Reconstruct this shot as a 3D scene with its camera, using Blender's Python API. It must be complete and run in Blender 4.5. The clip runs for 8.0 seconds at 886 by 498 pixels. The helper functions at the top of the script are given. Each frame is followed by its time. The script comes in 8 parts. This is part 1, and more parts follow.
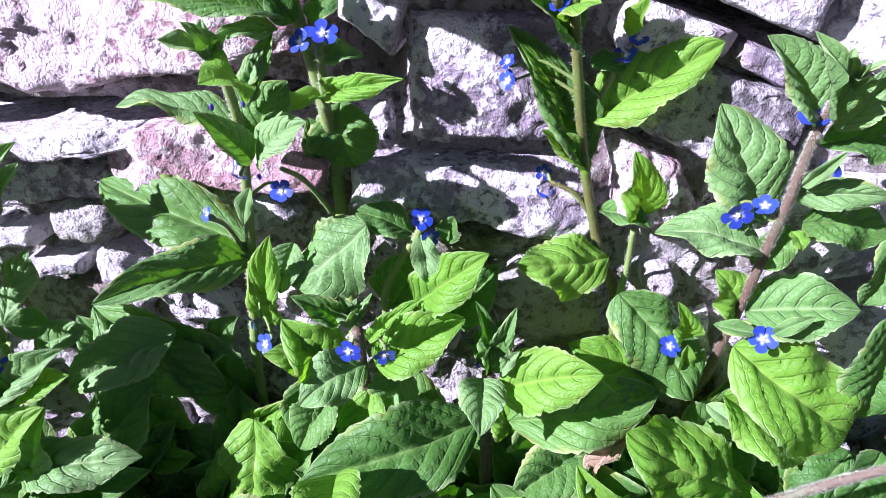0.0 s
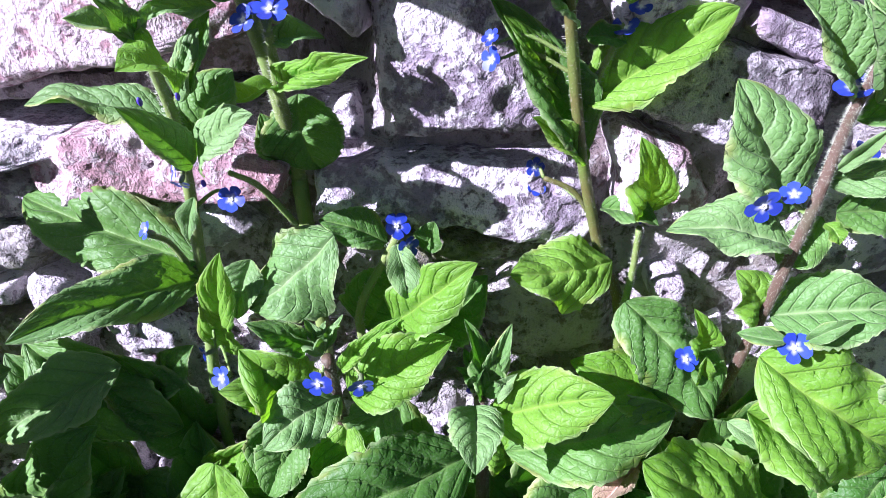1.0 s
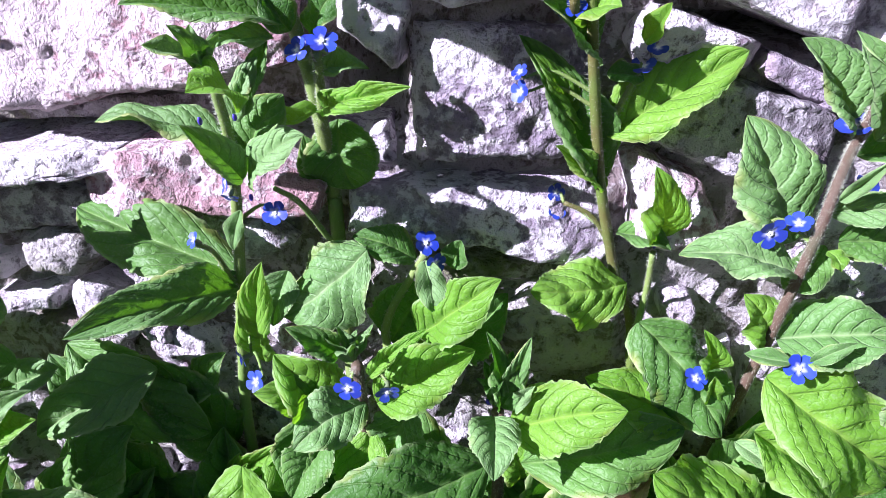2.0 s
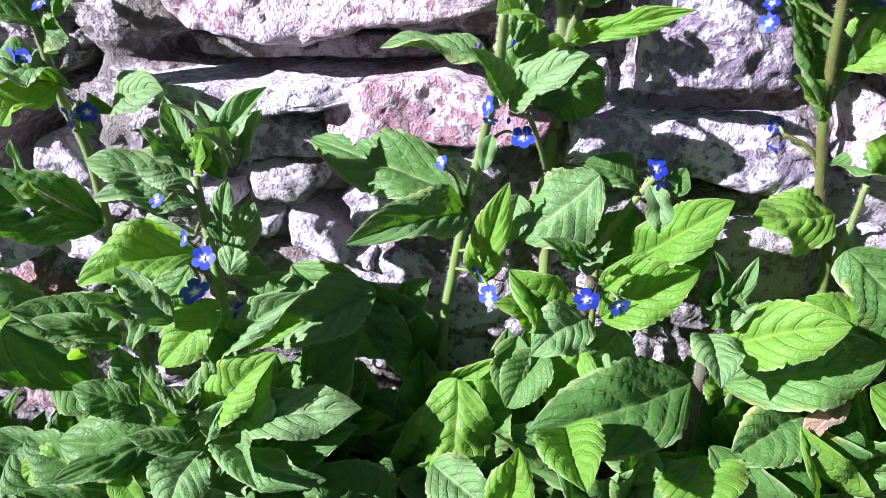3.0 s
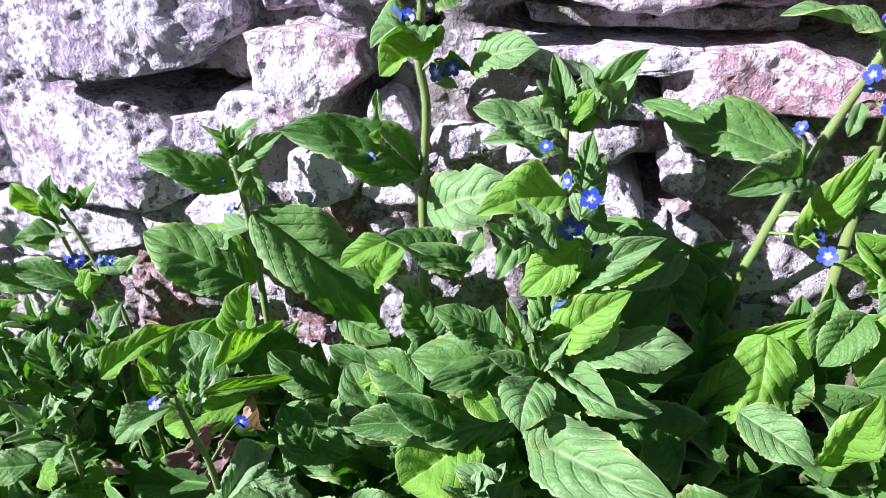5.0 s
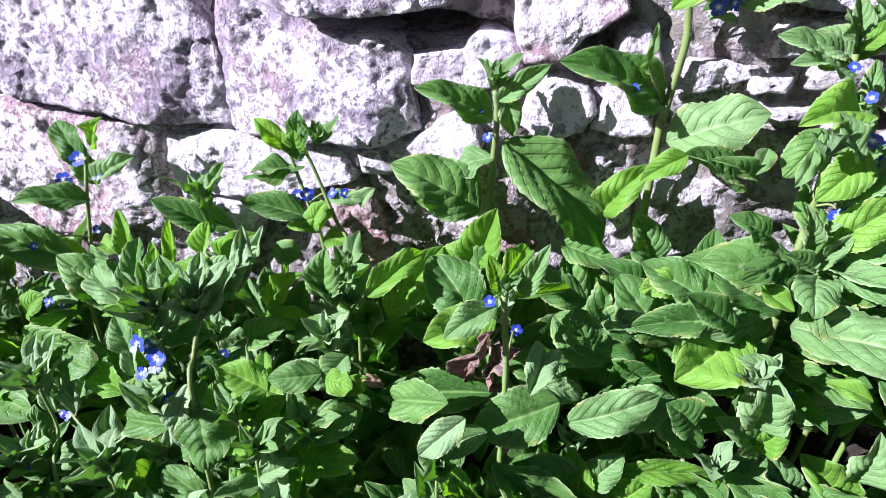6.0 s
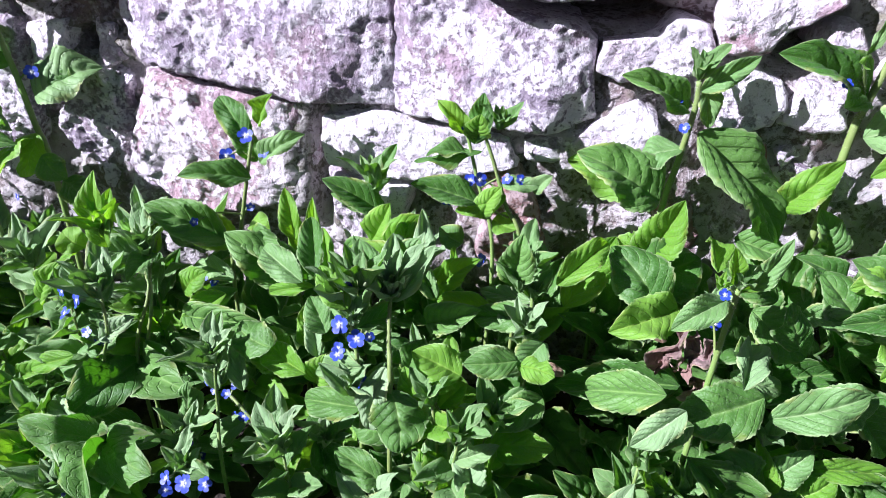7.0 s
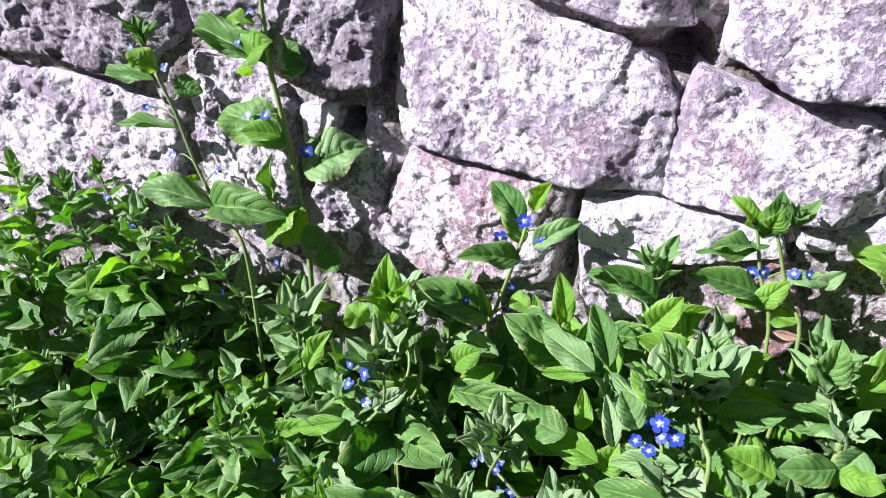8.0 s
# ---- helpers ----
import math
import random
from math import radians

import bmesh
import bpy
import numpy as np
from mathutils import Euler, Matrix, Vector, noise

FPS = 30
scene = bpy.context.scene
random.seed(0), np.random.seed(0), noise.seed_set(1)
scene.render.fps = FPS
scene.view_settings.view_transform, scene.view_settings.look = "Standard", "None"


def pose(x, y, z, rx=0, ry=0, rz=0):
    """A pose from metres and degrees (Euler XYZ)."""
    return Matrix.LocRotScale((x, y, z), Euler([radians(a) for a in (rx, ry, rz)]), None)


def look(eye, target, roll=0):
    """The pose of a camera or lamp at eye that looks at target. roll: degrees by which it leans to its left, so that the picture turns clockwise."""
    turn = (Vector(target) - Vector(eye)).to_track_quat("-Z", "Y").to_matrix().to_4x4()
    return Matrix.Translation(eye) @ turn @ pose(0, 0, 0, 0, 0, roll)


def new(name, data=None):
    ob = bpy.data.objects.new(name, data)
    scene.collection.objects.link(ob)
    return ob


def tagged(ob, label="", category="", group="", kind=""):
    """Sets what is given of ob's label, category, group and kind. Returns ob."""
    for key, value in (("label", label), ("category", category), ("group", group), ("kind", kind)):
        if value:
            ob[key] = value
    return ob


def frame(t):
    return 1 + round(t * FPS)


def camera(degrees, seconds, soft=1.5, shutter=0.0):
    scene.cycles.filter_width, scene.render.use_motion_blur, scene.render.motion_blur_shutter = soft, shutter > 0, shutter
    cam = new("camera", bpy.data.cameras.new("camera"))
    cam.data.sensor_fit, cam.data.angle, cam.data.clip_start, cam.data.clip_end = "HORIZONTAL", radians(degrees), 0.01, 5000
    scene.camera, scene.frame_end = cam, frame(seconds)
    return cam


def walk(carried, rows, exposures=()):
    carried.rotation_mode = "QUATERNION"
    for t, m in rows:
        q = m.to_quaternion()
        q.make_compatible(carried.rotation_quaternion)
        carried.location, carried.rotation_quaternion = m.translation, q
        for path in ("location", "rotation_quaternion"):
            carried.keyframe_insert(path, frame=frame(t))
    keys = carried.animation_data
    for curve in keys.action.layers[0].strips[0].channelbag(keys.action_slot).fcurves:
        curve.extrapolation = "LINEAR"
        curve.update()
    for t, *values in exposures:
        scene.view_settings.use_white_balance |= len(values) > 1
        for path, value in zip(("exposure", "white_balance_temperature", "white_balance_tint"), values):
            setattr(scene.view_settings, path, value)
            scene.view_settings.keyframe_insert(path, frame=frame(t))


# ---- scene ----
cam = camera(70, 8.0, soft=0.5)
PATH = [
    (0, pose(-0.0000, -0.2652, 0.4489, 59.99, 0.74, 6.49)),
    (0.5, pose(-0.0044, -0.2422, 0.4370, 61.05, 1.50, 5.26)),
    (0.8, pose(-0.0050, -0.2361, 0.4323, 60.55, 1.91, 4.23)),
    (1.0, pose(-0.0041, -0.2346, 0.4323, 60.58, 1.86, 3.69)),
    (1.2, pose(-0.0026, -0.2341, 0.4353, 60.86, 1.61, 3.90)),
    (2.3, pose(-0.0199, -0.2619, 0.4347, 63.89, 0.35, 5.72)),
    (2.5, pose(-0.0376, -0.2688, 0.4299, 63.25, 0.56, 6.36)),
    (2.8, pose(-0.0671, -0.2818, 0.4242, 62.22, 1.00, 7.60)),
    (3.0, pose(-0.0855, -0.2911, 0.4230, 62.23, 1.03, 8.39)),
    (3.5, pose(-0.1209, -0.3056, 0.4252, 62.16, 1.01, 10.34)),
    (4.0, pose(-0.1528, -0.3180, 0.4255, 62.17, 0.32, 12.16)),
    (4.2, pose(-0.1623, -0.3218, 0.4284, 62.07, 0.18, 12.85)),
    (5.3, pose(-0.2379, -0.3746, 0.4146, 61.78, 0.04, 15.99)),
    (5.5, pose(-0.2715, -0.3949, 0.4217, 61.18, -0.14, 15.30)),
    (6.0, pose(-0.3679, -0.4432, 0.3970, 60.78, -1.37, 12.22)),
    (6.5, pose(-0.4368, -0.4632, 0.3822, 61.35, -3.15, 11.96)),
    (7.0, pose(-0.4889, -0.4675, 0.3893, 59.74, -3.12, 13.23)),
    (7.5, pose(-0.5744, -0.4851, 0.4053, 60.13, -2.40, 16.18)),
    (8.0, pose(-0.6428, -0.5018, 0.4275, 61.77, -1.85, 19.37)),
]
walk(cam, PATH, [(0, 1.68, 5420, 30), (4.0, 1.55, 5560, 24), (7.0, 1.49, 5560, 22), (8.0, 1.42, 5800, 19)])

# world and sun: clear day, sun from the front and the left
SUN_FROM = Vector((-0.72, -0.48, 0.51)).normalized()
world = bpy.data.worlds.new("sky")
scene.world = world
world.use_nodes = True
wn = world.node_tree.nodes
sky = wn.new("ShaderNodeTexSky")
sky.sky_type = 'NISHITA'
sky.sun_disc = False
sky.sun_elevation = math.asin(SUN_FROM.z)
sky.sun_rotation = math.atan2(SUN_FROM.x, SUN_FROM.y)
wn["Background"].inputs["Strength"].default_value = 0.016
world.node_tree.links.new(sky.outputs["Color"], wn["Background"].inputs["Color"])
sun_data = bpy.data.lights.new("sun", 'SUN')
sun_data.energy = 5.0
sun_data.angle = radians(0.53)
sun_data.color = (1.0, 0.95, 0.89)
sun = new("sun", sun_data)
sun.matrix_world = look(SUN_FROM * 5, (0, 0, 0))


# ---- materials ----
class Nodes:
    """Short hand for building one node material."""

    def __init__(self, name):
        self.mat = bpy.data.materials.new(name)
        self.mat.use_nodes = True
        self.tree = self.mat.node_tree
        self.bsdf = self.tree.nodes["Principled BSDF"]
        self.out = self.tree.nodes["Material Output"]

    def add(self, kind, ins=None, uv_map="", operation="", feature=""):
        node = self.tree.nodes.new(kind)
        if uv_map:
            node.uv_map = uv_map
        if operation:
            node.operation = operation
        if feature:
            node.feature = feature
        for key, value in (ins or {}).items():
            self.put(node.inputs[key], value)
        return node

    def put(self, socket, value):
        if isinstance(value, bpy.types.NodeSocket):
            self.tree.links.new(value, socket)
        else:
            socket.default_value = value

    def math(self, op, a, b=0.0, c=0.0):
        node = self.tree.nodes.new("ShaderNodeMath")
        node.operation = op
        for n, value in enumerate((a, b, c)):
            self.put(node.inputs[n], value)
        return node.outputs[0]

    def mix(self, fac, a, b, blend='MIX'):
        node = self.tree.nodes.new("ShaderNodeMix")
        node.data_type = 'RGBA'
        node.blend_type = blend
        self.put(node.inputs[0], fac)
        self.put(node.inputs[6], a)
        self.put(node.inputs[7], b)
        return node.outputs[2]

    def ramp(self, fac, stops):
        node = self.tree.nodes.new("ShaderNodeValToRGB")
        self.put(node.inputs[0], fac)
        els = node.color_ramp.elements
        while len(els) < len(stops):
            els.new(0.5)
        for el, (pos, col) in zip(els, stops):
            el.position, el.color = pos, (*col, 1) if len(col) == 3 else col
        return node.outputs[0]

    def noise(self, vec, scale, detail=4.0, rough=0.55, w=None):
        node = self.tree.nodes.new("ShaderNodeTexNoise")
        if w is not None:
            node.noise_dimensions = '4D'
            self.put(node.inputs["W"], w)
        self.put(node.inputs["Vector"], vec)
        for key, value in (("Scale", scale), ("Detail", detail), ("Roughness", rough)):
            node.inputs[key].default_value = value
        return node.outputs[0]

    def bump(self, height, strength, distance):
        node = self.tree.nodes.new("ShaderNodeBump")
        node.inputs["Strength"].default_value = strength
        node.inputs["Distance"].default_value = distance
        self.put(node.inputs["Height"], height)
        self.put(self.bsdf.inputs["Normal"], node.outputs[0])
        return node.outputs[0]


def leaf_material(name, dark, light, glow, through_share, rough=0.47, brown=0.0):
    n = Nodes(name)
    uv = n.add("ShaderNodeUVMap", uv_map="UVMap").outputs[0]
    sep = n.add("ShaderNodeSeparateXYZ", {0: uv})
    u, v = sep.outputs[0], sep.outputs[1]
    rnd = n.add("ShaderNodeObjectInfo").outputs["Random"]
    side = n.math('ABSOLUTE', n.math('SUBTRACT', v, 0.5))          # 0 at the midrib, 0.5 at the margin
    wobble = n.noise(uv, 9.0, 2.0)
    phase = n.math('ADD', n.math('SUBTRACT', n.math('MULTIPLY', u, 6.5), n.math('ADD', n.math('MULTIPLY', side, 2.8), n.math('MULTIPLY', n.math('MULTIPLY', side, side), 4.4))),
                   n.math('MULTIPLY', wobble, 0.22))
    saw = n.math('ABSOLUTE', n.math('SUBTRACT', n.math('FRACT', phase), 0.5))  # 0.5 on a side vein
    vein = n.ramp(saw, [(0.0, (0, 0, 0)), (0.40, (0, 0, 0)), (0.485, (1, 1, 1))])
    rib = n.ramp(side, [(0.0, (1, 1, 1)), (0.022, (0.5, 0.5, 0.5)), (0.05, (0, 0, 0))])
    stretch = n.add("ShaderNodeVectorMath", {0: uv, 1: (11.0, 6.5, 1.0)}, operation='MULTIPLY').outputs[0]
    net = n.add("ShaderNodeTexVoronoi", {"Vector": stretch, "Scale": 1.6}, feature='DISTANCE_TO_EDGE').outputs["Distance"]
    mesh_line = n.ramp(net, [(0.0, (1, 1, 1)), (0.07, (0.25, 0.25, 0.25)), (0.16, (0, 0, 0))])
    lines = n.math('MAXIMUM', n.math('MAXIMUM', n.math('MULTIPLY', vein, 0.8), rib), n.math('MULTIPLY', mesh_line, 0.16))
    geo = n.add("ShaderNodeNewGeometry")
    blotch = n.noise(geo.outputs["Position"], 55.0, 4.0)
    fleck = n.noise(geo.outputs["Position"], 900.0, 2.0)
    base = n.mix(n.math('ADD', n.math('MULTIPLY', rnd, 0.6), n.math('MULTIPLY', blotch, 0.45)), (*dark, 1), (*light, 1))
    base = n.mix(n.math('MULTIPLY', n.math('MAXIMUM', n.math('MULTIPLY', vein, 0.8), n.math('MULTIPLY', mesh_line, 0.30)), 0.30), base, (dark[0] * 0.55, dark[1] * 0.55, dark[2] * 0.6, 1))
    base = n.mix(n.math('MULTIPLY', n.math('MAXIMUM', rib, n.math('MULTIPLY', vein, 0.35)), 0.40), base, (light[0] * 1.8, light[1] * 1.35, light[2] * 1.8, 1))
    base = n.mix(n.math('MULTIPLY', n.ramp(fleck, [(0.52, (0, 0, 0)), (0.70, (1, 1, 1))]), 0.17), base, (0.36, 0.45, 0.30, 1))
    tipmask = n.math('MULTIPLY', n.ramp(side, [(0.36, (0, 0, 0)), (0.5, (1, 1, 1))]),
                     n.ramp(n.noise(geo.outputs["Position"], 60.0, 3.0), [(0.52, (0, 0, 0)), (0.66, (1, 1, 1))]))
    base = n.mix(n.math('MULTIPLY', tipmask, 0.55), base, (0.36, 0.31, 0.06, 1))
    rim = n.ramp(side, [(0.445, (0, 0, 0)), (0.485, (1, 1, 1))])
    base = n.mix(n.math('MULTIPLY', rim, 0.36), base, (0.42, 0.50, 0.27, 1))
    if brown:
        base = n.mix(n.ramp(n.noise(geo.outputs["Position"], 45.0, 5.0), [(0.4, (0, 0, 0)), (0.6, (brown,) * 3)]), base, (0.16, 0.07, 0.05, 1))
    n.put(n.bsdf.inputs["Base Color"], base)
    n.bsdf.inputs["Roughness"].default_value = rough
    n.bsdf.inputs["Specular IOR Level"].default_value = 0.26
    n.bsdf.inputs["Sheen Weight"].default_value = 0.03
    n.bsdf.inputs["Sheen Roughness"].default_value = 0.4
    height = n.math('ADD', n.math('SUBTRACT', n.math('MULTIPLY', n.ramp(net, [(0.0, (0, 0, 0)), (0.3, (1, 1, 1))]), 0.14), n.math('MULTIPLY', lines, 1.2)),
                    n.math('MULTIPLY', fleck, 0.40))
    normal = n.bump(height, 0.55, 0.0009)
    trans = n.add("ShaderNodeBsdfTranslucent", {"Normal": normal})
    n.put(trans.inputs["Color"], n.mix(n.math('MULTIPLY', lines, 0.5), (*glow, 1), (glow[0] * 0.5, glow[1] * 0.6, glow[2] * 0.5, 1)))
    both = n.add("ShaderNodeMixShader", {0: through_share, 1: n.bsdf.outputs[0], 2: trans.outputs[0]})
    n.put(n.out.inputs["Surface"], both.outputs[0])
    return n.mat


def stem_material(name, a, b, c, brown):
    n = Nodes(name)
    pos = n.add("ShaderNodeNewGeometry").outputs["Position"]
    rnd = n.add("ShaderNodeObjectInfo").outputs["Random"]
    col = n.mix(n.noise(pos, 60.0, 3.0), (*a, 1), (*b, 1))
    col = n.mix(n.ramp(n.math('ADD', n.noise(pos, 35.0, 4.0), n.math('MULTIPLY', rnd, 0.15)), [(0.45, (0, 0, 0)), (0.62, (brown,) * 3)]), col, (*c, 1))
    n.put(n.bsdf.inputs["Base Color"], col)
    n.bsdf.inputs["Roughness"].default_value = 0.6
    n.bump(n.noise(pos, 1200.0, 2.0), 0.5, 0.0006)
    return n.mat


def plain_material(name, a, b, scale, rough=0.6, glow=None, share=0.0):
    n = Nodes(name)
    pos = n.add("ShaderNodeNewGeometry").outputs["Position"]
    n.put(n.bsdf.inputs["Base Color"], n.mix(n.noise(pos, scale, 3.0), (*a, 1), (*b, 1)))
    n.bsdf.inputs["Roughness"].default_value = rough
    if glow:
        trans = n.add("ShaderNodeBsdfTranslucent", {"Color": (*glow, 1)})
        both = n.add("ShaderNodeMixShader", {0: share, 1: n.bsdf.outputs[0], 2: trans.outputs[0]})
        n.put(n.out.inputs["Surface"], both.outputs[0])
    return n.mat


def petal_material():
    n = Nodes("blue_petal")
    uv = n.add("ShaderNodeUVMap", uv_map="UVMap").outputs[0]
    u = n.add("ShaderNodeSeparateXYZ", {0: uv}).outputs[0]
    rnd = n.add("ShaderNodeObjectInfo").outputs["Random"]
    blue = n.mix(rnd, (0.004, 0.009, 0.26, 1), (0.018, 0.045, 0.46, 1))
    blue = n.mix(n.math('MULTIPLY', n.noise(n.add("ShaderNodeNewGeometry").outputs["Position"], 38.0, 2.0), 0.40), blue, (0.10, 0.19, 0.74, 1))
    ray = n.math('ADD', u, n.math('MULTIPLY', n.math('ABSOLUTE', n.math('SUBTRACT', n.add("ShaderNodeSeparateXYZ", {0: uv}).outputs[1], 0.5)), 0.55))
    col = n.mix(n.ramp(ray, [(0.0, (1, 1, 1)), (0.16, (1, 1, 1)), (0.30, (0.35, 0.35, 0.35)), (0.52, (0, 0, 0))]), blue, (0.85, 0.87, 0.92, 1))
    n.put(n.bsdf.inputs["Base Color"], col)
    n.bsdf.inputs["Roughness"].default_value = 0.45
    n.bsdf.inputs["Sheen Weight"].default_value = 0.1
    trans = n.add("ShaderNodeBsdfTranslucent", {"Color": col})
    both = n.add("ShaderNodeMixShader", {0: 0.3, 1: n.bsdf.outputs[0], 2: trans.outputs[0]})
    n.put(n.out.inputs["Surface"], both.outputs[0])
    return n.mat


def stone_material(name, tones, lichen, pink, moss=0.0):
    """Weathered rubble stone: two tones, pale lichen crust, dark pits and reddish bloom."""
    n = Nodes(name)
    pos = n.add("ShaderNodeNewGeometry").outputs["Position"]
    rnd = n.add("ShaderNodeObjectInfo").outputs["Random"]
    big = n.noise(pos, 14.0, 5.0, 0.6, w=n.math('MULTIPLY', rnd, 9.0))
    mid = n.noise(pos, 85.0, 5.0, 0.62)
    fine = n.noise(pos, 210.0, 5.0, 0.68)
    grit = n.noise(pos, 900.0, 2.0, 0.6)
    a, b, c = tones
    col = n.ramp(n.math('ADD', n.math('MULTIPLY', big, 0.6), n.math('MULTIPLY', fine, 0.4)), [(0.32, c), (0.48, a), (0.66, b)])
    bloom = n.ramp(n.noise(pos, 22.0, 4.0, 0.6, w=n.math('MULTIPLY', rnd, 5.0)), [(0.50, (0, 0, 0)), (0.64, (1, 1, 1))])
    col = n.mix(n.math('MULTIPLY', bloom, pink), col, (0.42, 0.24, 0.26, 1))
    patch = n.noise(pos, 24.0, 5.0, 0.6, w=n.math('MULTIPLY', rnd, 3.0))
    crust = n.ramp(n.math('ADD', n.math('MULTIPLY', patch, 0.46), n.math('ADD', n.math('MULTIPLY', n.noise(pos, 135.0, 4.0, 0.6), 0.22), n.math('MULTIPLY', fine, 0.32))), [(0.470, (0, 0, 0)), (0.506, (1, 1, 1))])
    col = n.mix(n.math('MULTIPLY', crust, lichen), col, (0.82, 0.765, 0.82, 1))
    pit = n.ramp(n.math('ADD', n.math('MULTIPLY', fine, 0.6), n.math('MULTIPLY', grit, 0.4)), [(0.40, (1, 1, 1)), (0.46, (0, 0, 0))])
    col = n.mix(n.math('MULTIPLY', pit, 0.42), col, (0.11, 0.085, 0.10, 1))
    if moss:
        damp = n.ramp(n.math('ADD', n.math('MULTIPLY', n.noise(pos, 26.0, 4.0, 0.6), 0.7), n.math('MULTIPLY', fine, 0.3)), [(0.50, (0, 0, 0)), (0.60, (1, 1, 1))])
        col = n.mix(n.math('MULTIPLY', damp, moss), col, (0.12, 0.135, 0.03, 1))
    n.put(n.bsdf.inputs["Base Color"], col)
    n.bsdf.inputs["Roughness"].default_value = 0.9
    n.bsdf.inputs["Specular IOR Level"].default_value = 0.25
    height = n.math('ADD', n.math('ADD', n.math('MULTIPLY', mid, 0.75), n.math('MULTIPLY', fine, 0.85)), n.math('ADD', n.math('MULTIPLY', grit, 0.22), n.math('MULTIPLY', crust, 0.10)))
    n.bump(height, 1.0, 0.0058)
    return n.mat


def soil_material():
    n = Nodes("dark_soil")
    pos = n.add("ShaderNodeNewGeometry").outputs["Position"]
    col = n.ramp(n.noise(pos, 60.0, 6.0, 0.7), [(0.35, (0.012, 0.009, 0.007)), (0.55, (0.04, 0.028, 0.02)), (0.75, (0.09, 0.065, 0.045))])
    n.put(n.bsdf.inputs["Base Color"], col)
    n.bsdf.inputs["Roughness"].default_value = 0.95
    n.bump(n.noise(pos, 180.0, 6.0, 0.7), 0.9, 0.008)
    return n.mat


LEAF = leaf_material("alkanet_leaf", (0.015, 0.078, 0.005), (0.124, 0.250, 0.056), (0.13, 0.46, 0.004), 0.23, 0.50)
LEAF_PALE = leaf_material("young_leaf", (0.070, 0.178, 0.034), (0.195, 0.315, 0.125), (0.17, 0.46, 0.008), 0.22, 0.50)
LEAF_LIME = leaf_material("lime_leaf", (0.088, 0.230, 0.012), (0.180, 0.350, 0.045), (0.30, 0.66, 0.008), 0.38, 0.48)
LEAF_FROST = leaf_material("hairy_tip_leaf", (0.120, 0.235, 0.080), (0.260, 0.370, 0.195), (0.17, 0.42, 0.03), 0.2, 0.55)
LEAF_DRY = leaf_material("dry_leaf", (0.30, 0.20, 0.14), (0.50, 0.38, 0.26), (0.40, 0.25, 0.12), 0.2, 0.7, 0.5)
LEAF_WITHER = leaf_material("withered_leaf", (0.13, 0.088, 0.084), (0.29, 0.205, 0.190), (0.12, 0.06, 0.05), 0.1, 0.8, 0.5)
STEM = stem_material("green_stem", (0.10, 0.20, 0.025), (0.19, 0.28, 0.08), (0.17, 0.12, 0.06), 0.28)
STEM_GREY = stem_material("grey_stem", (0.060, 0.080, 0.034), (0.115, 0.115, 0.07), (0.095, 0.045, 0.036), 0.75)
STEM_BROWN = stem_material("brown_stem", (0.075, 0.13, 0.018), (0.12, 0.16, 0.03), (0.10, 0.045, 0.022), 0.6)
HAIR = plain_material("white_hair", (0.34, 0.36, 0.27), (0.50, 0.52, 0.44), 300.0, 0.5)
PETAL = petal_material()
EYE = plain_material("white_eye", (0.80, 0.80, 0.78), (0.86, 0.86, 0.84), 900.0, 0.5)
CALYX = plain_material("hairy_calyx", (0.10, 0.16, 0.06), (0.24, 0.28, 0.17), 700.0, 0.6, (0.2, 0.3, 0.08), 0.2)
BUD = plain_material("violet_bud", (0.10, 0.03, 0.35), (0.04, 0.05, 0.50), 900.0, 0.5)
STONE = {
    "grey": stone_material("grey_stone", ((0.33, 0.275, 0.345), (0.49, 0.42, 0.505), (0.14, 0.11, 0.145)), 0.72, 0.28),
    "pink": stone_material("pink_stone", ((0.43, 0.31, 0.36), (0.57, 0.44, 0.50), (0.24, 0.16, 0.19)), 0.74, 0.42),
    "rose": stone_material("rose_stone", ((0.40, 0.24, 0.28), (0.54, 0.36, 0.41), (0.21, 0.12, 0.14)), 0.52, 0.60),
    "pale": stone_material("pale_stone", ((0.50, 0.44, 0.51), (0.66, 0.59, 0.67), (0.26, 0.22, 0.26)), 0.84, 0.20),
    # grey stone with leaf shade and grazing shade put into its colour
    "shaded_grey": stone_material("shaded_grey_stone", ((0.21, 0.185, 0.215), (0.31, 0.275, 0.315), (0.09, 0.075, 0.09)), 0.30, 0.15),
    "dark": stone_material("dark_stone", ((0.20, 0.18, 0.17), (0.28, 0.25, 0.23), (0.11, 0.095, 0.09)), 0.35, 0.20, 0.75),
    "red": stone_material("red_stone", ((0.26, 0.14, 0.13), (0.36, 0.20, 0.18), (0.15, 0.08, 0.08)), 0.30, 0.60),
}
MORTAR = stone_material("weathered_mortar", ((0.20, 0.175, 0.17), (0.30, 0.265, 0.26), (0.09, 0.075, 0.07)), 0.40, 0.25, 0.35)
SOIL = soil_material()


# ---- mesh helpers ----
def mesh_of(name, verts, faces, mats, uvs=None, smooth=True, slots=None):
    me = bpy.data.meshes.new(name)
    me.from_pydata(verts, [], faces)
    if uvs:
        layer = me.uv_layers.new(name="UVMap")
        flat = np.zeros((len(me.loops), 2), np.float32)
        index = np.zeros(len(me.loops), np.int32)
        me.loops.foreach_get("vertex_index", index)
        flat[:] = np.array(uvs, np.float32)[index]
        layer.data.foreach_set("uv", flat.ravel())
    for m in mats:
        me.materials.append(m)
    if smooth:
        me.polygons.foreach_set("use_smooth", [True] * len(me.polygons))
    if slots:
        me.polygons.foreach_set("material_index", slots)
    me.update()
    return me


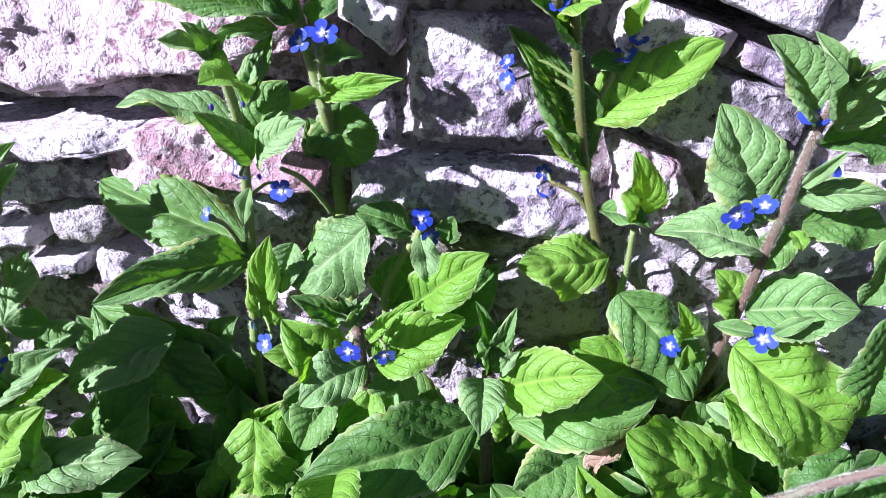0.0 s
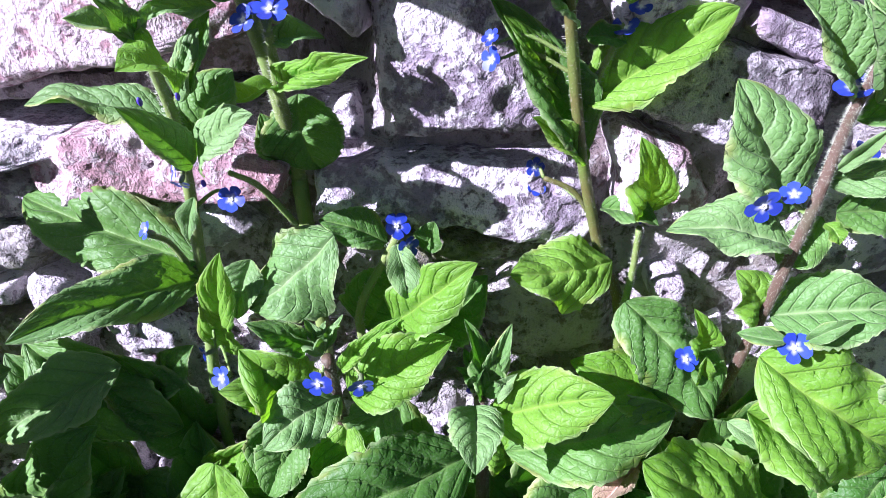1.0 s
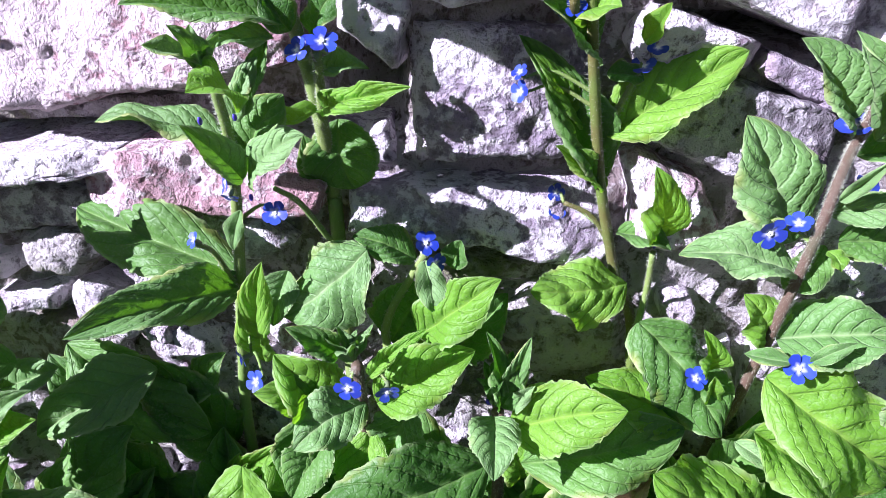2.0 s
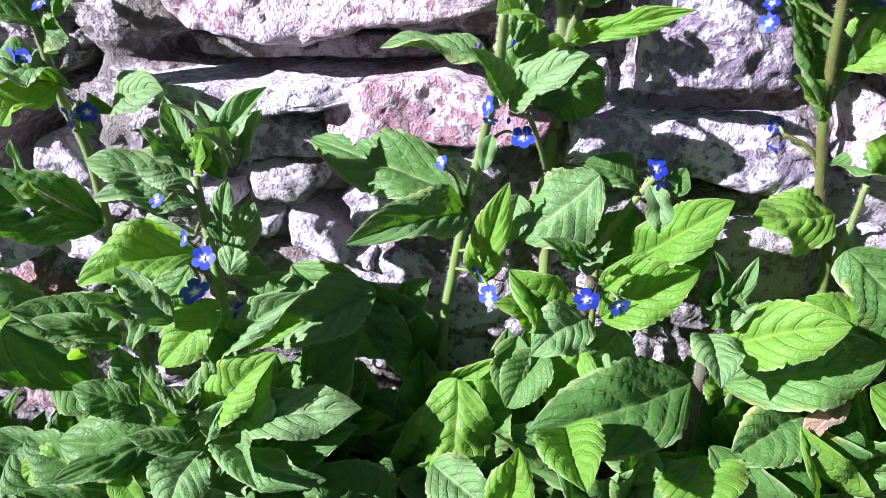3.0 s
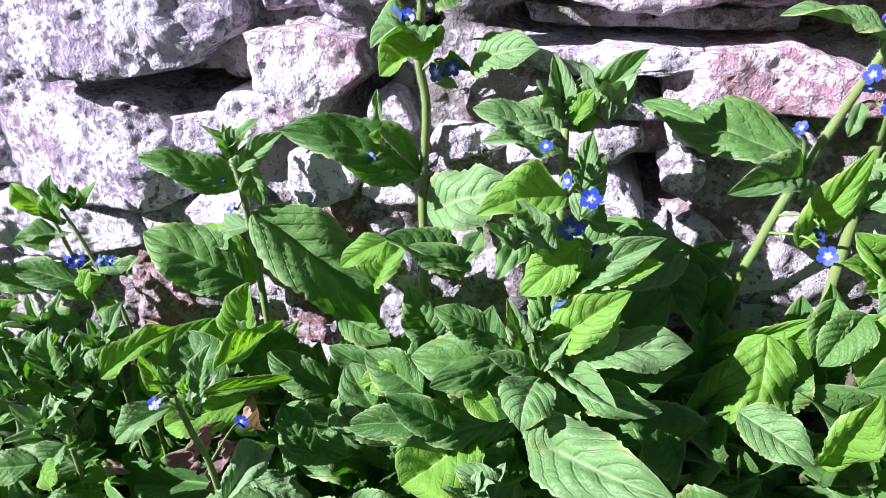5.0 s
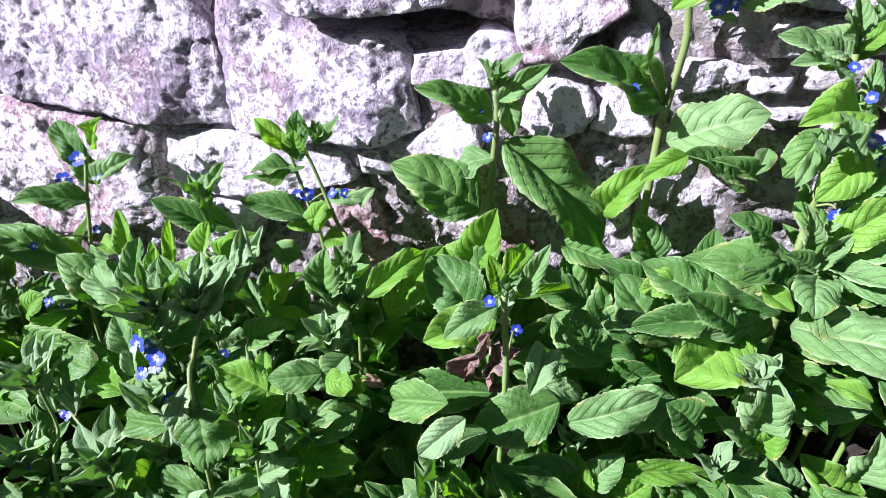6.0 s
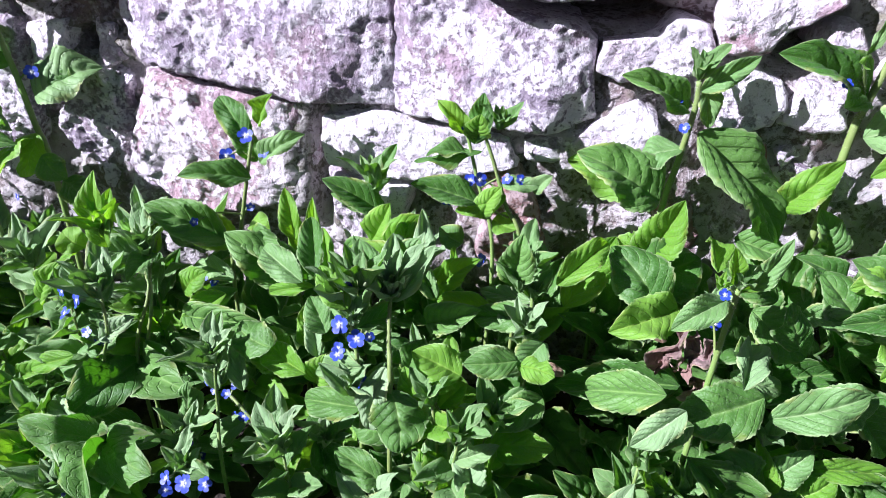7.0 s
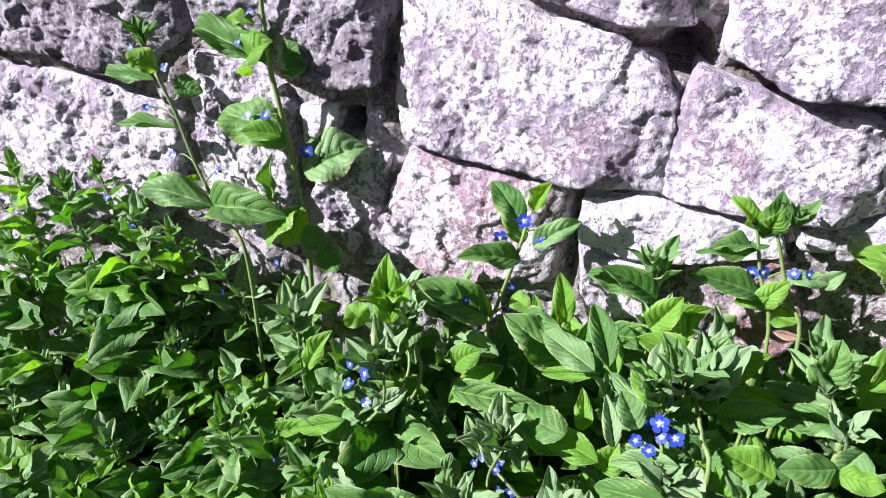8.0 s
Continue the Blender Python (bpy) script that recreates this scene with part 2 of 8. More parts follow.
def child(name, mesh, parent, m=None, label=""):
    ob = new(name, mesh)
    ob.parent = parent
    if m is not None:
        ob.matrix_basis = m
    return tagged(ob, label=label) if label else ob


def fbm(p, octaves=4):
    return noise.fractal(p, 1.0, 2.0, octaves)


# ---- setting ----
HOLLOWS = ((-0.175, 0.367, 0.090, 0.008), (-0.245, 0.368, 0.030, 0.008), (0.012, 0.304, 0.030, 0.008), (-0.500, 0.320, 0.070, 0.007), (-0.560, 0.335, 0.030, 0.008), (-0.630, 0.350, 0.014, 0.012), (-0.180, 0.280, 0.016, 0.012), (0.100, 0.402, 0.050, 0.006), (-0.063, 0.389, 0.014, 0.022), (-0.354, 0.316, 0.018, 0.021), (-0.191, 0.340, 0.014, 0.005), (-0.494, 0.318, 0.050, 0.008), (-0.895, 0.258, 0.013, 0.010), (-0.639, 0.337, 0.023, 0.010), (-0.691, 0.175, 0.008, 0.051), (-0.189, 0.335, 0.017, 0.004), (-0.320, 0.366, 0.012, 0.012), (-0.190, 0.287, 0.013, 0.010))
def ground_z(x, y):
    """The bed falls gently towards -x and away from the wall."""
    return 0.040 + 0.135 * max(-1.6, min(0.6, x)) + 0.06 * max(-0.8, min(0.0, y)) + 0.012 * noise.noise((x * 9, y * 9, 2.0))


def build_ground():
    xs = [-60, -20, -6, -3.0] + [-2.0 + 0.03 * i for i in range(94)] + [1.5, 4, 12, 60]
    ys = [-60, -20, -6, -2.5, -1.4] + [-0.9 + 0.03 * i for i in range(33)] + [0.12, 0.5, 3, 15, 60]
    verts = [(x, y, ground_z(x, y)) for y in ys for x in xs]
    w = len(xs)
    faces = [(j * w + i, j * w + i + 1, (j + 1) * w + i + 1, (j + 1) * w + i) for j in range(len(ys) - 1) for i in range(w - 1)]
    ob = new("ground", mesh_of("ground", verts, faces, [SOIL]))
    return tagged(ob, "dark crumbly soil under the plants along the wall", "ground", kind="structure")


def build_wall():
    """The rough lime core between and behind the stones, a thick wall that goes on past the view."""
    x0, x1, z0, z1, step = -1.45, 0.25, 0.02, 0.44, 0.005
    xs = [-7.0, -5.0, -3.5, -2.6, -2.1] + [-1.8 + 0.025 * i for i in range(14)] + [x0 + i * step for i in range(int((x1 - x0) / step) + 1)] + [0.28 + 0.03 * i for i in range(12)] + [1.0, 1.6, 2.6, 4.0, 6.0]
    zs = [-1.2, -0.7] + [-0.28 + 0.03 * i for i in range(10)] + [z0 + j * step for j in range(int((z1 - z0) / step) + 1)] + [0.47, 0.50, 0.54, 0.58, 0.8, 1.1, 1.45]
    nx, nz = len(xs), len(zs)
    verts, faces = [], []
    for j in range(nz):
        for i in range(nx):
            x, z = xs[i], zs[j]
            y = 0.001 - 0.013 * fbm((x * 16, 3.0, z * 16), 5) - 0.006 * noise.noise((x * 70, 1.0, z * 70)) - 0.005 * fbm((x * 110, 5.0, z * 110), 3)
            for hx, hz, rx, rz in HOLLOWS:
                y += 0.05 * math.exp(-(((x - hx) / rx) ** 2 + ((z - hz) / rz) ** 2) ** 2)
            verts.append((x, y, z))
    for j in range(nz - 1):
        for i in range(nx - 1):
            a = j * nx + i
            faces.append((a, a + 1, a + nx + 1, a + nx))
    rim = [i for i in range(nx)] + [j * nx + nx - 1 for j in range(1, nz)] + [(nz - 1) * nx + i for i in range(nx - 2, -1, -1)] + [j * nx for j in range(nz - 2, 0, -1)]
    back = len(verts)
    for r in rim:
        verts.append((verts[r][0], 0.42, verts[r][2]))
    k = len(rim)
    for i in range(k):
        faces.append((rim[(i + 1) % k], rim[i], back + i, back + (i + 1) % k))
    faces.append(tuple(back + i for i in range(k)))
    ob = new("wall_north", mesh_of("wall_north", verts, faces, [MORTAR]))
    return tagged(ob, "old rubble stone wall with crumbling lime mortar", "wall", kind="structure")


def rim_reach(corners, cx, cz, dx, dz):
    """How far it is from the centre to the outline along a direction of length 1."""
    best = 0.0
    for k in range(len(corners)):
        ax, az = corners[k][0] - cx, corners[k][1] - cz
        bx, bz = corners[(k + 1) % len(corners)][0] - cx, corners[(k + 1) % len(corners)][1] - cz
        ex, ez = bx - ax, bz - az
        det = dx * ez - dz * ex
        if abs(det) < 1e-12:
            continue
        far, along = (ax * ez - az * ex) / det, (ax * dz - az * dx) / det
        if far > 0 and -1e-6 <= along <= 1 + 1e-6:
            best = max(best, far)
    return best


def stone(wall, tone, proud, corners, soft=0.006, seed=0, rough=1.0, cut=()):
    """One rubble stone: a broken, chipped block of that outline set in the wall, its face about `proud` in front of the joints.
    cut: planes (degrees, reach, slope) that knock off a side of the face."""
    xs, zs = [c[0] for c in corners], [c[1] for c in corners]
    w, h = max(xs) - min(xs), max(zs) - min(zs)
    cx, cz = (max(xs) + min(xs)) / 2, (max(zs) + min(zs)) / 2
    nu, nv = max(10, min(110, int(w / 0.0019))), max(8, min(76, int(h / 0.0019)))
    rng = Vector((seed * 7.31 + 1.7, seed * 3.17, seed * 1.93))
    dice = random.Random(seed * 13 + 5)
    chips = []
    for _ in range(6):
        a = dice.uniform(0, 6.2832)
        chips.append((math.cos(a), math.sin(a), dice.uniform(0.60, 1.0), dice.uniform(0.15, 0.7)))
    for degrees, reach, slope in cut:
        chips.append((math.cos(radians(degrees)), math.sin(radians(degrees)), reach, slope))
    sway, tip = dice.uniform(-0.05, 0.05), dice.uniform(-0.10, 0.06)
    verts, faces = [], []
    for j in range(nv + 1):
        for i in range(nu + 1):
            a, b = 2 * i / nu - 1, 2 * j / nv - 1
            far = max(abs(a), abs(b))
            qx, qz = a * w / 2, b * h / 2
            ln = math.hypot(qx, qz)
            if ln < 1e-9:
                px = pz = room = 0.0
            else:
                dx, dz = qx / ln, qz / ln
                reach = rim_reach(corners, cx, cz, dx, dz)
                reach += 0.0030 * noise.noise(Vector((dx * reach * 38, dz * reach * 38, 2.0)) + rng) + 0.0016 * noise.noise(Vector((dx * reach * 130, dz * reach * 130, 6.0)) + rng)
                px, pz, room = dx * reach * far, dz * reach * far, reach * (1 - far)
            q = Vector((px, pz, 0.0))
            broad = fbm(q * 13 + rng, 3)
            bent = q * 30 + rng + Vector((fbm(q * 45 + rng, 2), fbm(q * 45 - rng, 2), 0.0)) * 0.35
            plate = noise.voronoi(bent)[1][0]
            lean = noise.noise_vector(plate * 7.3)
            flake = 0.0024 * lean.z + 0.011 * (lean.x * (bent.x - plate.x) + lean.y * (bent.y - plate.y)) / 3
            face = 0.0060 * broad + 0.0024 * fbm(q * 34 + rng, 3) + rough * (flake + 0.0018 * fbm(q * 120 + rng, 4))
            face -= 0.0013 * max(0.0, noise.noise(q * 150 + rng) - 0.25)
            jag = 0.004 * noise.noise(q * 55 + rng)
            chip = max(0.0, max((ux * px + uz * pz + jag - to * 0.40 * (abs(ux) * w + abs(uz) * h)) * slope for ux, uz, to, slope in chips))
            wear = soft * (1 + 0.7 * noise.noise(q * 48 + rng * 3))
            edge = max(0.0, 1 - room / max(wear, 0.001))
            depth = proud + face + sway * px + tip * pz - min(chip, 0.03) - 0.0075 * edge ** 2
            if far > 0.999:
                depth = -0.055
            verts.append((cx + px, -depth + 0.012, cz + pz))
    for j in range(nv):
        for i in range(nu):
            a = j * (nu + 1) + i
            faces.append((a, a + 1, a + nu + 2, a + nu + 1))
    return child("stone", mesh_of("stone", verts, faces, [STONE[tone]]), wall)


# ---- plant pieces ----
def leaf_mesh(kind, droop, fold, wave, quilt, bulge, tone, seed, nu=58, half=8):
    """A pointed oval leaf of length 1 and half width 1 from its stalk at 0 to its tip at 1; it arches by droop, folds by fold."""
    verts, uvs, faces = [], [], []
    rng = random.Random(seed)
    ph = [rng.uniform(0, 6.28) for _ in range(4)]
    bow, curl = rng.uniform(-0.28, 0.28), rng.uniform(-0.05, 0.26)
    tear = [(rng.uniform(0.2, 0.85), rng.choice((-1, 1)), rng.uniform(0.05, 0.16)) for _ in range(2)]
    for i in range(nu + 1):
        u = i / nu
        peak = bulge - 0.38
        if u < peak:
            prof = (1 - ((peak - u) / peak) ** 2.0) ** 0.62
        else:
            prof = (1 - ((u - peak) / (1 - peak)) ** 2.05) ** 0.86
        prof = max(prof, 0.035 * (1 - u) + 0.004)
        for k in range(-half, half + 1):
            v = k / half
            edge = 1.0
            if abs(k) == half:
                edge = 1 + 0.048 * math.sin(u * 88 + ph[0]) * (0.5 + 0.5 * math.sin(u * 23 + ph[1])) + 0.018 * math.sin(u * 17 + ph[1])
                for at, sd, deep in tear:
                    if sd * v > 0 and kind == "worn":
                        edge -= deep * math.exp(-((u - at) / 0.035) ** 2)
            y = v * prof * edge + 2.4 * bow * u * (1 - u)
            s = abs(v)
            lane = (u * 6.5 - s * 1.4 - s * s * 1.1) % 1.0
            pad = math.sin(math.pi * lane) ** 0.6 * (1 - 0.75 * s ** 6) * min(1.0, s * 5)
            arch = 4 * droop * u * (1 - u) * (0.75 + 0.5 * u)
            zz = arch + fold * s ** 1.15 * prof + 0.85 * quilt * pad * prof - 0.012 * (s < 0.05)
            zz += 0.75 * wave * s ** 2 * math.sin(u * 9.5 + ph[2] + (1.9 if v > 0 else 0)) * prof
            zz -= 0.30 * max(0.0, fold) * s ** 4 * prof
            zz += 0.10 * wave * math.sin(u * 15 + ph[3] + v * 2.2) * prof - curl * max(0.0, u - 0.55) ** 2 * 1.6 - 0.16 * max(0.0, curl) * s ** 3 * prof
            if kind == "crumpled":
                y = y * (0.7 + 0.5 * noise.noise((u * 5, ph[0], 0.0))) + 0.9 * noise.noise((u * 4, ph[1], 1.0))
                zz += 0.34 * v * math.sin(u * 7 + ph[2]) + 0.22 * noise.noise((u * 6, v * 1.4, ph[3])) + 0.10 * noise.noise((u * 16, v * 3.0, ph[3]))
            verts.append((u, y, zz))
            uvs.append((u, 0.5 + 0.5 * v))
    w = 2 * half + 1
    for i in range(nu):
        for k in range(w - 1):
            a = i * w + k
            faces.append((a, a + w, a + w + 1, a + 1))
    return mesh_of("leaf", verts, faces, [tone], uvs)


LEAVES = {}
for tone_name, tone in (("green", LEAF), ("pale", LEAF_PALE), ("lime", LEAF_LIME), ("frost", LEAF_FROST), ("dry", LEAF_DRY), ("wither", LEAF_WITHER)):
    LEAVES[tone_name] = [leaf_mesh("crumpled" if tone_name == "wither" else "worn" if n % 3 == 0 else "whole", d, f, w, q, b, tone, 10 + n) for n, (d, f, w, q, b) in enumerate((
        (0.05, 0.12, 0.10, 0.070, 0.82), (0.09, 0.20, 0.14, 0.080, 0.76), (0.14, 0.10, 0.18, 0.075, 0.86), (0.03, 0.32, 0.10, 0.085, 0.74),
        (0.18, 0.26, 0.20, 0.080, 0.80), (0.07, -0.12, 0.22, 0.085, 0.84), (-0.05, 0.28, 0.14, 0.070, 0.78), (0.11, 0.42, 0.24, 0.075, 0.88)))]
MID = {}
for tone_name, tone in (("green", LEAF), ("pale", LEAF_PALE), ("lime", LEAF_LIME)):
    MID[tone_name] = [leaf_mesh("worn" if n % 3 == 0 else "whole", d, f, w, q, b, tone, 30 + n, 26, 5) for n, (d, f, w, q, b) in enumerate((
        (0.06, 0.22, 0.14, 0.070, 0.80), (0.12, 0.30, 0.18, 0.080, 0.74), (0.18, 0.16, 0.24, 0.075, 0.84), (-0.06, 0.36, 0.14, 0.080, 0.76),
        (0.22, 0.34, 0.22, 0.080, 0.80), (0.10, -0.10, 0.26, 0.080, 0.84)))]
SMALL = {}
for tone_name, tone in (("green", LEAF), ("pale", LEAF_PALE), ("lime", LEAF_LIME), ("frost", LEAF_FROST)):
    SMALL[tone_name] = [leaf_mesh("whole", d, f, w, q, b, tone, 50 + n, 12, 4) for n, (d, f, w, q, b) in enumerate((
        (0.12, 0.22, 0.16, 0.07, 0.82), (-0.08, 0.30, 0.14, 0.07, 0.76), (0.18, 0.15, 0.24, 0.08, 0.86), (0.05, 0.38, 0.18, 0.07, 0.80)))]


def frame_on(base, tip, facing, roll=0.0):
    """Axes with x from base to tip and z as near to facing as may be, turned by roll about x."""
    x = (tip - base).normalized()
    z = facing - x * facing.dot(x)
    if z.length < 1e-4:
        z = Vector((0, 0, 1)) - x * x.z
    z.normalize()
    y = z.cross(x)
    m = Matrix((x, y, z)).transposed().to_4x4()
    return Matrix.Translation(base) @ m @ Matrix.Rotation(radians(roll), 4, 'X')


FRONT = Vector((0.05, -0.72, 0.72))
counter = {"n": 0}


def leaf(plant, base, tip, width, roll=0.0, tone="green", shape=None, fine=True):
    """A leaf of the plant from base to tip, width across at its widest; facing the light and the open side unless rolled."""
    counter["n"] += 1
    base, tip = Vector(base), Vector(tip)
    length = (tip - base).length
    store = SMALL if length < 0.022 and tone in SMALL else LEAVES if fine or tone not in MID else MID
    pick = store[tone][(counter["n"] * 5 if shape is None else shape) % len(store[tone])]
    m = frame_on(base, tip, FRONT, roll) @ Matrix.Diagonal((length, width / 2, (length + width) / 2, 1))
    return child("leaf", pick, plant, Matrix.Translation(-plant.location) @ m)


def tube(points, r0, r1, sides=9, hairs=0, hair_len=0.0013, rng=None):
    """Vertices and faces of a tapered, smoothly bent stem through the points, with bristly hairs."""
    pts = [Vector(p) for p in points]
    ext = [pts[0] * 2 - pts[1]] + pts + [pts[-1] * 2 - pts[-2]]
    line = []
    for a in range(1, len(ext) - 2):
        p0, p1, p2, p3 = ext[a - 1:a + 3]
        for s in range(6):
            t = s / 6
            line.append(0.5 * ((2 * p1) + (p2 - p0) * t + (2 * p0 - 5 * p1 + 4 * p2 - p3) * t * t + (3 * p1 - p0 - 3 * p2 + p3) * t ** 3))
    line.append(pts[-1])
    verts, faces, slots = [], [], []
    rings = []
    for i, c in enumerate(line):
        d = (line[min(i + 1, len(line) - 1)] - line[max(i - 1, 0)]).normalized()
        side = d.cross(Vector((0.3, 1, 0.2))).normalized()
        other = d.cross(side)
        r = r0 + (r1 - r0) * i / (len(line) - 1)
        rings.append((c, d, side, other, r))
        for k in range(sides):
            a = 6.2832 * k / sides
            rr = r * (1 + 0.06 * (k % 2) + 0.05 * noise.noise(c * 120))
            verts.append(c + (side * math.cos(a) + other * math.sin(a)) * rr)
    for i in range(len(line) - 1):
        for k in range(sides):
            a, b = i * sides + k, i * sides + (k + 1) % sides
            faces.append((a, b, b + sides, a + sides))
            slots.append(0)
    faces.append(tuple(range(sides - 1, -1, -1)))
    faces.append(tuple(len(line) * sides - sides + k for k in range(sides)))
    slots += [0, 0]
    rng = rng or random.Random(5)
    for _ in range(hairs):
        i = rng.randrange(len(rings) - 1)
        c, d, side, other, r = rings[i]
        c = c.lerp(rings[i + 1][0], rng.random())
        a = rng.uniform(0, 6.2832)
        out = side * math.cos(a) + other * math.sin(a)
        root = c + out * r * 0.9
        tip = root + (out + d * rng.uniform(-0.3, 0.5)) * hair_len * rng.uniform(0.6, 1.3)
        w = d.cross(out) * 0.00004
        n = len(verts)
        verts += [root - w, root + w, root + d * 0.00010, tip]
        faces += [(n, n + 1, n + 3), (n + 1, n + 2, n + 3), (n + 2, n, n + 3)]
        slots += [1, 1, 1]
    return verts, faces, slots


def stem(plant, points, r0, r1, hairs=0, skin="green", name="stem"):
    inv = Matrix.Translation(-plant.location)
    counter["n"] += 1
    verts, faces, slots = tube(points, r0, r1, 9 if r0 > 0.0015 else 6, hairs * 9, rng=random.Random(counter["n"]))
    return child(name, mesh_of(name, [inv @ v for v in verts], faces, [{"green": STEM, "grey": STEM_GREY, "brown": STEM_BROWN}[skin], HAIR], slots=slots), plant)


def petal_mesh():
    verts, uvs, faces = [], [], []
    nu, half = 7, 3
    for i in range(nu + 1):
        u = i / nu
        wid = 0.07 + 0.34 * math.sin(min(1.0, u / 0.70) * math.pi / 2) ** 1.3
        if u > 0.70:
            wid *= math.sqrt(max(0.0, 1 - ((u - 0.70) / 0.305) ** 2))
        for k in range(-half, half + 1):
            v = k / half
            verts.append((0.06 + 0.94 * u, v * wid, 0.10 * u - 0.10 * u * u + 0.05 * v * v * u + 0.05 * (1 - abs(v)) * u))
            uvs.append((u, 0.5 + 0.5 * v))
    w = 2 * half + 1
    for i in range(nu):
        for k in range(w - 1):
            a = i * w + k
            faces.append((a, a + w, a + w + 1, a + 1))
    return mesh_of("petal", verts, faces, [PETAL], uvs)


def lathe(name, rows, sides, mat, lobes=0, depth=0.0):
    verts, faces = [], []
    for z, r in rows:
        for k in range(sides):
            a = 6.2832 * k / sides
            rr = r * (1 + depth * math.cos(a * lobes)) if lobes else r
            verts.append((rr * math.cos(a), rr * math.sin(a), z))
    for i in range(len(rows) - 1):
        for k in range(sides):
            a, b = i * sides + k, i * sides + (k + 1) % sides
            faces.append((a, b, b + sides, a + sides))
    faces.append(tuple(range(sides - 1, -1, -1)))
    faces.append(tuple((len(rows) - 1) * sides + k for k in range(sides)))
    return mesh_of(name, verts, faces, [mat])


PETAL_MESH = petal_mesh()
CALYX_MESH = lathe("flower", ((-1.0, 0.05), (-0.95, 0.16), (-0.6, 0.24), (-0.2, 0.22), (0.0, 0.14), (0.02, 0.02)), 10, CALYX, 5, 0.12)
EYE_MESH = lathe("eye", ((0.0, 0.08), (0.04, 0.15), (0.11, 0.17), (0.15, 0.12), (0.10, 0.05)), 10, EYE, 5, 0.22)
BUD_MESH = lathe("bud", ((0.0, 0.10), (0.2, 0.34), (0.55, 0.38), (0.8, 0.25), (1.0, 0.04)), 8, CALYX, 4, 0.10)
BUD_BLUE = lathe("bud", ((0.0, 0.10), (0.2, 0.30), (0.55, 0.42), (0.85, 0.35), (1.0, 0.08)), 8, BUD, 5, 0.10)


def flower(plant, at, size=0.0095, facing=(0.0, -0.8, 0.6), root=None):
    """A five-petalled blue flower with a white eye, size across, open towards facing."""
    counter["n"] += 1
    rng = random.Random(counter["n"])
    f = Vector(facing) + Vector((rng.uniform(-0.5, 0.5), rng.uniform(-0.15, 0.25), rng.uniform(-0.4, 0.4)))
    q = f.to_track_quat('Z', 'Y')
    m = Matrix.Translation(at) @ q.to_matrix().to_4x4() @ Matrix.Rotation(rng.uniform(0, 6.28), 4, 'Z') @ Matrix.Diagonal((size / 2, size / 2, size / 2, 1))
    body = child("flower", CALYX_MESH, plant, Matrix.Translation(-plant.location) @ m)
    for k in range(5):
        tilt = rng.uniform(-0.42, 0.12)
        child("petal", PETAL_MESH, body, Matrix.Rotation(6.2832 * k / 5 + rng.uniform(-0.06, 0.06), 4, 'Z') @ Matrix.Rotation(tilt, 4, 'Y'))
    child("eye", EYE_MESH, body)
    if root is not None:
        start, end = Vector(root), Vector(at) - f.normalized() * size * 0.45
        bend = start.lerp(end, 0.6) + Vector((0, 0.002, 0.004))
        stem(plant, (start, bend, end), 0.0008, 0.0005, 6, name="stalk")
    return body


def bud(plant, at, size, facing, blue=False):
    m = Matrix.Translation(at) @ Vector(facing).to_track_quat('Z', 'Y').to_matrix().to_4x4() @ Matrix.Diagonal((size * 0.5, size * 0.5, size * 0.8, 1))
    return child("bud", BUD_BLUE if blue else BUD_MESH, plant, Matrix.Translation(-plant.location) @ m)


def tuft(plant, at, size, count=7, aim=(0, -0.1, 1), tone="pale", buds=4, seed=1):
    """The upright tip of a shoot: narrow young leaves round a cluster of hairy buds."""
    rng = random.Random(seed)
    at, aim = Vector(at), Vector(aim).normalized()
    side = aim.cross(Vector((0.2, 1, 0.1))).normalized()
    other = aim.cross(side)
    for k in range(count):
        a = 2.4 * k + rng.uniform(-0.3, 0.3)
        spread = 0.25 + 0.75 * k / count
        out = side * math.cos(a) + other * math.sin(a)
        way = (aim + out * spread * rng.uniform(0.7, 1.15)).normalized()
        ln = size * rng.uniform(0.65, 1.1) * (0.6 + 0.5 * k / count)
        base = at + aim * size * 0.12 * (1 - k / count) + out * 0.0012
        counter["n"] += 1
        m = frame_on(base, base + way * ln, aim - out * 0.4, rng.uniform(-25, 25)) @ Matrix.Diagonal((ln, ln * rng.uniform(0.15, 0.22), ln * 0.6, 1))
        child("leaf", SMALL[tone][counter["n"] % 4], plant, Matrix.Translation(-plant.location) @ m)
    for k in range(buds):
        a = rng.uniform(0, 6.28)
        out = side * math.cos(a) + other * math.sin(a)
        bud(plant, at + aim * size * rng.uniform(0.05, 0.3) + out * size * rng.uniform(0.02, 0.14), size * rng.uniform(0.13, 0.2), aim + out * 0.6, rng.random() < 0.15)


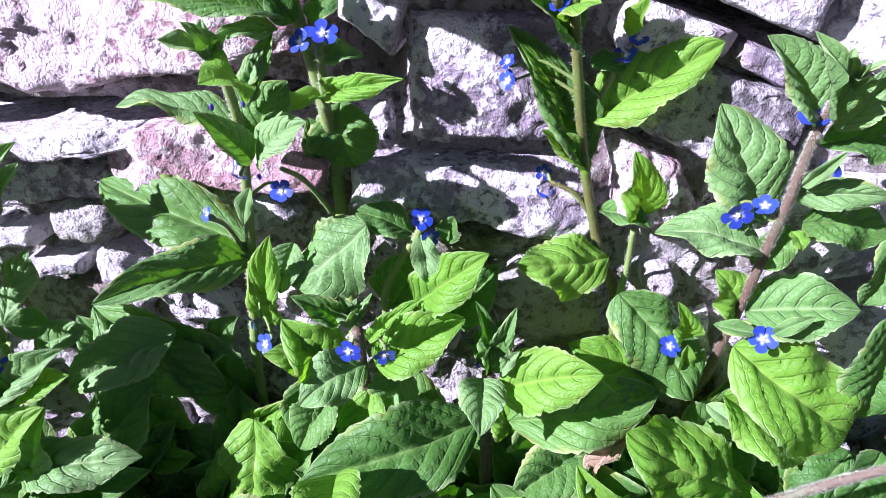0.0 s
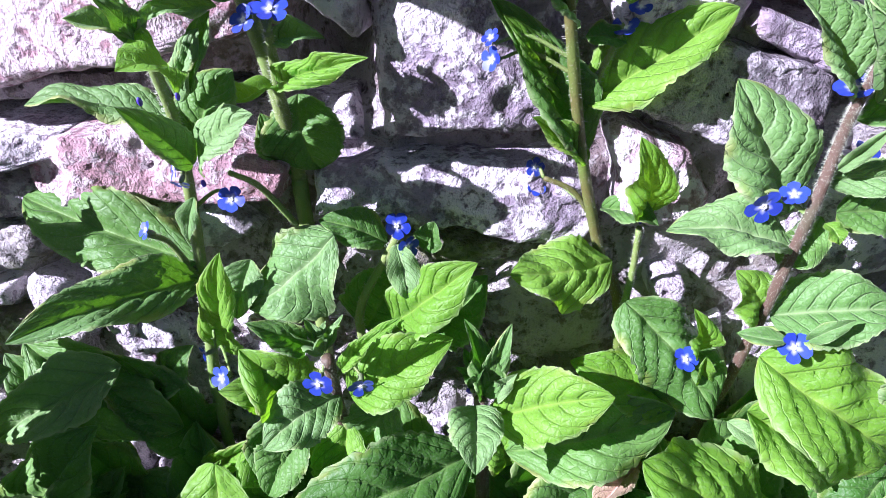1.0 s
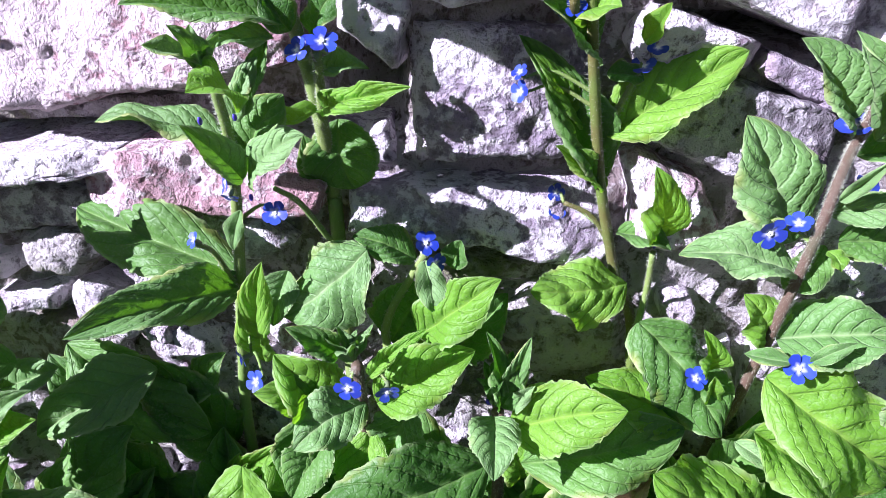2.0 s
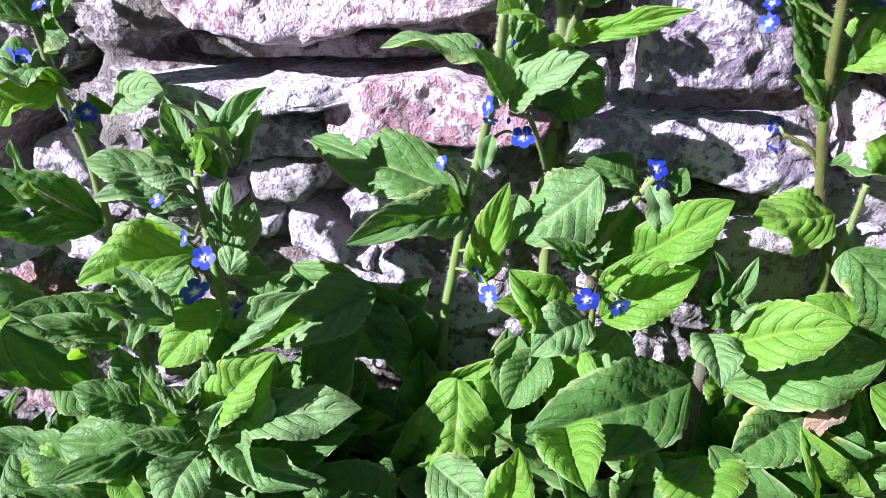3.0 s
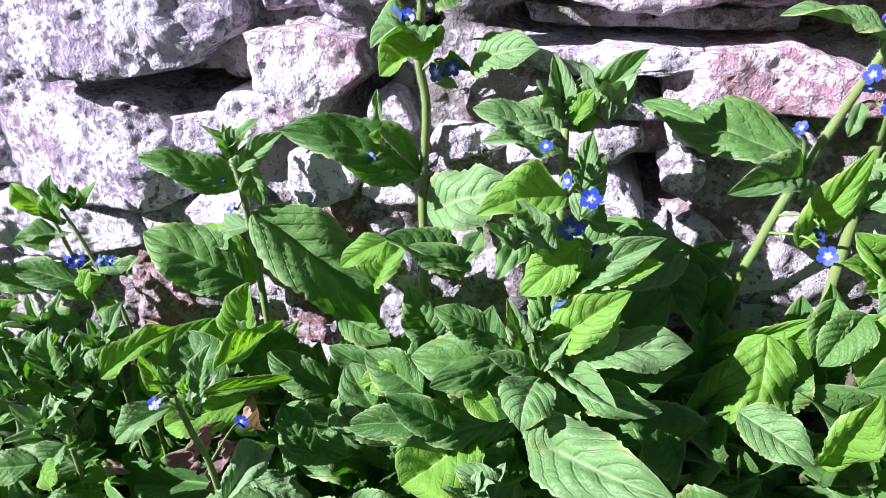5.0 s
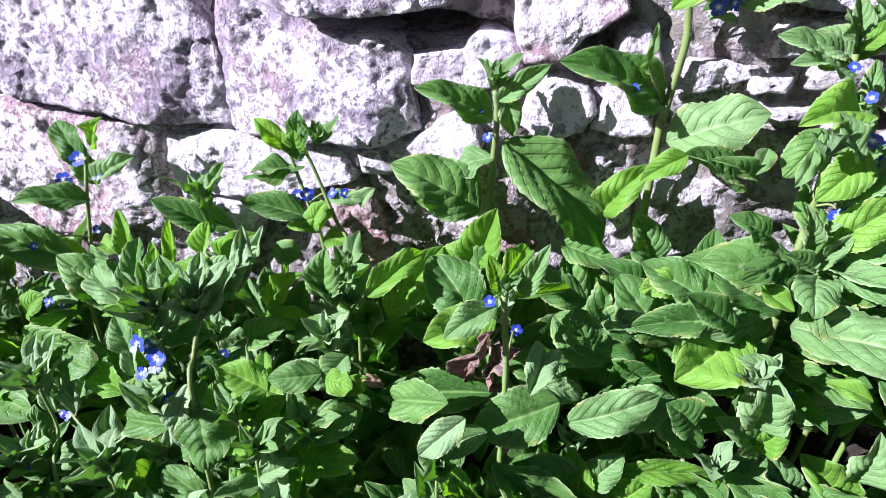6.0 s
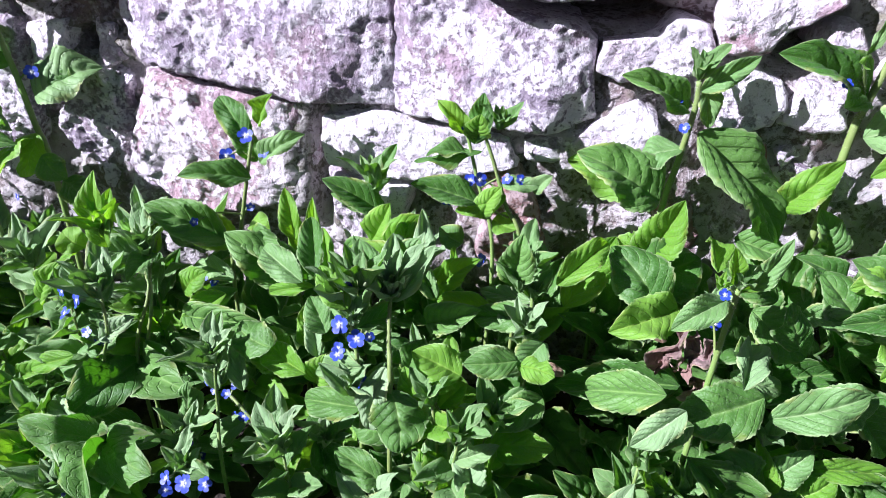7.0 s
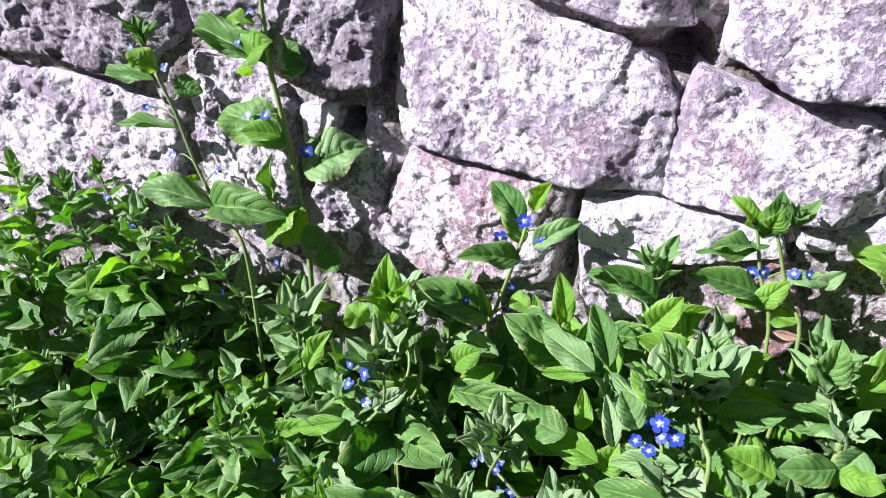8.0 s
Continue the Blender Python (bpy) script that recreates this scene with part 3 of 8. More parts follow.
def shoot(plant, base, top, size, pairs=4, tone="green", flowers=0, seed=1, r=0.0016, broad=1.0, head=11, facing=(0, -0.25, 1)):
    """A leafy shoot: a stem, leaves in a rising spiral that shrink towards the top, and a tuft."""
    rng = random.Random(seed)
    base, top = Vector(base), Vector(top)
    mid = base.lerp(top, 0.5) + Vector((rng.uniform(-1, 1), rng.uniform(-1, 1), 0)) * (top - base).length * 0.08
    stem(plant, (base, mid, top), r, r * 0.55, 22)
    turn = rng.uniform(0, 6.28)
    for k in range(pairs * 2):
        s = 0.15 + 0.8 * (k / (pairs * 2)) ** 0.72
        at = base.lerp(mid, s * 2) if s < 0.5 else mid.lerp(top, s * 2 - 1)
        a = turn + 2.4 * k + rng.uniform(-0.35, 0.35)
        ln = size * (1.15 - 0.55 * s) * rng.uniform(0.75, 1.15)
        way = Vector((math.cos(a), math.sin(a), rng.uniform(0.05, 0.75))).normalized()
        w = broad * ln * rng.uniform(0.32, 0.48)
        if at.y + way.y * ln > -0.004:
            way.y = -abs(way.y) * 0.5
            way.normalize()
        counter["n"] += 1
        m = frame_on(at, at + way * ln, Vector(facing), rng.uniform(-28, 28)) @ Matrix.Diagonal((ln, w / 2, ln * 0.7, 1))
        t2 = tone if rng.random() < 0.48 else ("pale" if rng.random() < 0.66 else "lime")
        store = MID if ln > 0.020 else SMALL
        child("leaf", store[t2][counter["n"] * 3 % len(store[t2])], plant, Matrix.Translation(-plant.location) @ m)
    tuft(plant, top, size * rng.uniform(0.60, 0.90), head, (rng.uniform(-0.3, 0.3), -0.2, 1), "frost" if rng.random() < 0.65 else "pale", 3, seed + 77)
    for k in range(flowers):
        off = Vector((rng.uniform(-1, 1), rng.uniform(-1.0, 0.0), rng.uniform(-0.5, 0.5))) * size * 0.42
        flower(plant, top + off, 0.0092, (off.x * 8, -0.8, 0.5), top - Vector((0, 0, size * 0.25)))


def plant_at(x, y, label, name="alkanet_plant"):
    ob = new(name)
    ob.empty_display_size = 0.02
    ob.location = (x, y, ground_z(x, y))
    return tagged(ob, label, "plant", group="alkanet plants along the wall")


# ---- the place ----
build_ground()
wall = build_wall()


brown_stemmed = plant_at(0.062, -0.014, "tall green alkanet with a brownish hairy stem close to the wall")
stem(brown_stemmed, ((0.0539, -0.0140, 0.0570), (0.0519, -0.0120, 0.2586), (0.0401, -0.0140, 0.3038), (0.0292, -0.0200, 0.3469), (0.0217, -0.0280, 0.3900), (0.0167, -0.0360, 0.4249)), .0024, .0018, 160, "brown")
leaf(brown_stemmed, (0.0284, -0.0180, 0.3677), (0.0738, -0.0200, 0.3989), 0.0267, 0, "lime", 6)
leaf(brown_stemmed, (0.0436, -0.0200, 0.3060), (0.0034, -0.0400, 0.3116), 0.0273, 0, "lime", 5)
leaf(brown_stemmed, (0.0292, -0.0130, 0.3450), (-0.0040, -0.0220, 0.4035), 0.0221, 0, "green", 3)
leaf(brown_stemmed, (0.0218, -0.0160, 0.3692), (0.0014, -0.0300, 0.3992), 0.0123, 0, "lime", 0)
leaf(brown_stemmed, (0.0308, -0.0200, 0.3465), (0.0108, -0.0320, 0.3675), 0.0115, 0, "lime")
leaf(brown_stemmed, (0.0215, -0.0240, 0.3948), (0.0024, -0.0420, 0.4162), 0.0181)
leaf(brown_stemmed, (0.0185, -0.0300, 0.4090), (0.0253, -0.0420, 0.4154), 0.0180, 0, "lime")
leaf(brown_stemmed, (0.0387, -0.0200, 0.4009), (0.0435, -0.0300, 0.4144), 0.0086, 0, "lime")
leaf(brown_stemmed, (0.0520, -0.0200, 0.3232), (0.0462, -0.0320, 0.3599), 0.0171, 0, "lime")
leaf(brown_stemmed, (0.0379, -0.0160, 0.3268), (0.0568, -0.0280, 0.3258), 0.0118)
leaf(brown_stemmed, (0.0270, -0.0200, 0.3902), (0.0407, -0.0200, 0.3883), 0.0100)
flower(brown_stemmed, (0.0397, -0.0190, 0.3926), 0.0093)
flower(brown_stemmed, (0.0439, -0.0180, 0.3986), 0.0079, (0.3, -0.8, 0.4), root=(0.0379, -0.0200, 0.3908))
flower(brown_stemmed, (-0.0031, -0.0320, 0.3861), 0.0083, (-0.5, -0.8, 0.2), root=(0.0236, -0.0260, 0.3792))
flower(brown_stemmed, (-0.0036, -0.0320, 0.3927), 0.0065, (-0.2, -0.6, 0.8), root=(0.0226, -0.0270, 0.3846))
flower(brown_stemmed, (0.0135, -0.0160, 0.3356), 0.0077, (-0.2, -0.9, 0.1), root=(0.0292, -0.0175, 0.3313))
flower(brown_stemmed, (0.0126, -0.0160, 0.3434), 0.0076, root=(0.0160, -0.0180, 0.3400))
flower(brown_stemmed, (0.0126, -0.0360, 0.4138), 0.0080, root=(0.0192, -0.0320, 0.4075))
flower(brown_stemmed, (0.0077, -0.0360, 0.4141), 0.0069, root=(0.0192, -0.0320, 0.4075))
stem(brown_stemmed, ((0.0289, -0.0180, 0.3673), (0.0328, -0.0190, 0.3782), (0.0379, -0.0200, 0.3908)), .0014, .0010, 30)
stem(brown_stemmed, ((0.0355, -0.0160, 0.3217), (0.0270, -0.0180, 0.3345), (0.0160, -0.0180, 0.3400)), .0012, .0009, 20, "brown")
stem(brown_stemmed, ((0.0504, -0.0180, 0.2826), (0.0521, -0.0190, 0.3015), (0.0517, -0.0220, 0.3215)), .0015, .0012, 40)
bud(brown_stemmed, (0.0517, -0.0220, 0.3229), 0.0033, (0.1, -0.4, 1), True)
stem(brown_stemmed, ((0.0125, -0.036, 0.412), (0.010, -0.040, 0.445), (0.008, -0.044, 0.480)), 0.0018, 0.0012, 80, "brown")

green_stemmed = plant_at(-0.062, -0.006, "tall green alkanet with a thick green stem against the wall")
stem(green_stemmed, ((-0.0765, -0.0100, 0.0394), (-0.0785, -0.0080, 0.3139), (-0.0778, -0.0120, 0.3399), (-0.0775, -0.0200, 0.3693), (-0.0778, -0.0280, 0.3906), (-0.0817, -0.0360, 0.4197)), .0031, .0024, 260)
stem(green_stemmed, ((-0.0770, -0.0210, 0.3697), (-0.0737, -0.0300, 0.3848), (-0.0704, -0.0410, 0.3974)), .0019, .0014, 90)
flower(green_stemmed, (-0.0676, -0.0440, 0.4043), 0.0110, root=(-0.0704, -0.0410, 0.3974))
flower(green_stemmed, (-0.0760, -0.0440, 0.4015), 0.0099, (-0.2, -0.9, 0.3), root=(-0.0704, -0.0410, 0.3974))
flower(green_stemmed, (-0.0731, -0.0420, 0.4038), 0.0079, (0, -0.5, 0.9), root=(-0.0704, -0.0410, 0.3974))
leaf(green_stemmed, (-0.0749, -0.0260, 0.3781), (-0.0368, -0.0640, 0.3945), 0.0100, 35, "lime", 2)
leaf(green_stemmed, (-0.0756, -0.0260, 0.3774), (-0.0844, -0.0450, 0.3777), 0.0127, 10, "lime")
leaf(green_stemmed, (-0.0728, -0.0130, 0.3708), (-0.0683, -0.0120, 0.3413), 0.0305, 0, "green", 2)
leaf(green_stemmed, (-0.0756, -0.0300, 0.3916), (-0.0544, -0.0380, 0.3950), 0.0088, 10, "pale")
leaf(green_stemmed, (-0.0818, -0.0400, 0.4091), (-0.1291, -0.0520, 0.4167), 0.0187, 0, "green", 3)
leaf(green_stemmed, (-0.0851, -0.0400, 0.4049), (-0.1037, -0.0550, 0.4039), 0.0090, 0, "pale")
leaf(green_stemmed, (-0.0742, -0.0300, 0.4035), (-0.0647, -0.0300, 0.4180), 0.0129)
leaf(green_stemmed, (-0.0804, -0.0360, 0.4065), (-0.0872, -0.0400, 0.4202), 0.0128)
leaf(green_stemmed, (-0.0785, -0.0140, 0.3407), (-0.0851, -0.0200, 0.3656), 0.0151)
stem(green_stemmed, ((-0.0804, -0.0150, 0.3194), (-0.0862, -0.0300, 0.3420), (-0.0896, -0.0450, 0.3538)), .0013, .0010, 20)
# unseen crown above the view, added to throw dappled shade on the wall
stem(green_stemmed, ((-0.088, -0.036, 0.412), (-0.094, -0.042, 0.440), (-0.096, -0.046, 0.470)), 0.0024, 0.0014, 80)
leaf(green_stemmed, (-0.094, -0.042, 0.440), (-0.050, -0.080, 0.452), 0.024)
leaf(green_stemmed, (-0.095, -0.045, 0.460), (-0.125, -0.085, 0.484), 0.022)
tuft(green_stemmed, (-0.096, -0.046, 0.470), 0.026, 7, (0, -0.1, 1), "pale", 4, 9)

pale_stemmed = plant_at(-0.128, -0.020, "green alkanet with a pale hairy stem and grey-green leaves")
stem(pale_stemmed, ((-0.1277, -0.0220, 0.0325), (-0.1297, -0.0200, 0.2090), (-0.1230, -0.0250, 0.2661), (-0.1142, -0.0330, 0.3096), (-0.1080, -0.0400, 0.3381), (-0.1012, -0.0500, 0.3708), (-0.0989, -0.0600, 0.3943)), .0028, .0016, 300)
leaf(pale_stemmed, (-0.1137, -0.0350, 0.3136), (-0.1915, -0.0160, 0.3334), 0.0315, 0, "green", 0)
leaf(pale_stemmed, (-0.1150, -0.0350, 0.3063), (-0.1538, -0.0870, 0.3151), 0.0223, -8, "pale", 1)
leaf(pale_stemmed, (-0.0987, -0.0500, 0.3588), (-0.1097, -0.0660, 0.3826), 0.0118, 0, "pale")
leaf(pale_stemmed, (-0.0967, -0.0500, 0.3575), (-0.0707, -0.0690, 0.3814), 0.0181, 0, "pale")
leaf(pale_stemmed, (-0.1021, -0.0500, 0.3719), (-0.1447, -0.0550, 0.3812), 0.0161, 30, "pale", 1)
leaf(pale_stemmed, (-0.0930, -0.0600, 0.3905), (-0.1002, -0.0760, 0.3952), 0.0199, 0, "lime", 2)
leaf(pale_stemmed, (-0.0989, -0.0460, 0.3638), (-0.0850, -0.0400, 0.3868), 0.0216, 0, "green", 0)
leaf(pale_stemmed, (-0.1034, -0.0460, 0.3455), (-0.1062, -0.0520, 0.3318), 0.0074, 0, "pale")
leaf(pale_stemmed, (-0.0998, -0.0600, 0.3999), (-0.1138, -0.0700, 0.4076), 0.0110, 20, "pale")
leaf(pale_stemmed, (-0.0998, -0.0600, 0.3999), (-0.1051, -0.0700, 0.4128), 0.0075, 0, "pale")
leaf(pale_stemmed, (-0.0950, -0.0500, 0.3816), (-0.0854, -0.0450, 0.4047), 0.0096)
leaf(pale_stemmed, (-0.0995, -0.0480, 0.3788), (-0.0883, -0.0500, 0.4006), 0.0101, 0, "pale")
tuft(pale_stemmed, (-0.1006, -0.0620, 0.3981), 0.0139, 7, (0, -0.1, 1), "pale", 3, 5)
flower(pale_stemmed, (-0.0910, -0.0450, 0.3441), 0.0099, (0.4, -0.8, 0.2), root=(-0.1080, -0.0400, 0.3381))
flower(pale_stemmed, (-0.1042, -0.0520, 0.3585), 0.0090, (-0.6, -0.6, 0.2), root=(-0.1046, -0.0450, 0.3544))
flower(pale_stemmed, (-0.1036, -0.0520, 0.3530), 0.0065, (-0.4, -0.8, -0.2), root=(-0.1055, -0.0437, 0.3503))
bud(pale_stemmed, (-0.0968, -0.0500, 0.3509), 0.0039, (0.1, -0.4, 1), True)
flower(pale_stemmed, (-0.1246, -0.0400, 0.3130), 0.0065, (-0.3, -0.8, 0.3), root=(-0.1241, -0.0400, 0.3131))
flower(pale_stemmed, (-0.1235, -0.0460, 0.3326), 0.0070, (-0.5, -0.6, 0.5))
bud(pale_stemmed, (-0.1079, -0.0550, 0.3795), 0.0040, (0.1, -0.4, 1), True)
bud(pale_stemmed, (-0.0959, -0.0550, 0.3810), 0.0036, (0.1, -0.4, 1), True)
stem(pale_stemmed, ((-0.1155, -0.0340, 0.3057), (-0.1193, -0.0410, 0.3249), (-0.1239, -0.0450, 0.3305)), .0012, .0009, 30)
stem(pale_stemmed, ((-0.1152, -0.0340, 0.3072), (-0.1189, -0.0380, 0.3136), (-0.1241, -0.0400, 0.3131)), .0012, .0009, 20)
leaf(pale_stemmed, (-0.1081, -0.0360, 0.2702), (-0.0961, -0.0560, 0.3276), 0.0179, 0, "lime", 0)
leaf(pale_stemmed, (-0.0590, -0.0400, 0.3277), (-0.0928, -0.0460, 0.2999), 0.0332, 0, "pale", 5)
leaf(pale_stemmed, (-0.0919, -0.0380, 0.3164), (-0.0967, -0.0500, 0.2979), 0.0157, 0, "pale")
flower(pale_stemmed, (-0.1069, -0.0580, 0.2882), 0.0077, (-0.9, -0.5, 0.1), root=(-0.1197, -0.0280, 0.2824))
flower(pale_stemmed, (-0.1022, -0.0600, 0.2785), 0.0097, (-0.1, -0.8, 0.3), root=(-0.1219, -0.0260, 0.2715))
leaf(pale_stemmed, (-0.0738, -0.0500, 0.2608), (-0.0930, -0.0600, 0.2912), 0.0265, 0, "lime", 7)
leaf(pale_stemmed, (-0.0764, -0.0550, 0.2482), (-0.0928, -0.0660, 0.2219), 0.0224, 0, "green", 3)
leaf(pale_stemmed, (-0.1421, -0.0600, 0.1680), (-0.1182, -0.0500, 0.2239), 0.0234, 0, "lime")
leaf(pale_stemmed, (-0.1350, -0.0300, 0.1983), (-0.0973, -0.0520, 0.2389), 0.0138, 20, "lime")

twin_flowered = plant_at(-0.04, -0.03, "slim alkanet shoot with a yellowing leaf and twin blue flowers")
stem(twin_flowered, ((-0.0531, -0.0320, 0.0426), (-0.0551, -0.0300, 0.2543), (-0.0553, -0.0300, 0.2871), (-0.0439, -0.0330, 0.3118), (-0.0361, -0.0360, 0.3262)), .0020, .0013, 80)
flower(twin_flowered, (-0.0366, -0.0370, 0.3298), 0.0102, (-0.1, -0.9, 0.3))
flower(twin_flowered, (-0.0333, -0.0370, 0.3215), 0.0094, (0.3, -0.9, -0.2), root=(-0.0410, -0.0341, 0.3172))
leaf(twin_flowered, (-0.0377, -0.0360, 0.3221), (-0.0332, -0.0460, 0.3044), 0.0119, 0, "pale")
leaf(twin_flowered, (-0.0406, -0.0360, 0.2875), (-0.0082, -0.0510, 0.3229), 0.0238, 0, "lime", 2)
leaf(twin_flowered, (-0.0416, -0.0300, 0.3186), (-0.0666, -0.0300, 0.3286), 0.0151)
leaf(twin_flowered, (-0.0282, -0.0300, 0.3165), (-0.0238, -0.0320, 0.3289), 0.0113)
leaf(twin_flowered, (-0.0546, -0.0260, 0.2764), (-0.0403, -0.0220, 0.3047), 0.0294)
leaf(twin_flowered, (-0.0284, -0.0220, 0.2688), (-0.0046, -0.0200, 0.2990), 0.0256)
leaf(twin_flowered, (-0.0546, -0.0400, 0.2754), (-0.0372, -0.0450, 0.2954), 0.0065, 0, "lime")

centre_shoot = plant_at(-0.048, -0.045, "young alkanet shoot with grey stem, fresh leaves and two flowers")
stem(centre_shoot, ((-0.0641, -0.0440, 0.0411), (-0.0661, -0.0420, 0.2007), (-0.0635, -0.0470, 0.2402), (-0.0619, -0.0560, 0.2685), (-0.0605, -0.0630, 0.2909)), .0031, .0022, 300, "grey")
tuft(centre_shoot, (-0.0613, -0.0650, 0.2943), 0.0201, 8, (0, -0.1, 1), "pale", 6, 39)
leaf(centre_shoot, (-0.0595, -0.0580, 0.2688), (-0.0830, -0.0800, 0.2635), 0.0233, 0, "pale", 2)
leaf(centre_shoot, (-0.0547, -0.0600, 0.2709), (-0.0170, -0.0550, 0.2943), 0.0250, 0, "lime", 1)
leaf(centre_shoot, (-0.0665, -0.0650, 0.2968), (-0.0816, -0.0750, 0.3147), 0.0105)
leaf(centre_shoot, (-0.0555, -0.0650, 0.2878), (-0.0392, -0.0700, 0.3088), 0.0068, 0, "lime")
leaf(centre_shoot, (-0.0632, -0.0450, 0.2427), (-0.0755, -0.0500, 0.2142), 0.0244, 0, "lime")
leaf(centre_shoot, (-0.0429, -0.0450, 0.2575), (-0.0542, -0.0500, 0.2277), 0.0252, 0, "pale")
leaf(centre_shoot, (-0.0110, -0.0520, 0.2341), (-0.0825, -0.0920, 0.2322), 0.0403, 0, "green", 0)
flower(centre_shoot, (-0.0624, -0.0710, 0.2863), 0.0109, (-0.1, -0.9, 0.2), root=(-0.0610, -0.0604, 0.2825))
flower(centre_shoot, (-0.0489, -0.0660, 0.2815), 0.0098, (0.3, -0.9, 0.1), root=(-0.0614, -0.0586, 0.2769))
flower(centre_shoot, (-0.0743, -0.0640, 0.2718), 0.0083, (-0.5, -0.8, 0.1), root=(-0.0619, -0.0560, 0.2685))
bud(centre_shoot, (-0.0643, -0.0700, 0.2376), 0.0061, (0.1, -0.4, 1), True)
leaf(centre_shoot, (-0.0676, -0.0900, 0.2354), (-0.0607, -0.1240, 0.2372), 0.0276, 0, "lime")
leaf(centre_shoot, (-0.0608, -0.0500, 0.2483), (-0.0692, -0.0600, 0.2077), 0.0246, 0, "lime")
leaf(centre_shoot, (-0.0893, -0.0500, 0.2516), (-0.0939, -0.0610, 0.2227), 0.0180, 0, "green", 3)
leaf(centre_shoot, (-0.0747, -0.0550, 0.2635), (-0.0992, -0.0700, 0.2809), 0.0166, 0, "lime")

dark_shoot = plant_at(0.010, -0.045, "leafy alkanet shoot with upright dark young leaves")
stem(dark_shoot, ((-0.0046, -0.0520, 0.0491), (-0.0066, -0.0500, 0.1775), (-0.0064, -0.0500, 0.2197), (-0.0073, -0.0500, 0.2615)), .0029, .0024, 300, "grey")
tuft(dark_shoot, (-0.0084, -0.0500, 0.2647), 0.0261, 8, (0, -0.1, 1), "green", 5, 53)
leaf(dark_shoot, (-0.0074, -0.0500, 0.2631), (-0.0126, -0.0540, 0.3024), 0.0115, 20)
leaf(dark_shoot, (-0.0059, -0.0500, 0.2633), (0.0039, -0.0560, 0.3010), 0.0104, 0, "pale")
leaf(dark_shoot, (-0.0088, -0.0550, 0.2625), (-0.0082, -0.0820, 0.2567), 0.0208, 0, "pale", 1)
leaf(dark_shoot, (-0.0025, -0.0550, 0.2559), (0.0381, -0.0690, 0.2807), 0.0284, 0, "lime", 0)
leaf(dark_shoot, (0.0032, -0.0500, 0.2335), (0.0687, -0.0460, 0.2542), 0.0322, 0, "green", 2)
leaf(dark_shoot, (0.0701, -0.0400, 0.2522), (0.0282, -0.0400, 0.2727), 0.0268, 0, "lime", 1)
leaf(dark_shoot, (0.0481, -0.0300, 0.2936), (0.0831, -0.0460, 0.2502), 0.0348, 0, "green", 5)
flower(dark_shoot, (0.0697, -0.0430, 0.2768), 0.0101, (0, -0.9, 0.3))
leaf(dark_shoot, (0.0754, -0.0360, 0.2751), (0.0697, -0.0420, 0.2992), 0.0117, 0, "lime")
leaf(dark_shoot, (0.0780, -0.0400, 0.2595), (0.0766, -0.0450, 0.2792), 0.0083, 0, "lime")
leaf(dark_shoot, (-0.0016, -0.0520, 0.2653), (0.0061, -0.0600, 0.2828), 0.0074, 0, "pale")
leaf(dark_shoot, (0.0412, -0.0500, 0.2182), (0.0060, -0.0720, 0.2068), 0.0295)
leaf(dark_shoot, (0.0578, -0.0500, 0.2295), (0.0391, -0.0620, 0.2135), 0.0121, 35, "dry", 7)
leaf(dark_shoot, (0.0427, -0.0600, 0.2146), (0.0373, -0.0640, 0.2097), 0.0079, -30, "wither", 4)
leaf(dark_shoot, (0.0527, -0.0520, 0.2126), (0.0660, -0.0600, 0.2099), 0.0093)
leaf(dark_shoot, (0.1086, -0.0600, 0.2100), (0.0502, -0.0720, 0.2543), 0.0419, 0, "lime", 5)
leaf(dark_shoot, (0.0036, -0.0450, 0.2193), (-0.0025, -0.0450, 0.2440), 0.0168, 0, "lime")
stem(dark_shoot, ((0.0773, -0.0350, 0.2623), (0.0738, -0.0380, 0.2678), (0.0712, -0.0410, 0.2731)), .0014, .001, 20)

hairy_stemmed = plant_at(0.075, -0.02, "stout alkanet with a bristly grey-brown stem and large bright leaves")
stem(hairy_stemmed, ((0.0906, -0.0220, 0.0620), (0.0886, -0.0200, 0.2041), (0.0931, -0.0300, 0.2561), (0.0952, -0.0420, 0.3047), (0.0978, -0.0480, 0.3434), (0.0993, -0.0500, 0.3682), (0.0997, -0.0560, 0.3876)), .0027, .0013, 550, "grey")
leaf(hairy_stemmed, (0.0967, -0.0360, 0.3344), (0.0757, -0.0300, 0.3785), 0.0332, 0, "pale", 0)
leaf(hairy_stemmed, (0.0988, -0.0500, 0.3785), (0.0775, -0.0500, 0.4065), 0.0212, 0, "pale", 3)
leaf(hairy_stemmed, (0.0964, -0.0450, 0.3255), (0.0560, -0.0400, 0.3296), 0.0214, 10, "pale", 4)
leaf(hairy_stemmed, (0.0941, -0.0400, 0.2914), (0.0825, -0.0400, 0.3140), 0.0193, 0, "lime")
leaf(hairy_stemmed, (0.0974, -0.0400, 0.2951), (0.1339, -0.0520, 0.3066), 0.0280, 0, "pale", 1)
flower(hairy_stemmed, (0.0995, -0.0570, 0.2939), 0.0114, (0, -0.8, 0.5), root=(0.0944, -0.0375, 0.2865))
flower(hairy_stemmed, (0.0815, -0.0500, 0.3437), 0.0119, (-0.2, -0.9, 0.3), root=(0.0975, -0.0472, 0.3386))
flower(hairy_stemmed, (0.0914, -0.0470, 0.3461), 0.0094, (0.2, -0.5, 0.8), root=(0.0975, -0.0472, 0.3386))
flower(hairy_stemmed, (0.1112, -0.0440, 0.3566), 0.0124, (0.1, -0.9, 0.3), root=(0.0984, -0.0487, 0.3527))
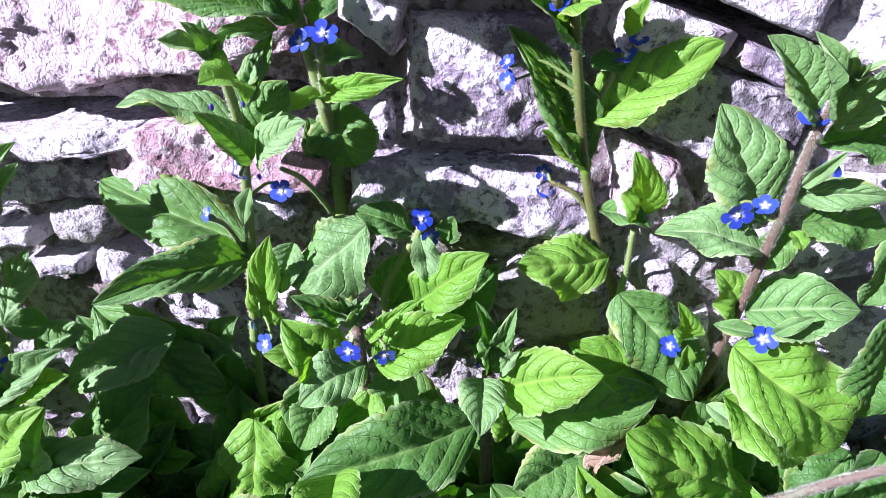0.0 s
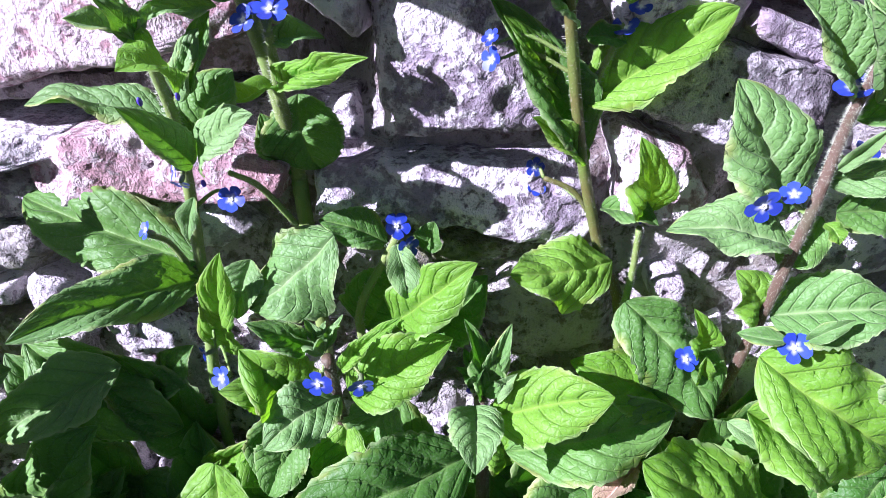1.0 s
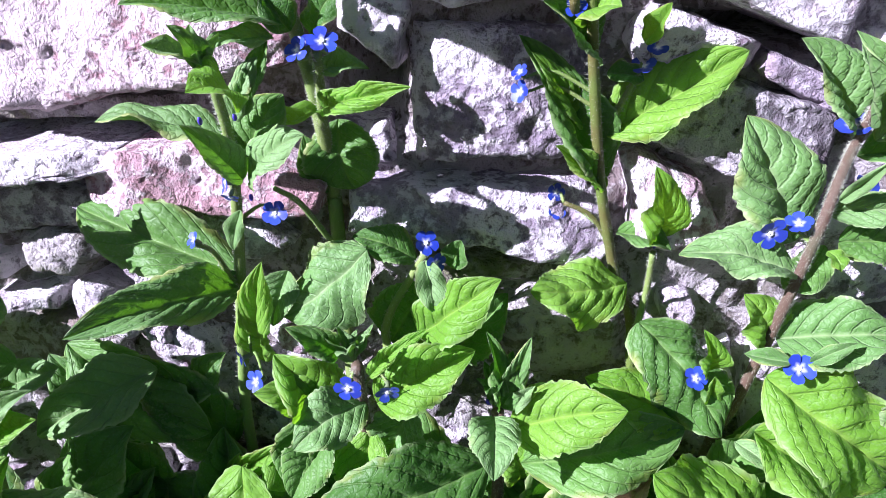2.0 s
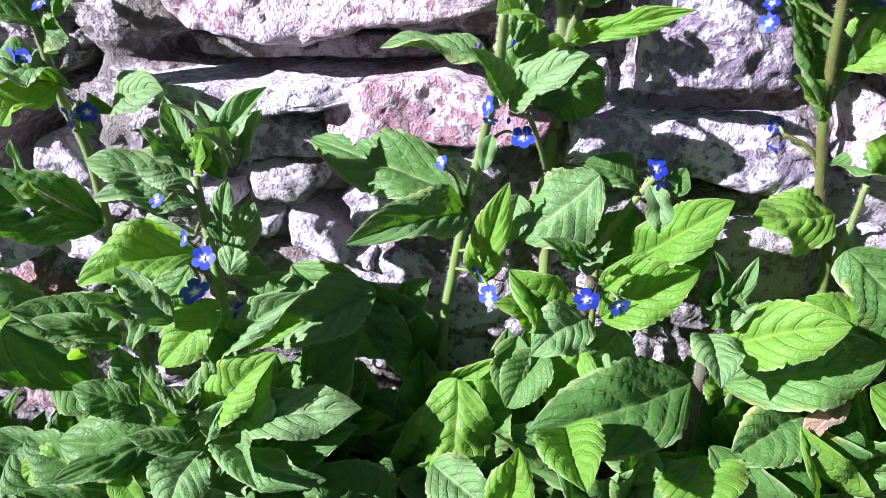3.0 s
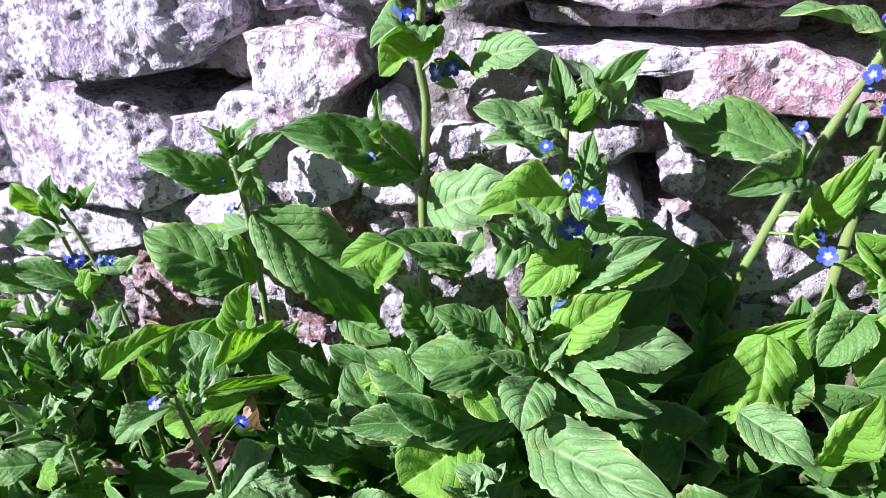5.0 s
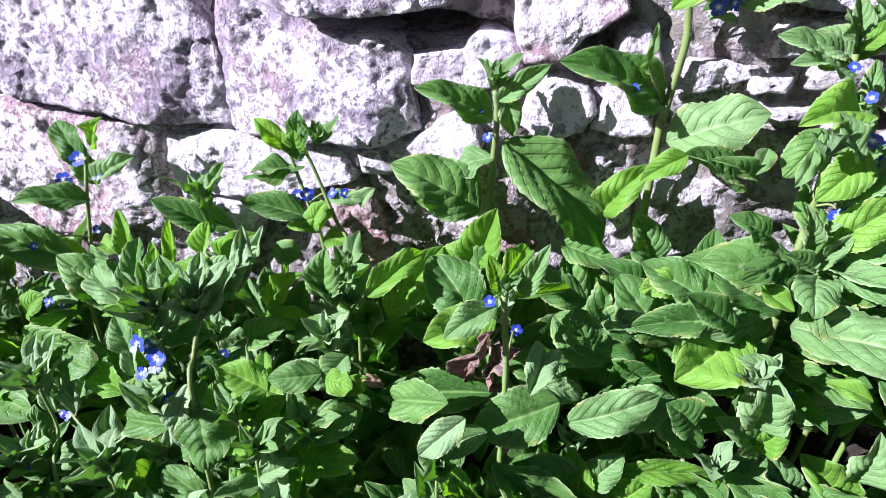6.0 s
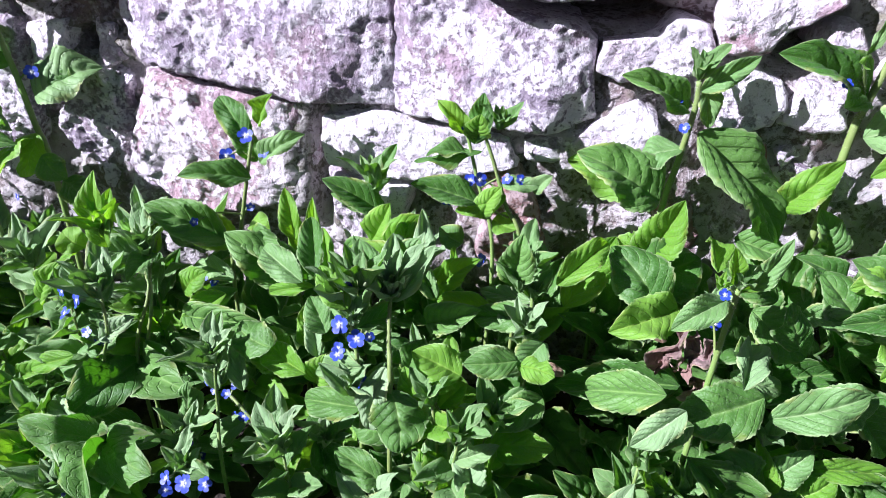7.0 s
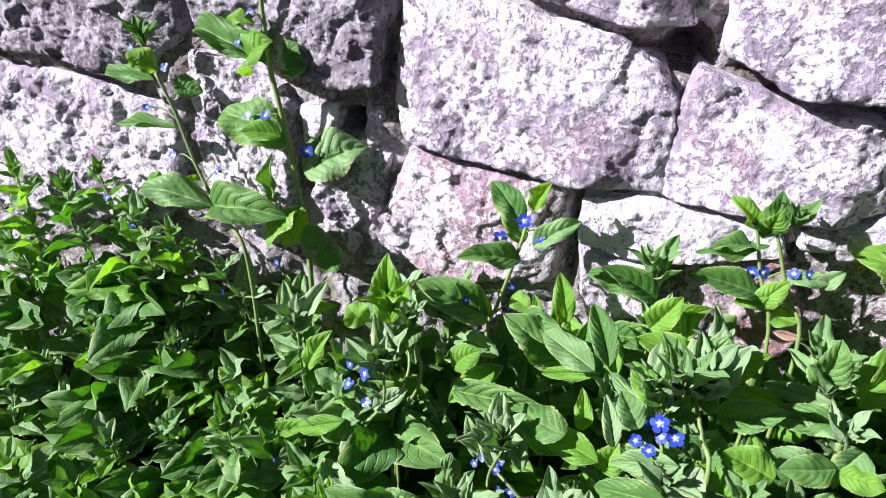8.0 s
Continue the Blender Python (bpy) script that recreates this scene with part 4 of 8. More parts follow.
flower(hairy_stemmed, (0.0977, -0.0520, 0.3809), 0.0115, (-0.1, -0.5, 0.8))
leaf(hairy_stemmed, (0.0924, -0.0500, 0.2844), (0.1428, -0.0600, 0.2490), 0.0455, 0, "lime", 2)
leaf(hairy_stemmed, (0.1032, -0.0560, 0.2956), (0.1147, -0.0600, 0.3077), 0.0060, 0, "pale")
leaf(hairy_stemmed, (0.0973, -0.0560, 0.2957), (0.0825, -0.0500, 0.2946), 0.0067, 0, "pale")
leaf(hairy_stemmed, (0.1000, -0.0460, 0.3505), (0.1300, -0.0520, 0.3538), 0.0121, 25, "pale")
leaf(hairy_stemmed, (0.1069, -0.0450, 0.3388), (0.1422, -0.0400, 0.3331), 0.0188)
leaf(hairy_stemmed, (0.1062, -0.0500, 0.3759), (0.1171, -0.0500, 0.3970), 0.0121, 0, "pale")
leaf(hairy_stemmed, (0.1002, -0.0560, 0.3817), (0.0870, -0.0620, 0.4101), 0.0066, 0, "pale")
tuft(hairy_stemmed, (0.1020, -0.0560, 0.3885), 0.0187, 7, (0, -0.1, 1), "pale", 6, 16)
leaf(hairy_stemmed, (0.1045, -0.0450, 0.3695), (0.1312, -0.0400, 0.3673), 0.0213)
leaf(hairy_stemmed, (0.1363, -0.0500, 0.3371), (0.1337, -0.0500, 0.3073), 0.0138, 0, "pale")
leaf(hairy_stemmed, (0.1472, -0.0500, 0.3030), (0.1460, -0.0550, 0.2529), 0.0335)
leaf(hairy_stemmed, (0.0960, -0.0450, 0.2531), (0.1425, -0.0500, 0.2259), 0.0337, 0, "lime")
stem(hairy_stemmed, ((0.0937, -0.1000, 0.2487), (0.1125, -0.1000, 0.2627), (0.1359, -0.1000, 0.2769)), .0018, .0015, 300, "grey")
leaf(hairy_stemmed, (0.0919, -0.0400, 0.2430), (0.1054, -0.0500, 0.2380), 0.0087, 0, "pale")
leaf(hairy_stemmed, (0.1532, -0.0500, 0.2299), (0.1243, -0.0650, 0.2115), 0.0244)
leaf(hairy_stemmed, (0.1056, -0.0400, 0.3349), (0.0952, -0.0400, 0.3168), 0.0153)
leaf(hairy_stemmed, (0.0906, -0.0300, 0.2128), (0.1142, -0.0300, 0.2444), 0.0238)
leaf(hairy_stemmed, (0.1579, -0.0600, 0.2414), (0.1426, -0.0700, 0.2184), 0.0201)
leaf(hairy_stemmed, (0.1007, -0.0500, 0.3556), (0.1067, -0.0600, 0.3723), 0.0050, 0, "pale")
leaf(hairy_stemmed, (0.1015, -0.0500, 0.3377), (0.1049, -0.0550, 0.3325), 0.0067, 0, "lime")

low_leaves = plant_at(-0.17, -0.03, "broad dark basal alkanet leaves in the shade under the wall")
leaf(low_leaves, (-0.1592, -0.0350, 0.2623), (-0.2063, -0.0600, 0.2427), 0.0301, 0, "pale", 1)
leaf(low_leaves, (-0.1382, -0.0200, 0.2061), (-0.1757, -0.0300, 0.2653), 0.0333, 0, "green", 3)
leaf(low_leaves, (-0.1845, -0.0200, 0.2039), (-0.2004, -0.0300, 0.2643), 0.0287, 0, "green", 1)
leaf(low_leaves, (-0.1636, -0.0180, 0.2283), (-0.1345, -0.0200, 0.2616), 0.0205)
leaf(low_leaves, (-0.2135, -0.0500, 0.1692), (-0.1695, -0.0550, 0.2414), 0.0306, 0, "green", 3)
leaf(low_leaves, (-0.2178, -0.0750, 0.2503), (-0.1752, -0.0850, 0.2899), 0.0193, 0, "pale")
leaf(low_leaves, (-0.2087, -0.0900, 0.2151), (-0.1911, -0.0900, 0.2605), 0.0251, 0, "pale")
leaf(low_leaves, (-0.1988, -0.0500, 0.1687), (-0.1646, -0.0500, 0.2166), 0.0206, 0, "pale")
leaf(low_leaves, (-0.1730, -0.0300, 0.1893), (-0.2045, -0.0500, 0.1542), 0.0381)
leaf(low_leaves, (-0.1863, -0.0400, 0.1940), (-0.1550, -0.0500, 0.1696), 0.0297)
leaf(low_leaves, (-0.2032, -0.0300, 0.2701), (-0.1438, -0.0300, 0.2216), 0.0360, 0, "green", 2)
leaf(low_leaves, (-0.1825, -0.0300, 0.2171), (-0.2095, -0.0350, 0.2674), 0.0281)
leaf(low_leaves, (-0.1693, -0.0350, 0.1914), (-0.1924, -0.0400, 0.2270), 0.0287)
leaf(low_leaves, (-0.1166, -0.0580, 0.2301), (-0.1220, -0.0760, 0.1781), 0.0357, 0, "lime", 5)
leaf(low_leaves, (-0.1259, -0.0800, 0.1968), (-0.0935, -0.1000, 0.1896), 0.0250, 0, "pale")
leaf(low_leaves, (-0.0916, -0.1000, 0.1900), (-0.0864, -0.1160, 0.2456), 0.0214, 0, "lime")
leaf(low_leaves, (-0.1072, -0.0500, 0.2302), (-0.0957, -0.0550, 0.2146), 0.0177, 0, "lime")
leaf(low_leaves, (-0.0115, -0.0700, 0.2058), (-0.0035, -0.0900, 0.1920), 0.0414, 0, "lime")
leaf(low_leaves, (-0.1468, -0.0400, 0.1986), (-0.1670, -0.0500, 0.1766), 0.0410)
leaf(low_leaves, (-0.1792, -0.0500, 0.1909), (-0.1504, -0.0600, 0.2039), 0.0151, 0, "lime")
leaf(low_leaves, (-0.1068, -0.0500, 0.1859), (-0.0922, -0.0500, 0.2144), 0.0317)
leaf(low_leaves, (-0.1503, -0.0800, 0.1613), (-0.1819, -0.0900, 0.1976), 0.0369)

for k in range(11):
    px = -0.095 + 0.021 * k
    lift = 0.012 * math.sin(k * 2.3)
    leaf(low_leaves, (px + 0.006 * math.sin(k * 5.1), -0.034, 0.168), (px + 0.016 * math.sin(k * 3.7), -0.024, 0.236 + lift), 0.036, 14 * math.sin(k * 1.9), "green")

for k in range(17):
    px = -0.465 + 0.021 * k
    lift = 0.140 + 0.25 * (px + 0.465) + 0.010 * math.sin(k * 2.7)
    leaf(low_leaves, (px + 0.010 * math.sin(k * 4.3), -0.040, lift - 0.062), (px + 0.018 * math.sin(k * 3.1), -0.026, lift), 0.034, 16 * math.sin(k * 1.7), "green")

for k in range(18):
    px = -0.850 + 0.021 * k
    lift = 0.128 + 0.15 * (px + 0.48) + 0.010 * math.sin(k * 2.7)
    if k % 3 == 0:
        dark_rosette = plant_at(px + 0.02, -0.030, "broad dark green basal alkanet leaves close to the soil", "alkanet_rosette")
        stem(dark_rosette, ((px + 0.02, -0.030, ground_z(px + 0.02, -0.030)), (px + 0.022, -0.034, lift - 0.090), (px + 0.021, -0.040, lift - 0.062)), 0.0022, 0.0015, 20)
    for drop in (0.0, 0.045):
        leaf(dark_rosette, (px + 0.010 * math.sin(k * 4.3 + drop * 30), -0.040, lift - drop - 0.062), (px + 0.018 * math.sin(k * 3.1 + drop * 50), -0.024, lift - drop), 0.034, 16 * math.sin(k * 1.7), "green", fine=False)

leaning_alkanet = plant_at(-0.305, -0.014, "tall alkanet with small blue flowers leaning by the wall")
stem(leaning_alkanet, ((-0.3079, -0.0170, 0.0082), (-0.3099, -0.0150, 0.2479), (-0.3094, -0.0160, 0.2738), (-0.3053, -0.0200, 0.3214), (-0.3083, -0.0230, 0.3485), (-0.3034, -0.0310, 0.3792), (-0.2989, -0.0360, 0.4013)), .0028, .0019, 260)
leaf(leaning_alkanet, (-0.3107, -0.0170, 0.2811), (-0.3777, -0.0540, 0.3137), 0.0374, 0, "green", 1)
leaf(leaning_alkanet, (-0.2965, -0.0300, 0.3560), (-0.3214, -0.0580, 0.3594), 0.0404, 30, "pale", 4)
leaf(leaning_alkanet, (-0.2982, -0.0300, 0.3586), (-0.3207, -0.0500, 0.3452), 0.0244, 0, "lime", 7)
leaf(leaning_alkanet, (-0.2970, -0.0360, 0.3845), (-0.3334, -0.0520, 0.3970), 0.0161)
leaf(leaning_alkanet, (-0.2994, -0.0300, 0.3865), (-0.2772, -0.0360, 0.4001), 0.0273)
leaf(leaning_alkanet, (-0.2998, -0.0300, 0.3791), (-0.2830, -0.0400, 0.3960), 0.0376)
leaf(leaning_alkanet, (-0.2785, -0.0300, 0.3470), (-0.2430, -0.0460, 0.3616), 0.0252, 0, "pale", 0)
leaf(leaning_alkanet, (-0.2998, -0.0250, 0.3408), (-0.2776, -0.0300, 0.3457), 0.0123)
leaf(leaning_alkanet, (-0.2975, -0.0300, 0.3381), (-0.2824, -0.0400, 0.3388), 0.0079, 0, "pale")
flower(leaning_alkanet, (-0.2942, -0.0380, 0.3454), 0.0112, (-0.1, -0.9, 0.2), root=(-0.3076, -0.0223, 0.3417))
flower(leaning_alkanet, (-0.2861, -0.0370, 0.3478), 0.0095, (0.4, -0.8, 0.2), root=(-0.3076, -0.0223, 0.3417))
flower(leaning_alkanet, (-0.3160, -0.0370, 0.3701), 0.0115, (-0.3, -0.9, 0.3), root=(-0.3059, -0.0270, 0.3639))
flower(leaning_alkanet, (-0.3100, -0.0360, 0.3710), 0.0094, (0.2, -0.7, 0.6), root=(-0.3052, -0.0280, 0.3677))
flower(leaning_alkanet, (-0.3329, -0.0400, 0.2959), 0.0076, root=(-0.3171, -0.0240, 0.2921))
flower(leaning_alkanet, (-0.2905, -0.0410, 0.3941), 0.0088, root=(-0.3011, -0.0335, 0.3903))
stem(leaning_alkanet, ((-0.3124, -0.0180, 0.2832), (-0.3218, -0.0300, 0.3010), (-0.3280, -0.0370, 0.3118)), .0012, .0008, 20)
leaf(leaning_alkanet, (-0.3270, -0.0370, 0.3134), (-0.3256, -0.0420, 0.3359), 0.0060, 0, "pale")
leaf(leaning_alkanet, (-0.3262, -0.0370, 0.3067), (-0.3315, -0.0420, 0.3099), 0.0086, 0, "lime")

bushy_alkanet = plant_at(-0.215, -0.075, "bushy alkanet with many leaves and deep blue flowers")
tuft(bushy_alkanet, (-0.2062, -0.0634, 0.3329), 0.0330, 9, (0, -0.1, 1), "frost", 5, 70)
tuft(bushy_alkanet, (-0.2393, -0.1052, 0.2856), 0.0217, 9, (0, -0.1, 1), "frost", 5, 28)
leaf(bushy_alkanet, (-0.2224, -0.1047, 0.2846), (-0.2394, -0.1055, 0.3090), 0.0144, 0, "pale")
leaf(bushy_alkanet, (-0.2270, -0.0625, 0.3266), (-0.2511, -0.0614, 0.3365), 0.0209, 0, "pale")
stem(bushy_alkanet, ((-0.2218, -0.0720, 0.0198), (-0.2238, -0.0700, 0.1867), (-0.2226, -0.0660, 0.2422), (-0.2236, -0.0640, 0.2912), (-0.2253, -0.0620, 0.3288)), .0028, .0018, 200)
tuft(bushy_alkanet, (-0.2261, -0.0620, 0.3326), 0.0195, 6, (0, -0.1, 1), "pale", 5, 54)
leaf(bushy_alkanet, (-0.2261, -0.0620, 0.3326), (-0.2338, -0.0580, 0.3613), 0.0121, 0, "pale")
leaf(bushy_alkanet, (-0.2231, -0.0600, 0.3320), (-0.1929, -0.0520, 0.3642), 0.0149, 0, "pale", 3)
leaf(bushy_alkanet, (-0.2260, -0.0620, 0.3334), (-0.2394, -0.0700, 0.3521), 0.0093, 20, "pale")
leaf(bushy_alkanet, (-0.2227, -0.0600, 0.3308), (-0.2134, -0.0700, 0.3498), 0.0109, 0, "lime")
leaf(bushy_alkanet, (-0.2190, -0.0520, 0.3240), (-0.2154, -0.0450, 0.3522), 0.0176)
leaf(bushy_alkanet, (-0.2308, -0.0620, 0.3219), (-0.2674, -0.0700, 0.3378), 0.0204, 0, "pale", 1)
leaf(bushy_alkanet, (-0.2246, -0.0660, 0.3178), (-0.2606, -0.0800, 0.3257), 0.0169, 20, "pale")
leaf(leaning_alkanet, (-0.3053, -0.0215, 0.2596), (-0.2502, -0.0362, 0.2871), 0.0400, 0, "pale", 2)
leaf(bushy_alkanet, (-0.2203, -0.0800, 0.3025), (-0.2568, -0.1060, 0.3003), 0.0245, 0, "lime", 4)
leaf(bushy_alkanet, (-0.2146, -0.0700, 0.3007), (-0.2128, -0.0600, 0.3274), 0.0113, 0, "pale")
leaf(bushy_alkanet, (-0.2140, -0.0700, 0.2865), (-0.2072, -0.0500, 0.3143), 0.0168, 0, "pale")
flower(bushy_alkanet, (-0.2094, -0.0940, 0.3085), 0.0099, root=(-0.2240, -0.0635, 0.3006))
flower(bushy_alkanet, (-0.2163, -0.0940, 0.2924), 0.0125, (-0.2, -0.4, 0.9), root=(-0.2393, -0.1052, 0.2856))
flower(bushy_alkanet, (-0.2201, -0.0860, 0.3124), 0.0074, root=(-0.2242, -0.0633, 0.3053))
flower(bushy_alkanet, (-0.2029, -0.0840, 0.2777), 0.0098, root=(-0.2232, -0.0648, 0.2728))
flower(bushy_alkanet, (-0.2164, -0.0860, 0.2454), 0.0104, root=(-0.2278, -0.1000, 0.2331))
flower(bushy_alkanet, (-0.2119, -0.0860, 0.2470), 0.0093, (0.4, -0.8, 0.3), root=(-0.2226, -0.0660, 0.2422))
flower(bushy_alkanet, (-0.2314, -0.0820, 0.3261), 0.0065, root=(-0.2249, -0.0625, 0.3194))
leaf(bushy_alkanet, (-0.2119, -0.0860, 0.2835), (-0.2358, -0.1020, 0.2605), 0.0228, 0, "lime", 0)
leaf(bushy_alkanet, (-0.2318, -0.0700, 0.2902), (-0.2501, -0.0860, 0.2653), 0.0221)
leaf(bushy_alkanet, (-0.2402, -0.0900, 0.2836), (-0.2474, -0.1000, 0.2655), 0.0088, 0, "pale")
leaf(bushy_alkanet, (-0.2698, -0.0800, 0.2518), (-0.3055, -0.0940, 0.2764), 0.0277, 30, "green", 3)
leaf(bushy_alkanet, (-0.2628, -0.0850, 0.2602), (-0.2919, -0.0980, 0.2761), 0.0116)
leaf(bushy_alkanet, (-0.3032, -0.0940, 0.2758), (-0.3265, -0.1010, 0.2612), 0.0145, 0, "lime")
leaf(bushy_alkanet, (-0.2320, -0.1000, 0.2183), (-0.2866, -0.1130, 0.2228), 0.0338, 0, "green", 0)
leaf(bushy_alkanet, (-0.2281, -0.1080, 0.2229), (-0.2474, -0.1160, 0.2334), 0.0120)
leaf(bushy_alkanet, (-0.2236, -0.1050, 0.2171), (-0.2279, -0.1300, 0.2044), 0.0269, 0, "pale", 2)
leaf(bushy_alkanet, (-0.2197, -0.0950, 0.2310), (-0.1870, -0.0950, 0.2661), 0.0240, 0, "lime", 1)
leaf(bushy_alkanet, (-0.2108, -0.1000, 0.2164), (-0.1657, -0.1110, 0.2141), 0.0171, 20, "pale")
leaf(bushy_alkanet, (-0.2230, -0.0960, 0.2177), (-0.2103, -0.1000, 0.2426), 0.0106, 0, "pale")
tuft(bushy_alkanet, (-0.2278, -0.1000, 0.2331), 0.0192, 8, (0, -0.1, 1), "pale", 4, 71)
leaf(bushy_alkanet, (-0.2333, -0.1000, 0.2290), (-0.2413, -0.1050, 0.2597), 0.0117, 0, "pale")
leaf(bushy_alkanet, (-0.2518, -0.1000, 0.2341), (-0.2765, -0.1050, 0.2479), 0.0169)
leaf(bushy_alkanet, (-0.2135, -0.0600, 0.2679), (-0.1847, -0.0600, 0.2810), 0.0170, 0, "pale")
leaf(bushy_alkanet, (-0.2049, -0.0800, 0.2629), (-0.1746, -0.0880, 0.2788), 0.0171, 0, "lime")
leaf(bushy_alkanet, (-0.2092, -0.0600, 0.1935), (-0.1649, -0.0540, 0.2458), 0.0363, 0, "green", 2)
leaf(bushy_alkanet, (-0.2556, -0.1200, 0.2156), (-0.2384, -0.1300, 0.2073), 0.0134, 0, "lime")
leaf(bushy_alkanet, (-0.2239, -0.1000, 0.1978), (-0.1998, -0.1200, 0.1922), 0.0306, 0, "pale")
leaf(bushy_alkanet, (-0.2693, -0.1100, 0.1922), (-0.3029, -0.1200, 0.1759), 0.0228)
leaf(bushy_alkanet, (-0.3101, -0.0900, 0.1844), (-0.3432, -0.0900, 0.2008), 0.0172)
leaf(bushy_alkanet, (-0.2909, -0.1000, 0.2010), (-0.3165, -0.1100, 0.1954), 0.0204, 0, "lime")
leaf(bushy_alkanet, (-0.2625, -0.1200, 0.1856), (-0.2936, -0.1300, 0.2091), 0.0201)
leaf(bushy_alkanet, (-0.3357, -0.1100, 0.1726), (-0.3051, -0.1200, 0.1794), 0.0162, 0, "pale")
leaf(bushy_alkanet, (-0.2596, -0.0800, 0.2794), (-0.2651, -0.0900, 0.2670), 0.0116, 0, "pale")
leaf(bushy_alkanet, (-0.4085, -0.0680, 0.1448), (-0.4034, -0.0800, 0.1109), 0.0249, 50, "dry", 7)
leaf(bushy_alkanet, (-0.4248, -0.0700, 0.1275), (-0.4031, -0.0680, 0.1471), 0.0066, 20, "dry", 4)
leaf(bushy_alkanet, (-0.2013, -0.0600, 0.2820), (-0.2137, -0.0700, 0.2894), 0.0142)
leaf(bushy_alkanet, (-0.2139, -0.0800, 0.2532), (-0.2190, -0.0900, 0.2718), 0.0158)

whorl = random.Random(61)
for k in range(22):
    turn = 2.4 * k + whorl.uniform(-0.3, 0.3)
    root = Vector((-0.2240 + 0.012 * math.cos(turn), -0.0800 - 0.020 * whorl.random(), 0.110 + 0.0055 * k))
    way = Vector((math.cos(turn), -0.25 + 0.75 * math.sin(turn), whorl.uniform(0.0, 0.5))).normalized()
    end = root + way * whorl.uniform(0.045, 0.066)
    end.y = min(end.y, -0.020)
    leaf(bushy_alkanet, root, end, whorl.uniform(0.018, 0.026), whorl.uniform(-25, 25), "green" if k % 3 else "pale")

wall_shoot = plant_at(-0.43, -0.032, "upright alkanet shoot with broad dark leaves below the wall")
stem(wall_shoot, ((-0.4169, -0.0350, -0.0065), (-0.4189, -0.0330, 0.1807), (-0.4170, -0.0380, 0.2289), (-0.4155, -0.0430, 0.2718), (-0.4175, -0.0450, 0.2892)), .0025, .0017, 160)
tuft(wall_shoot, (-0.4186, -0.0450, 0.2891), 0.0274, 8, (0, -0.1, 1), "pale", 4, 24)
leaf(wall_shoot, (-0.4190, -0.0400, 0.2690), (-0.4649, -0.0661, 0.2937), 0.0240, 0, "green", 1)
leaf(wall_shoot, (-0.4152, -0.0450, 0.2832), (-0.3845, -0.0400, 0.3074), 0.0146, 20, "pale")
leaf(wall_shoot, (-0.4109, -0.0400, 0.2871), (-0.4038, -0.0420, 0.2591), 0.0160, 0, "pale")
leaf(wall_shoot, (-0.4100, -0.0440, 0.2560), (-0.3331, -0.0355, 0.1832), 0.0520, -12, "green", 0)
leaf(wall_shoot, (-0.4235, -0.0450, 0.2050), (-0.4838, -0.0566, 0.2379), 0.0420, 0, "green", 1)
leaf(wall_shoot, (-0.4250, -0.0300, 0.1950), (-0.4900, -0.0220, 0.2180), 0.0400, 0, "lime", 2)
leaf(wall_shoot, (-0.4163, -0.0400, 0.2426), (-0.4442, -0.0400, 0.2240), 0.0236, 20, "pale")
flower(wall_shoot, (-0.4197, -0.0490, 0.2594), 0.0080, root=(-0.4161, -0.0411, 0.2557))
flower(wall_shoot, (-0.4271, -0.0450, 0.2759), 0.0065, root=(-0.4155, -0.0430, 0.2718))
leaf(wall_shoot, (-0.4254, -0.0500, 0.1637), (-0.4094, -0.0600, 0.2149), 0.0326, 0, "lime")
leaf(wall_shoot, (-0.4190, -0.0500, 0.1625), (-0.4540, -0.0630, 0.1671), 0.0382, 0, "lime")
leaf(wall_shoot, (-0.4760, -0.0950, 0.1380), (-0.4470, -0.0539, 0.1780), 0.0290, 0, "lime", 1)
leaf(wall_shoot, (-0.3815, -0.0500, 0.1401), (-0.3999, -0.0500, 0.1612), 0.0251)
leaf(wall_shoot, (-0.4230, -0.0600, 0.1389), (-0.3872, -0.0500, 0.1684), 0.0478)
leaf(wall_shoot, (-0.3415, -0.0250, 0.2024), (-0.3127, -0.0300, 0.2452), 0.0248, 0, "lime")
leaf(wall_shoot, (-0.2997, -0.0300, 0.1713), (-0.3158, -0.0300, 0.2093), 0.0281, 0, "pale")
leaf(wall_shoot, (-0.3641, -0.0300, 0.1786), (-0.3255, -0.0400, 0.1732), 0.0250)

thin_shoot = plant_at(-0.60, -0.06, "thin dark alkanet shoot with small flowers before the wall")
stem(thin_shoot, ((-0.5110, -0.0600, -0.0193), (-0.5130, -0.0580, 0.1503), (-0.5288, -0.0520, 0.1883), (-0.5420, -0.0500, 0.2223), (-0.5512, -0.0500, 0.2431)), .0017, .0011, 80)
leaf(thin_shoot, (-0.5524, -0.0500, 0.2334), (-0.5513, -0.0600, 0.2548), 0.0199, 0, "lime")
leaf(thin_shoot, (-0.5495, -0.0500, 0.2258), (-0.5974, -0.0556, 0.2127), 0.0121, 20)
tuft(thin_shoot, (-0.5387, -0.0500, 0.2424), 0.0242, 9, (0, -0.1, 1), "pale", 2, 24)
flower(thin_shoot, (-0.5200, -0.0520, 0.2092), 0.0080, root=(-0.5337, -0.0512, 0.2011))
flower(thin_shoot, (-0.5563, -0.0520, 0.2031), 0.0099, root=(-0.5321, -0.0515, 0.1968))
flower(thin_shoot, (-0.5700, -0.0540, 0.1849), 0.0067, root=(-0.5249, -0.0535, 0.1788))
leaf(thin_shoot, (-0.5289, -0.0520, 0.1954), (-0.5638, -0.0600, 0.1806), 0.0181, 0, "lime")
leaf(thin_shoot, (-0.6246, -0.0300, 0.1545), (-0.6735, -0.0300, 0.1650), 0.0220)
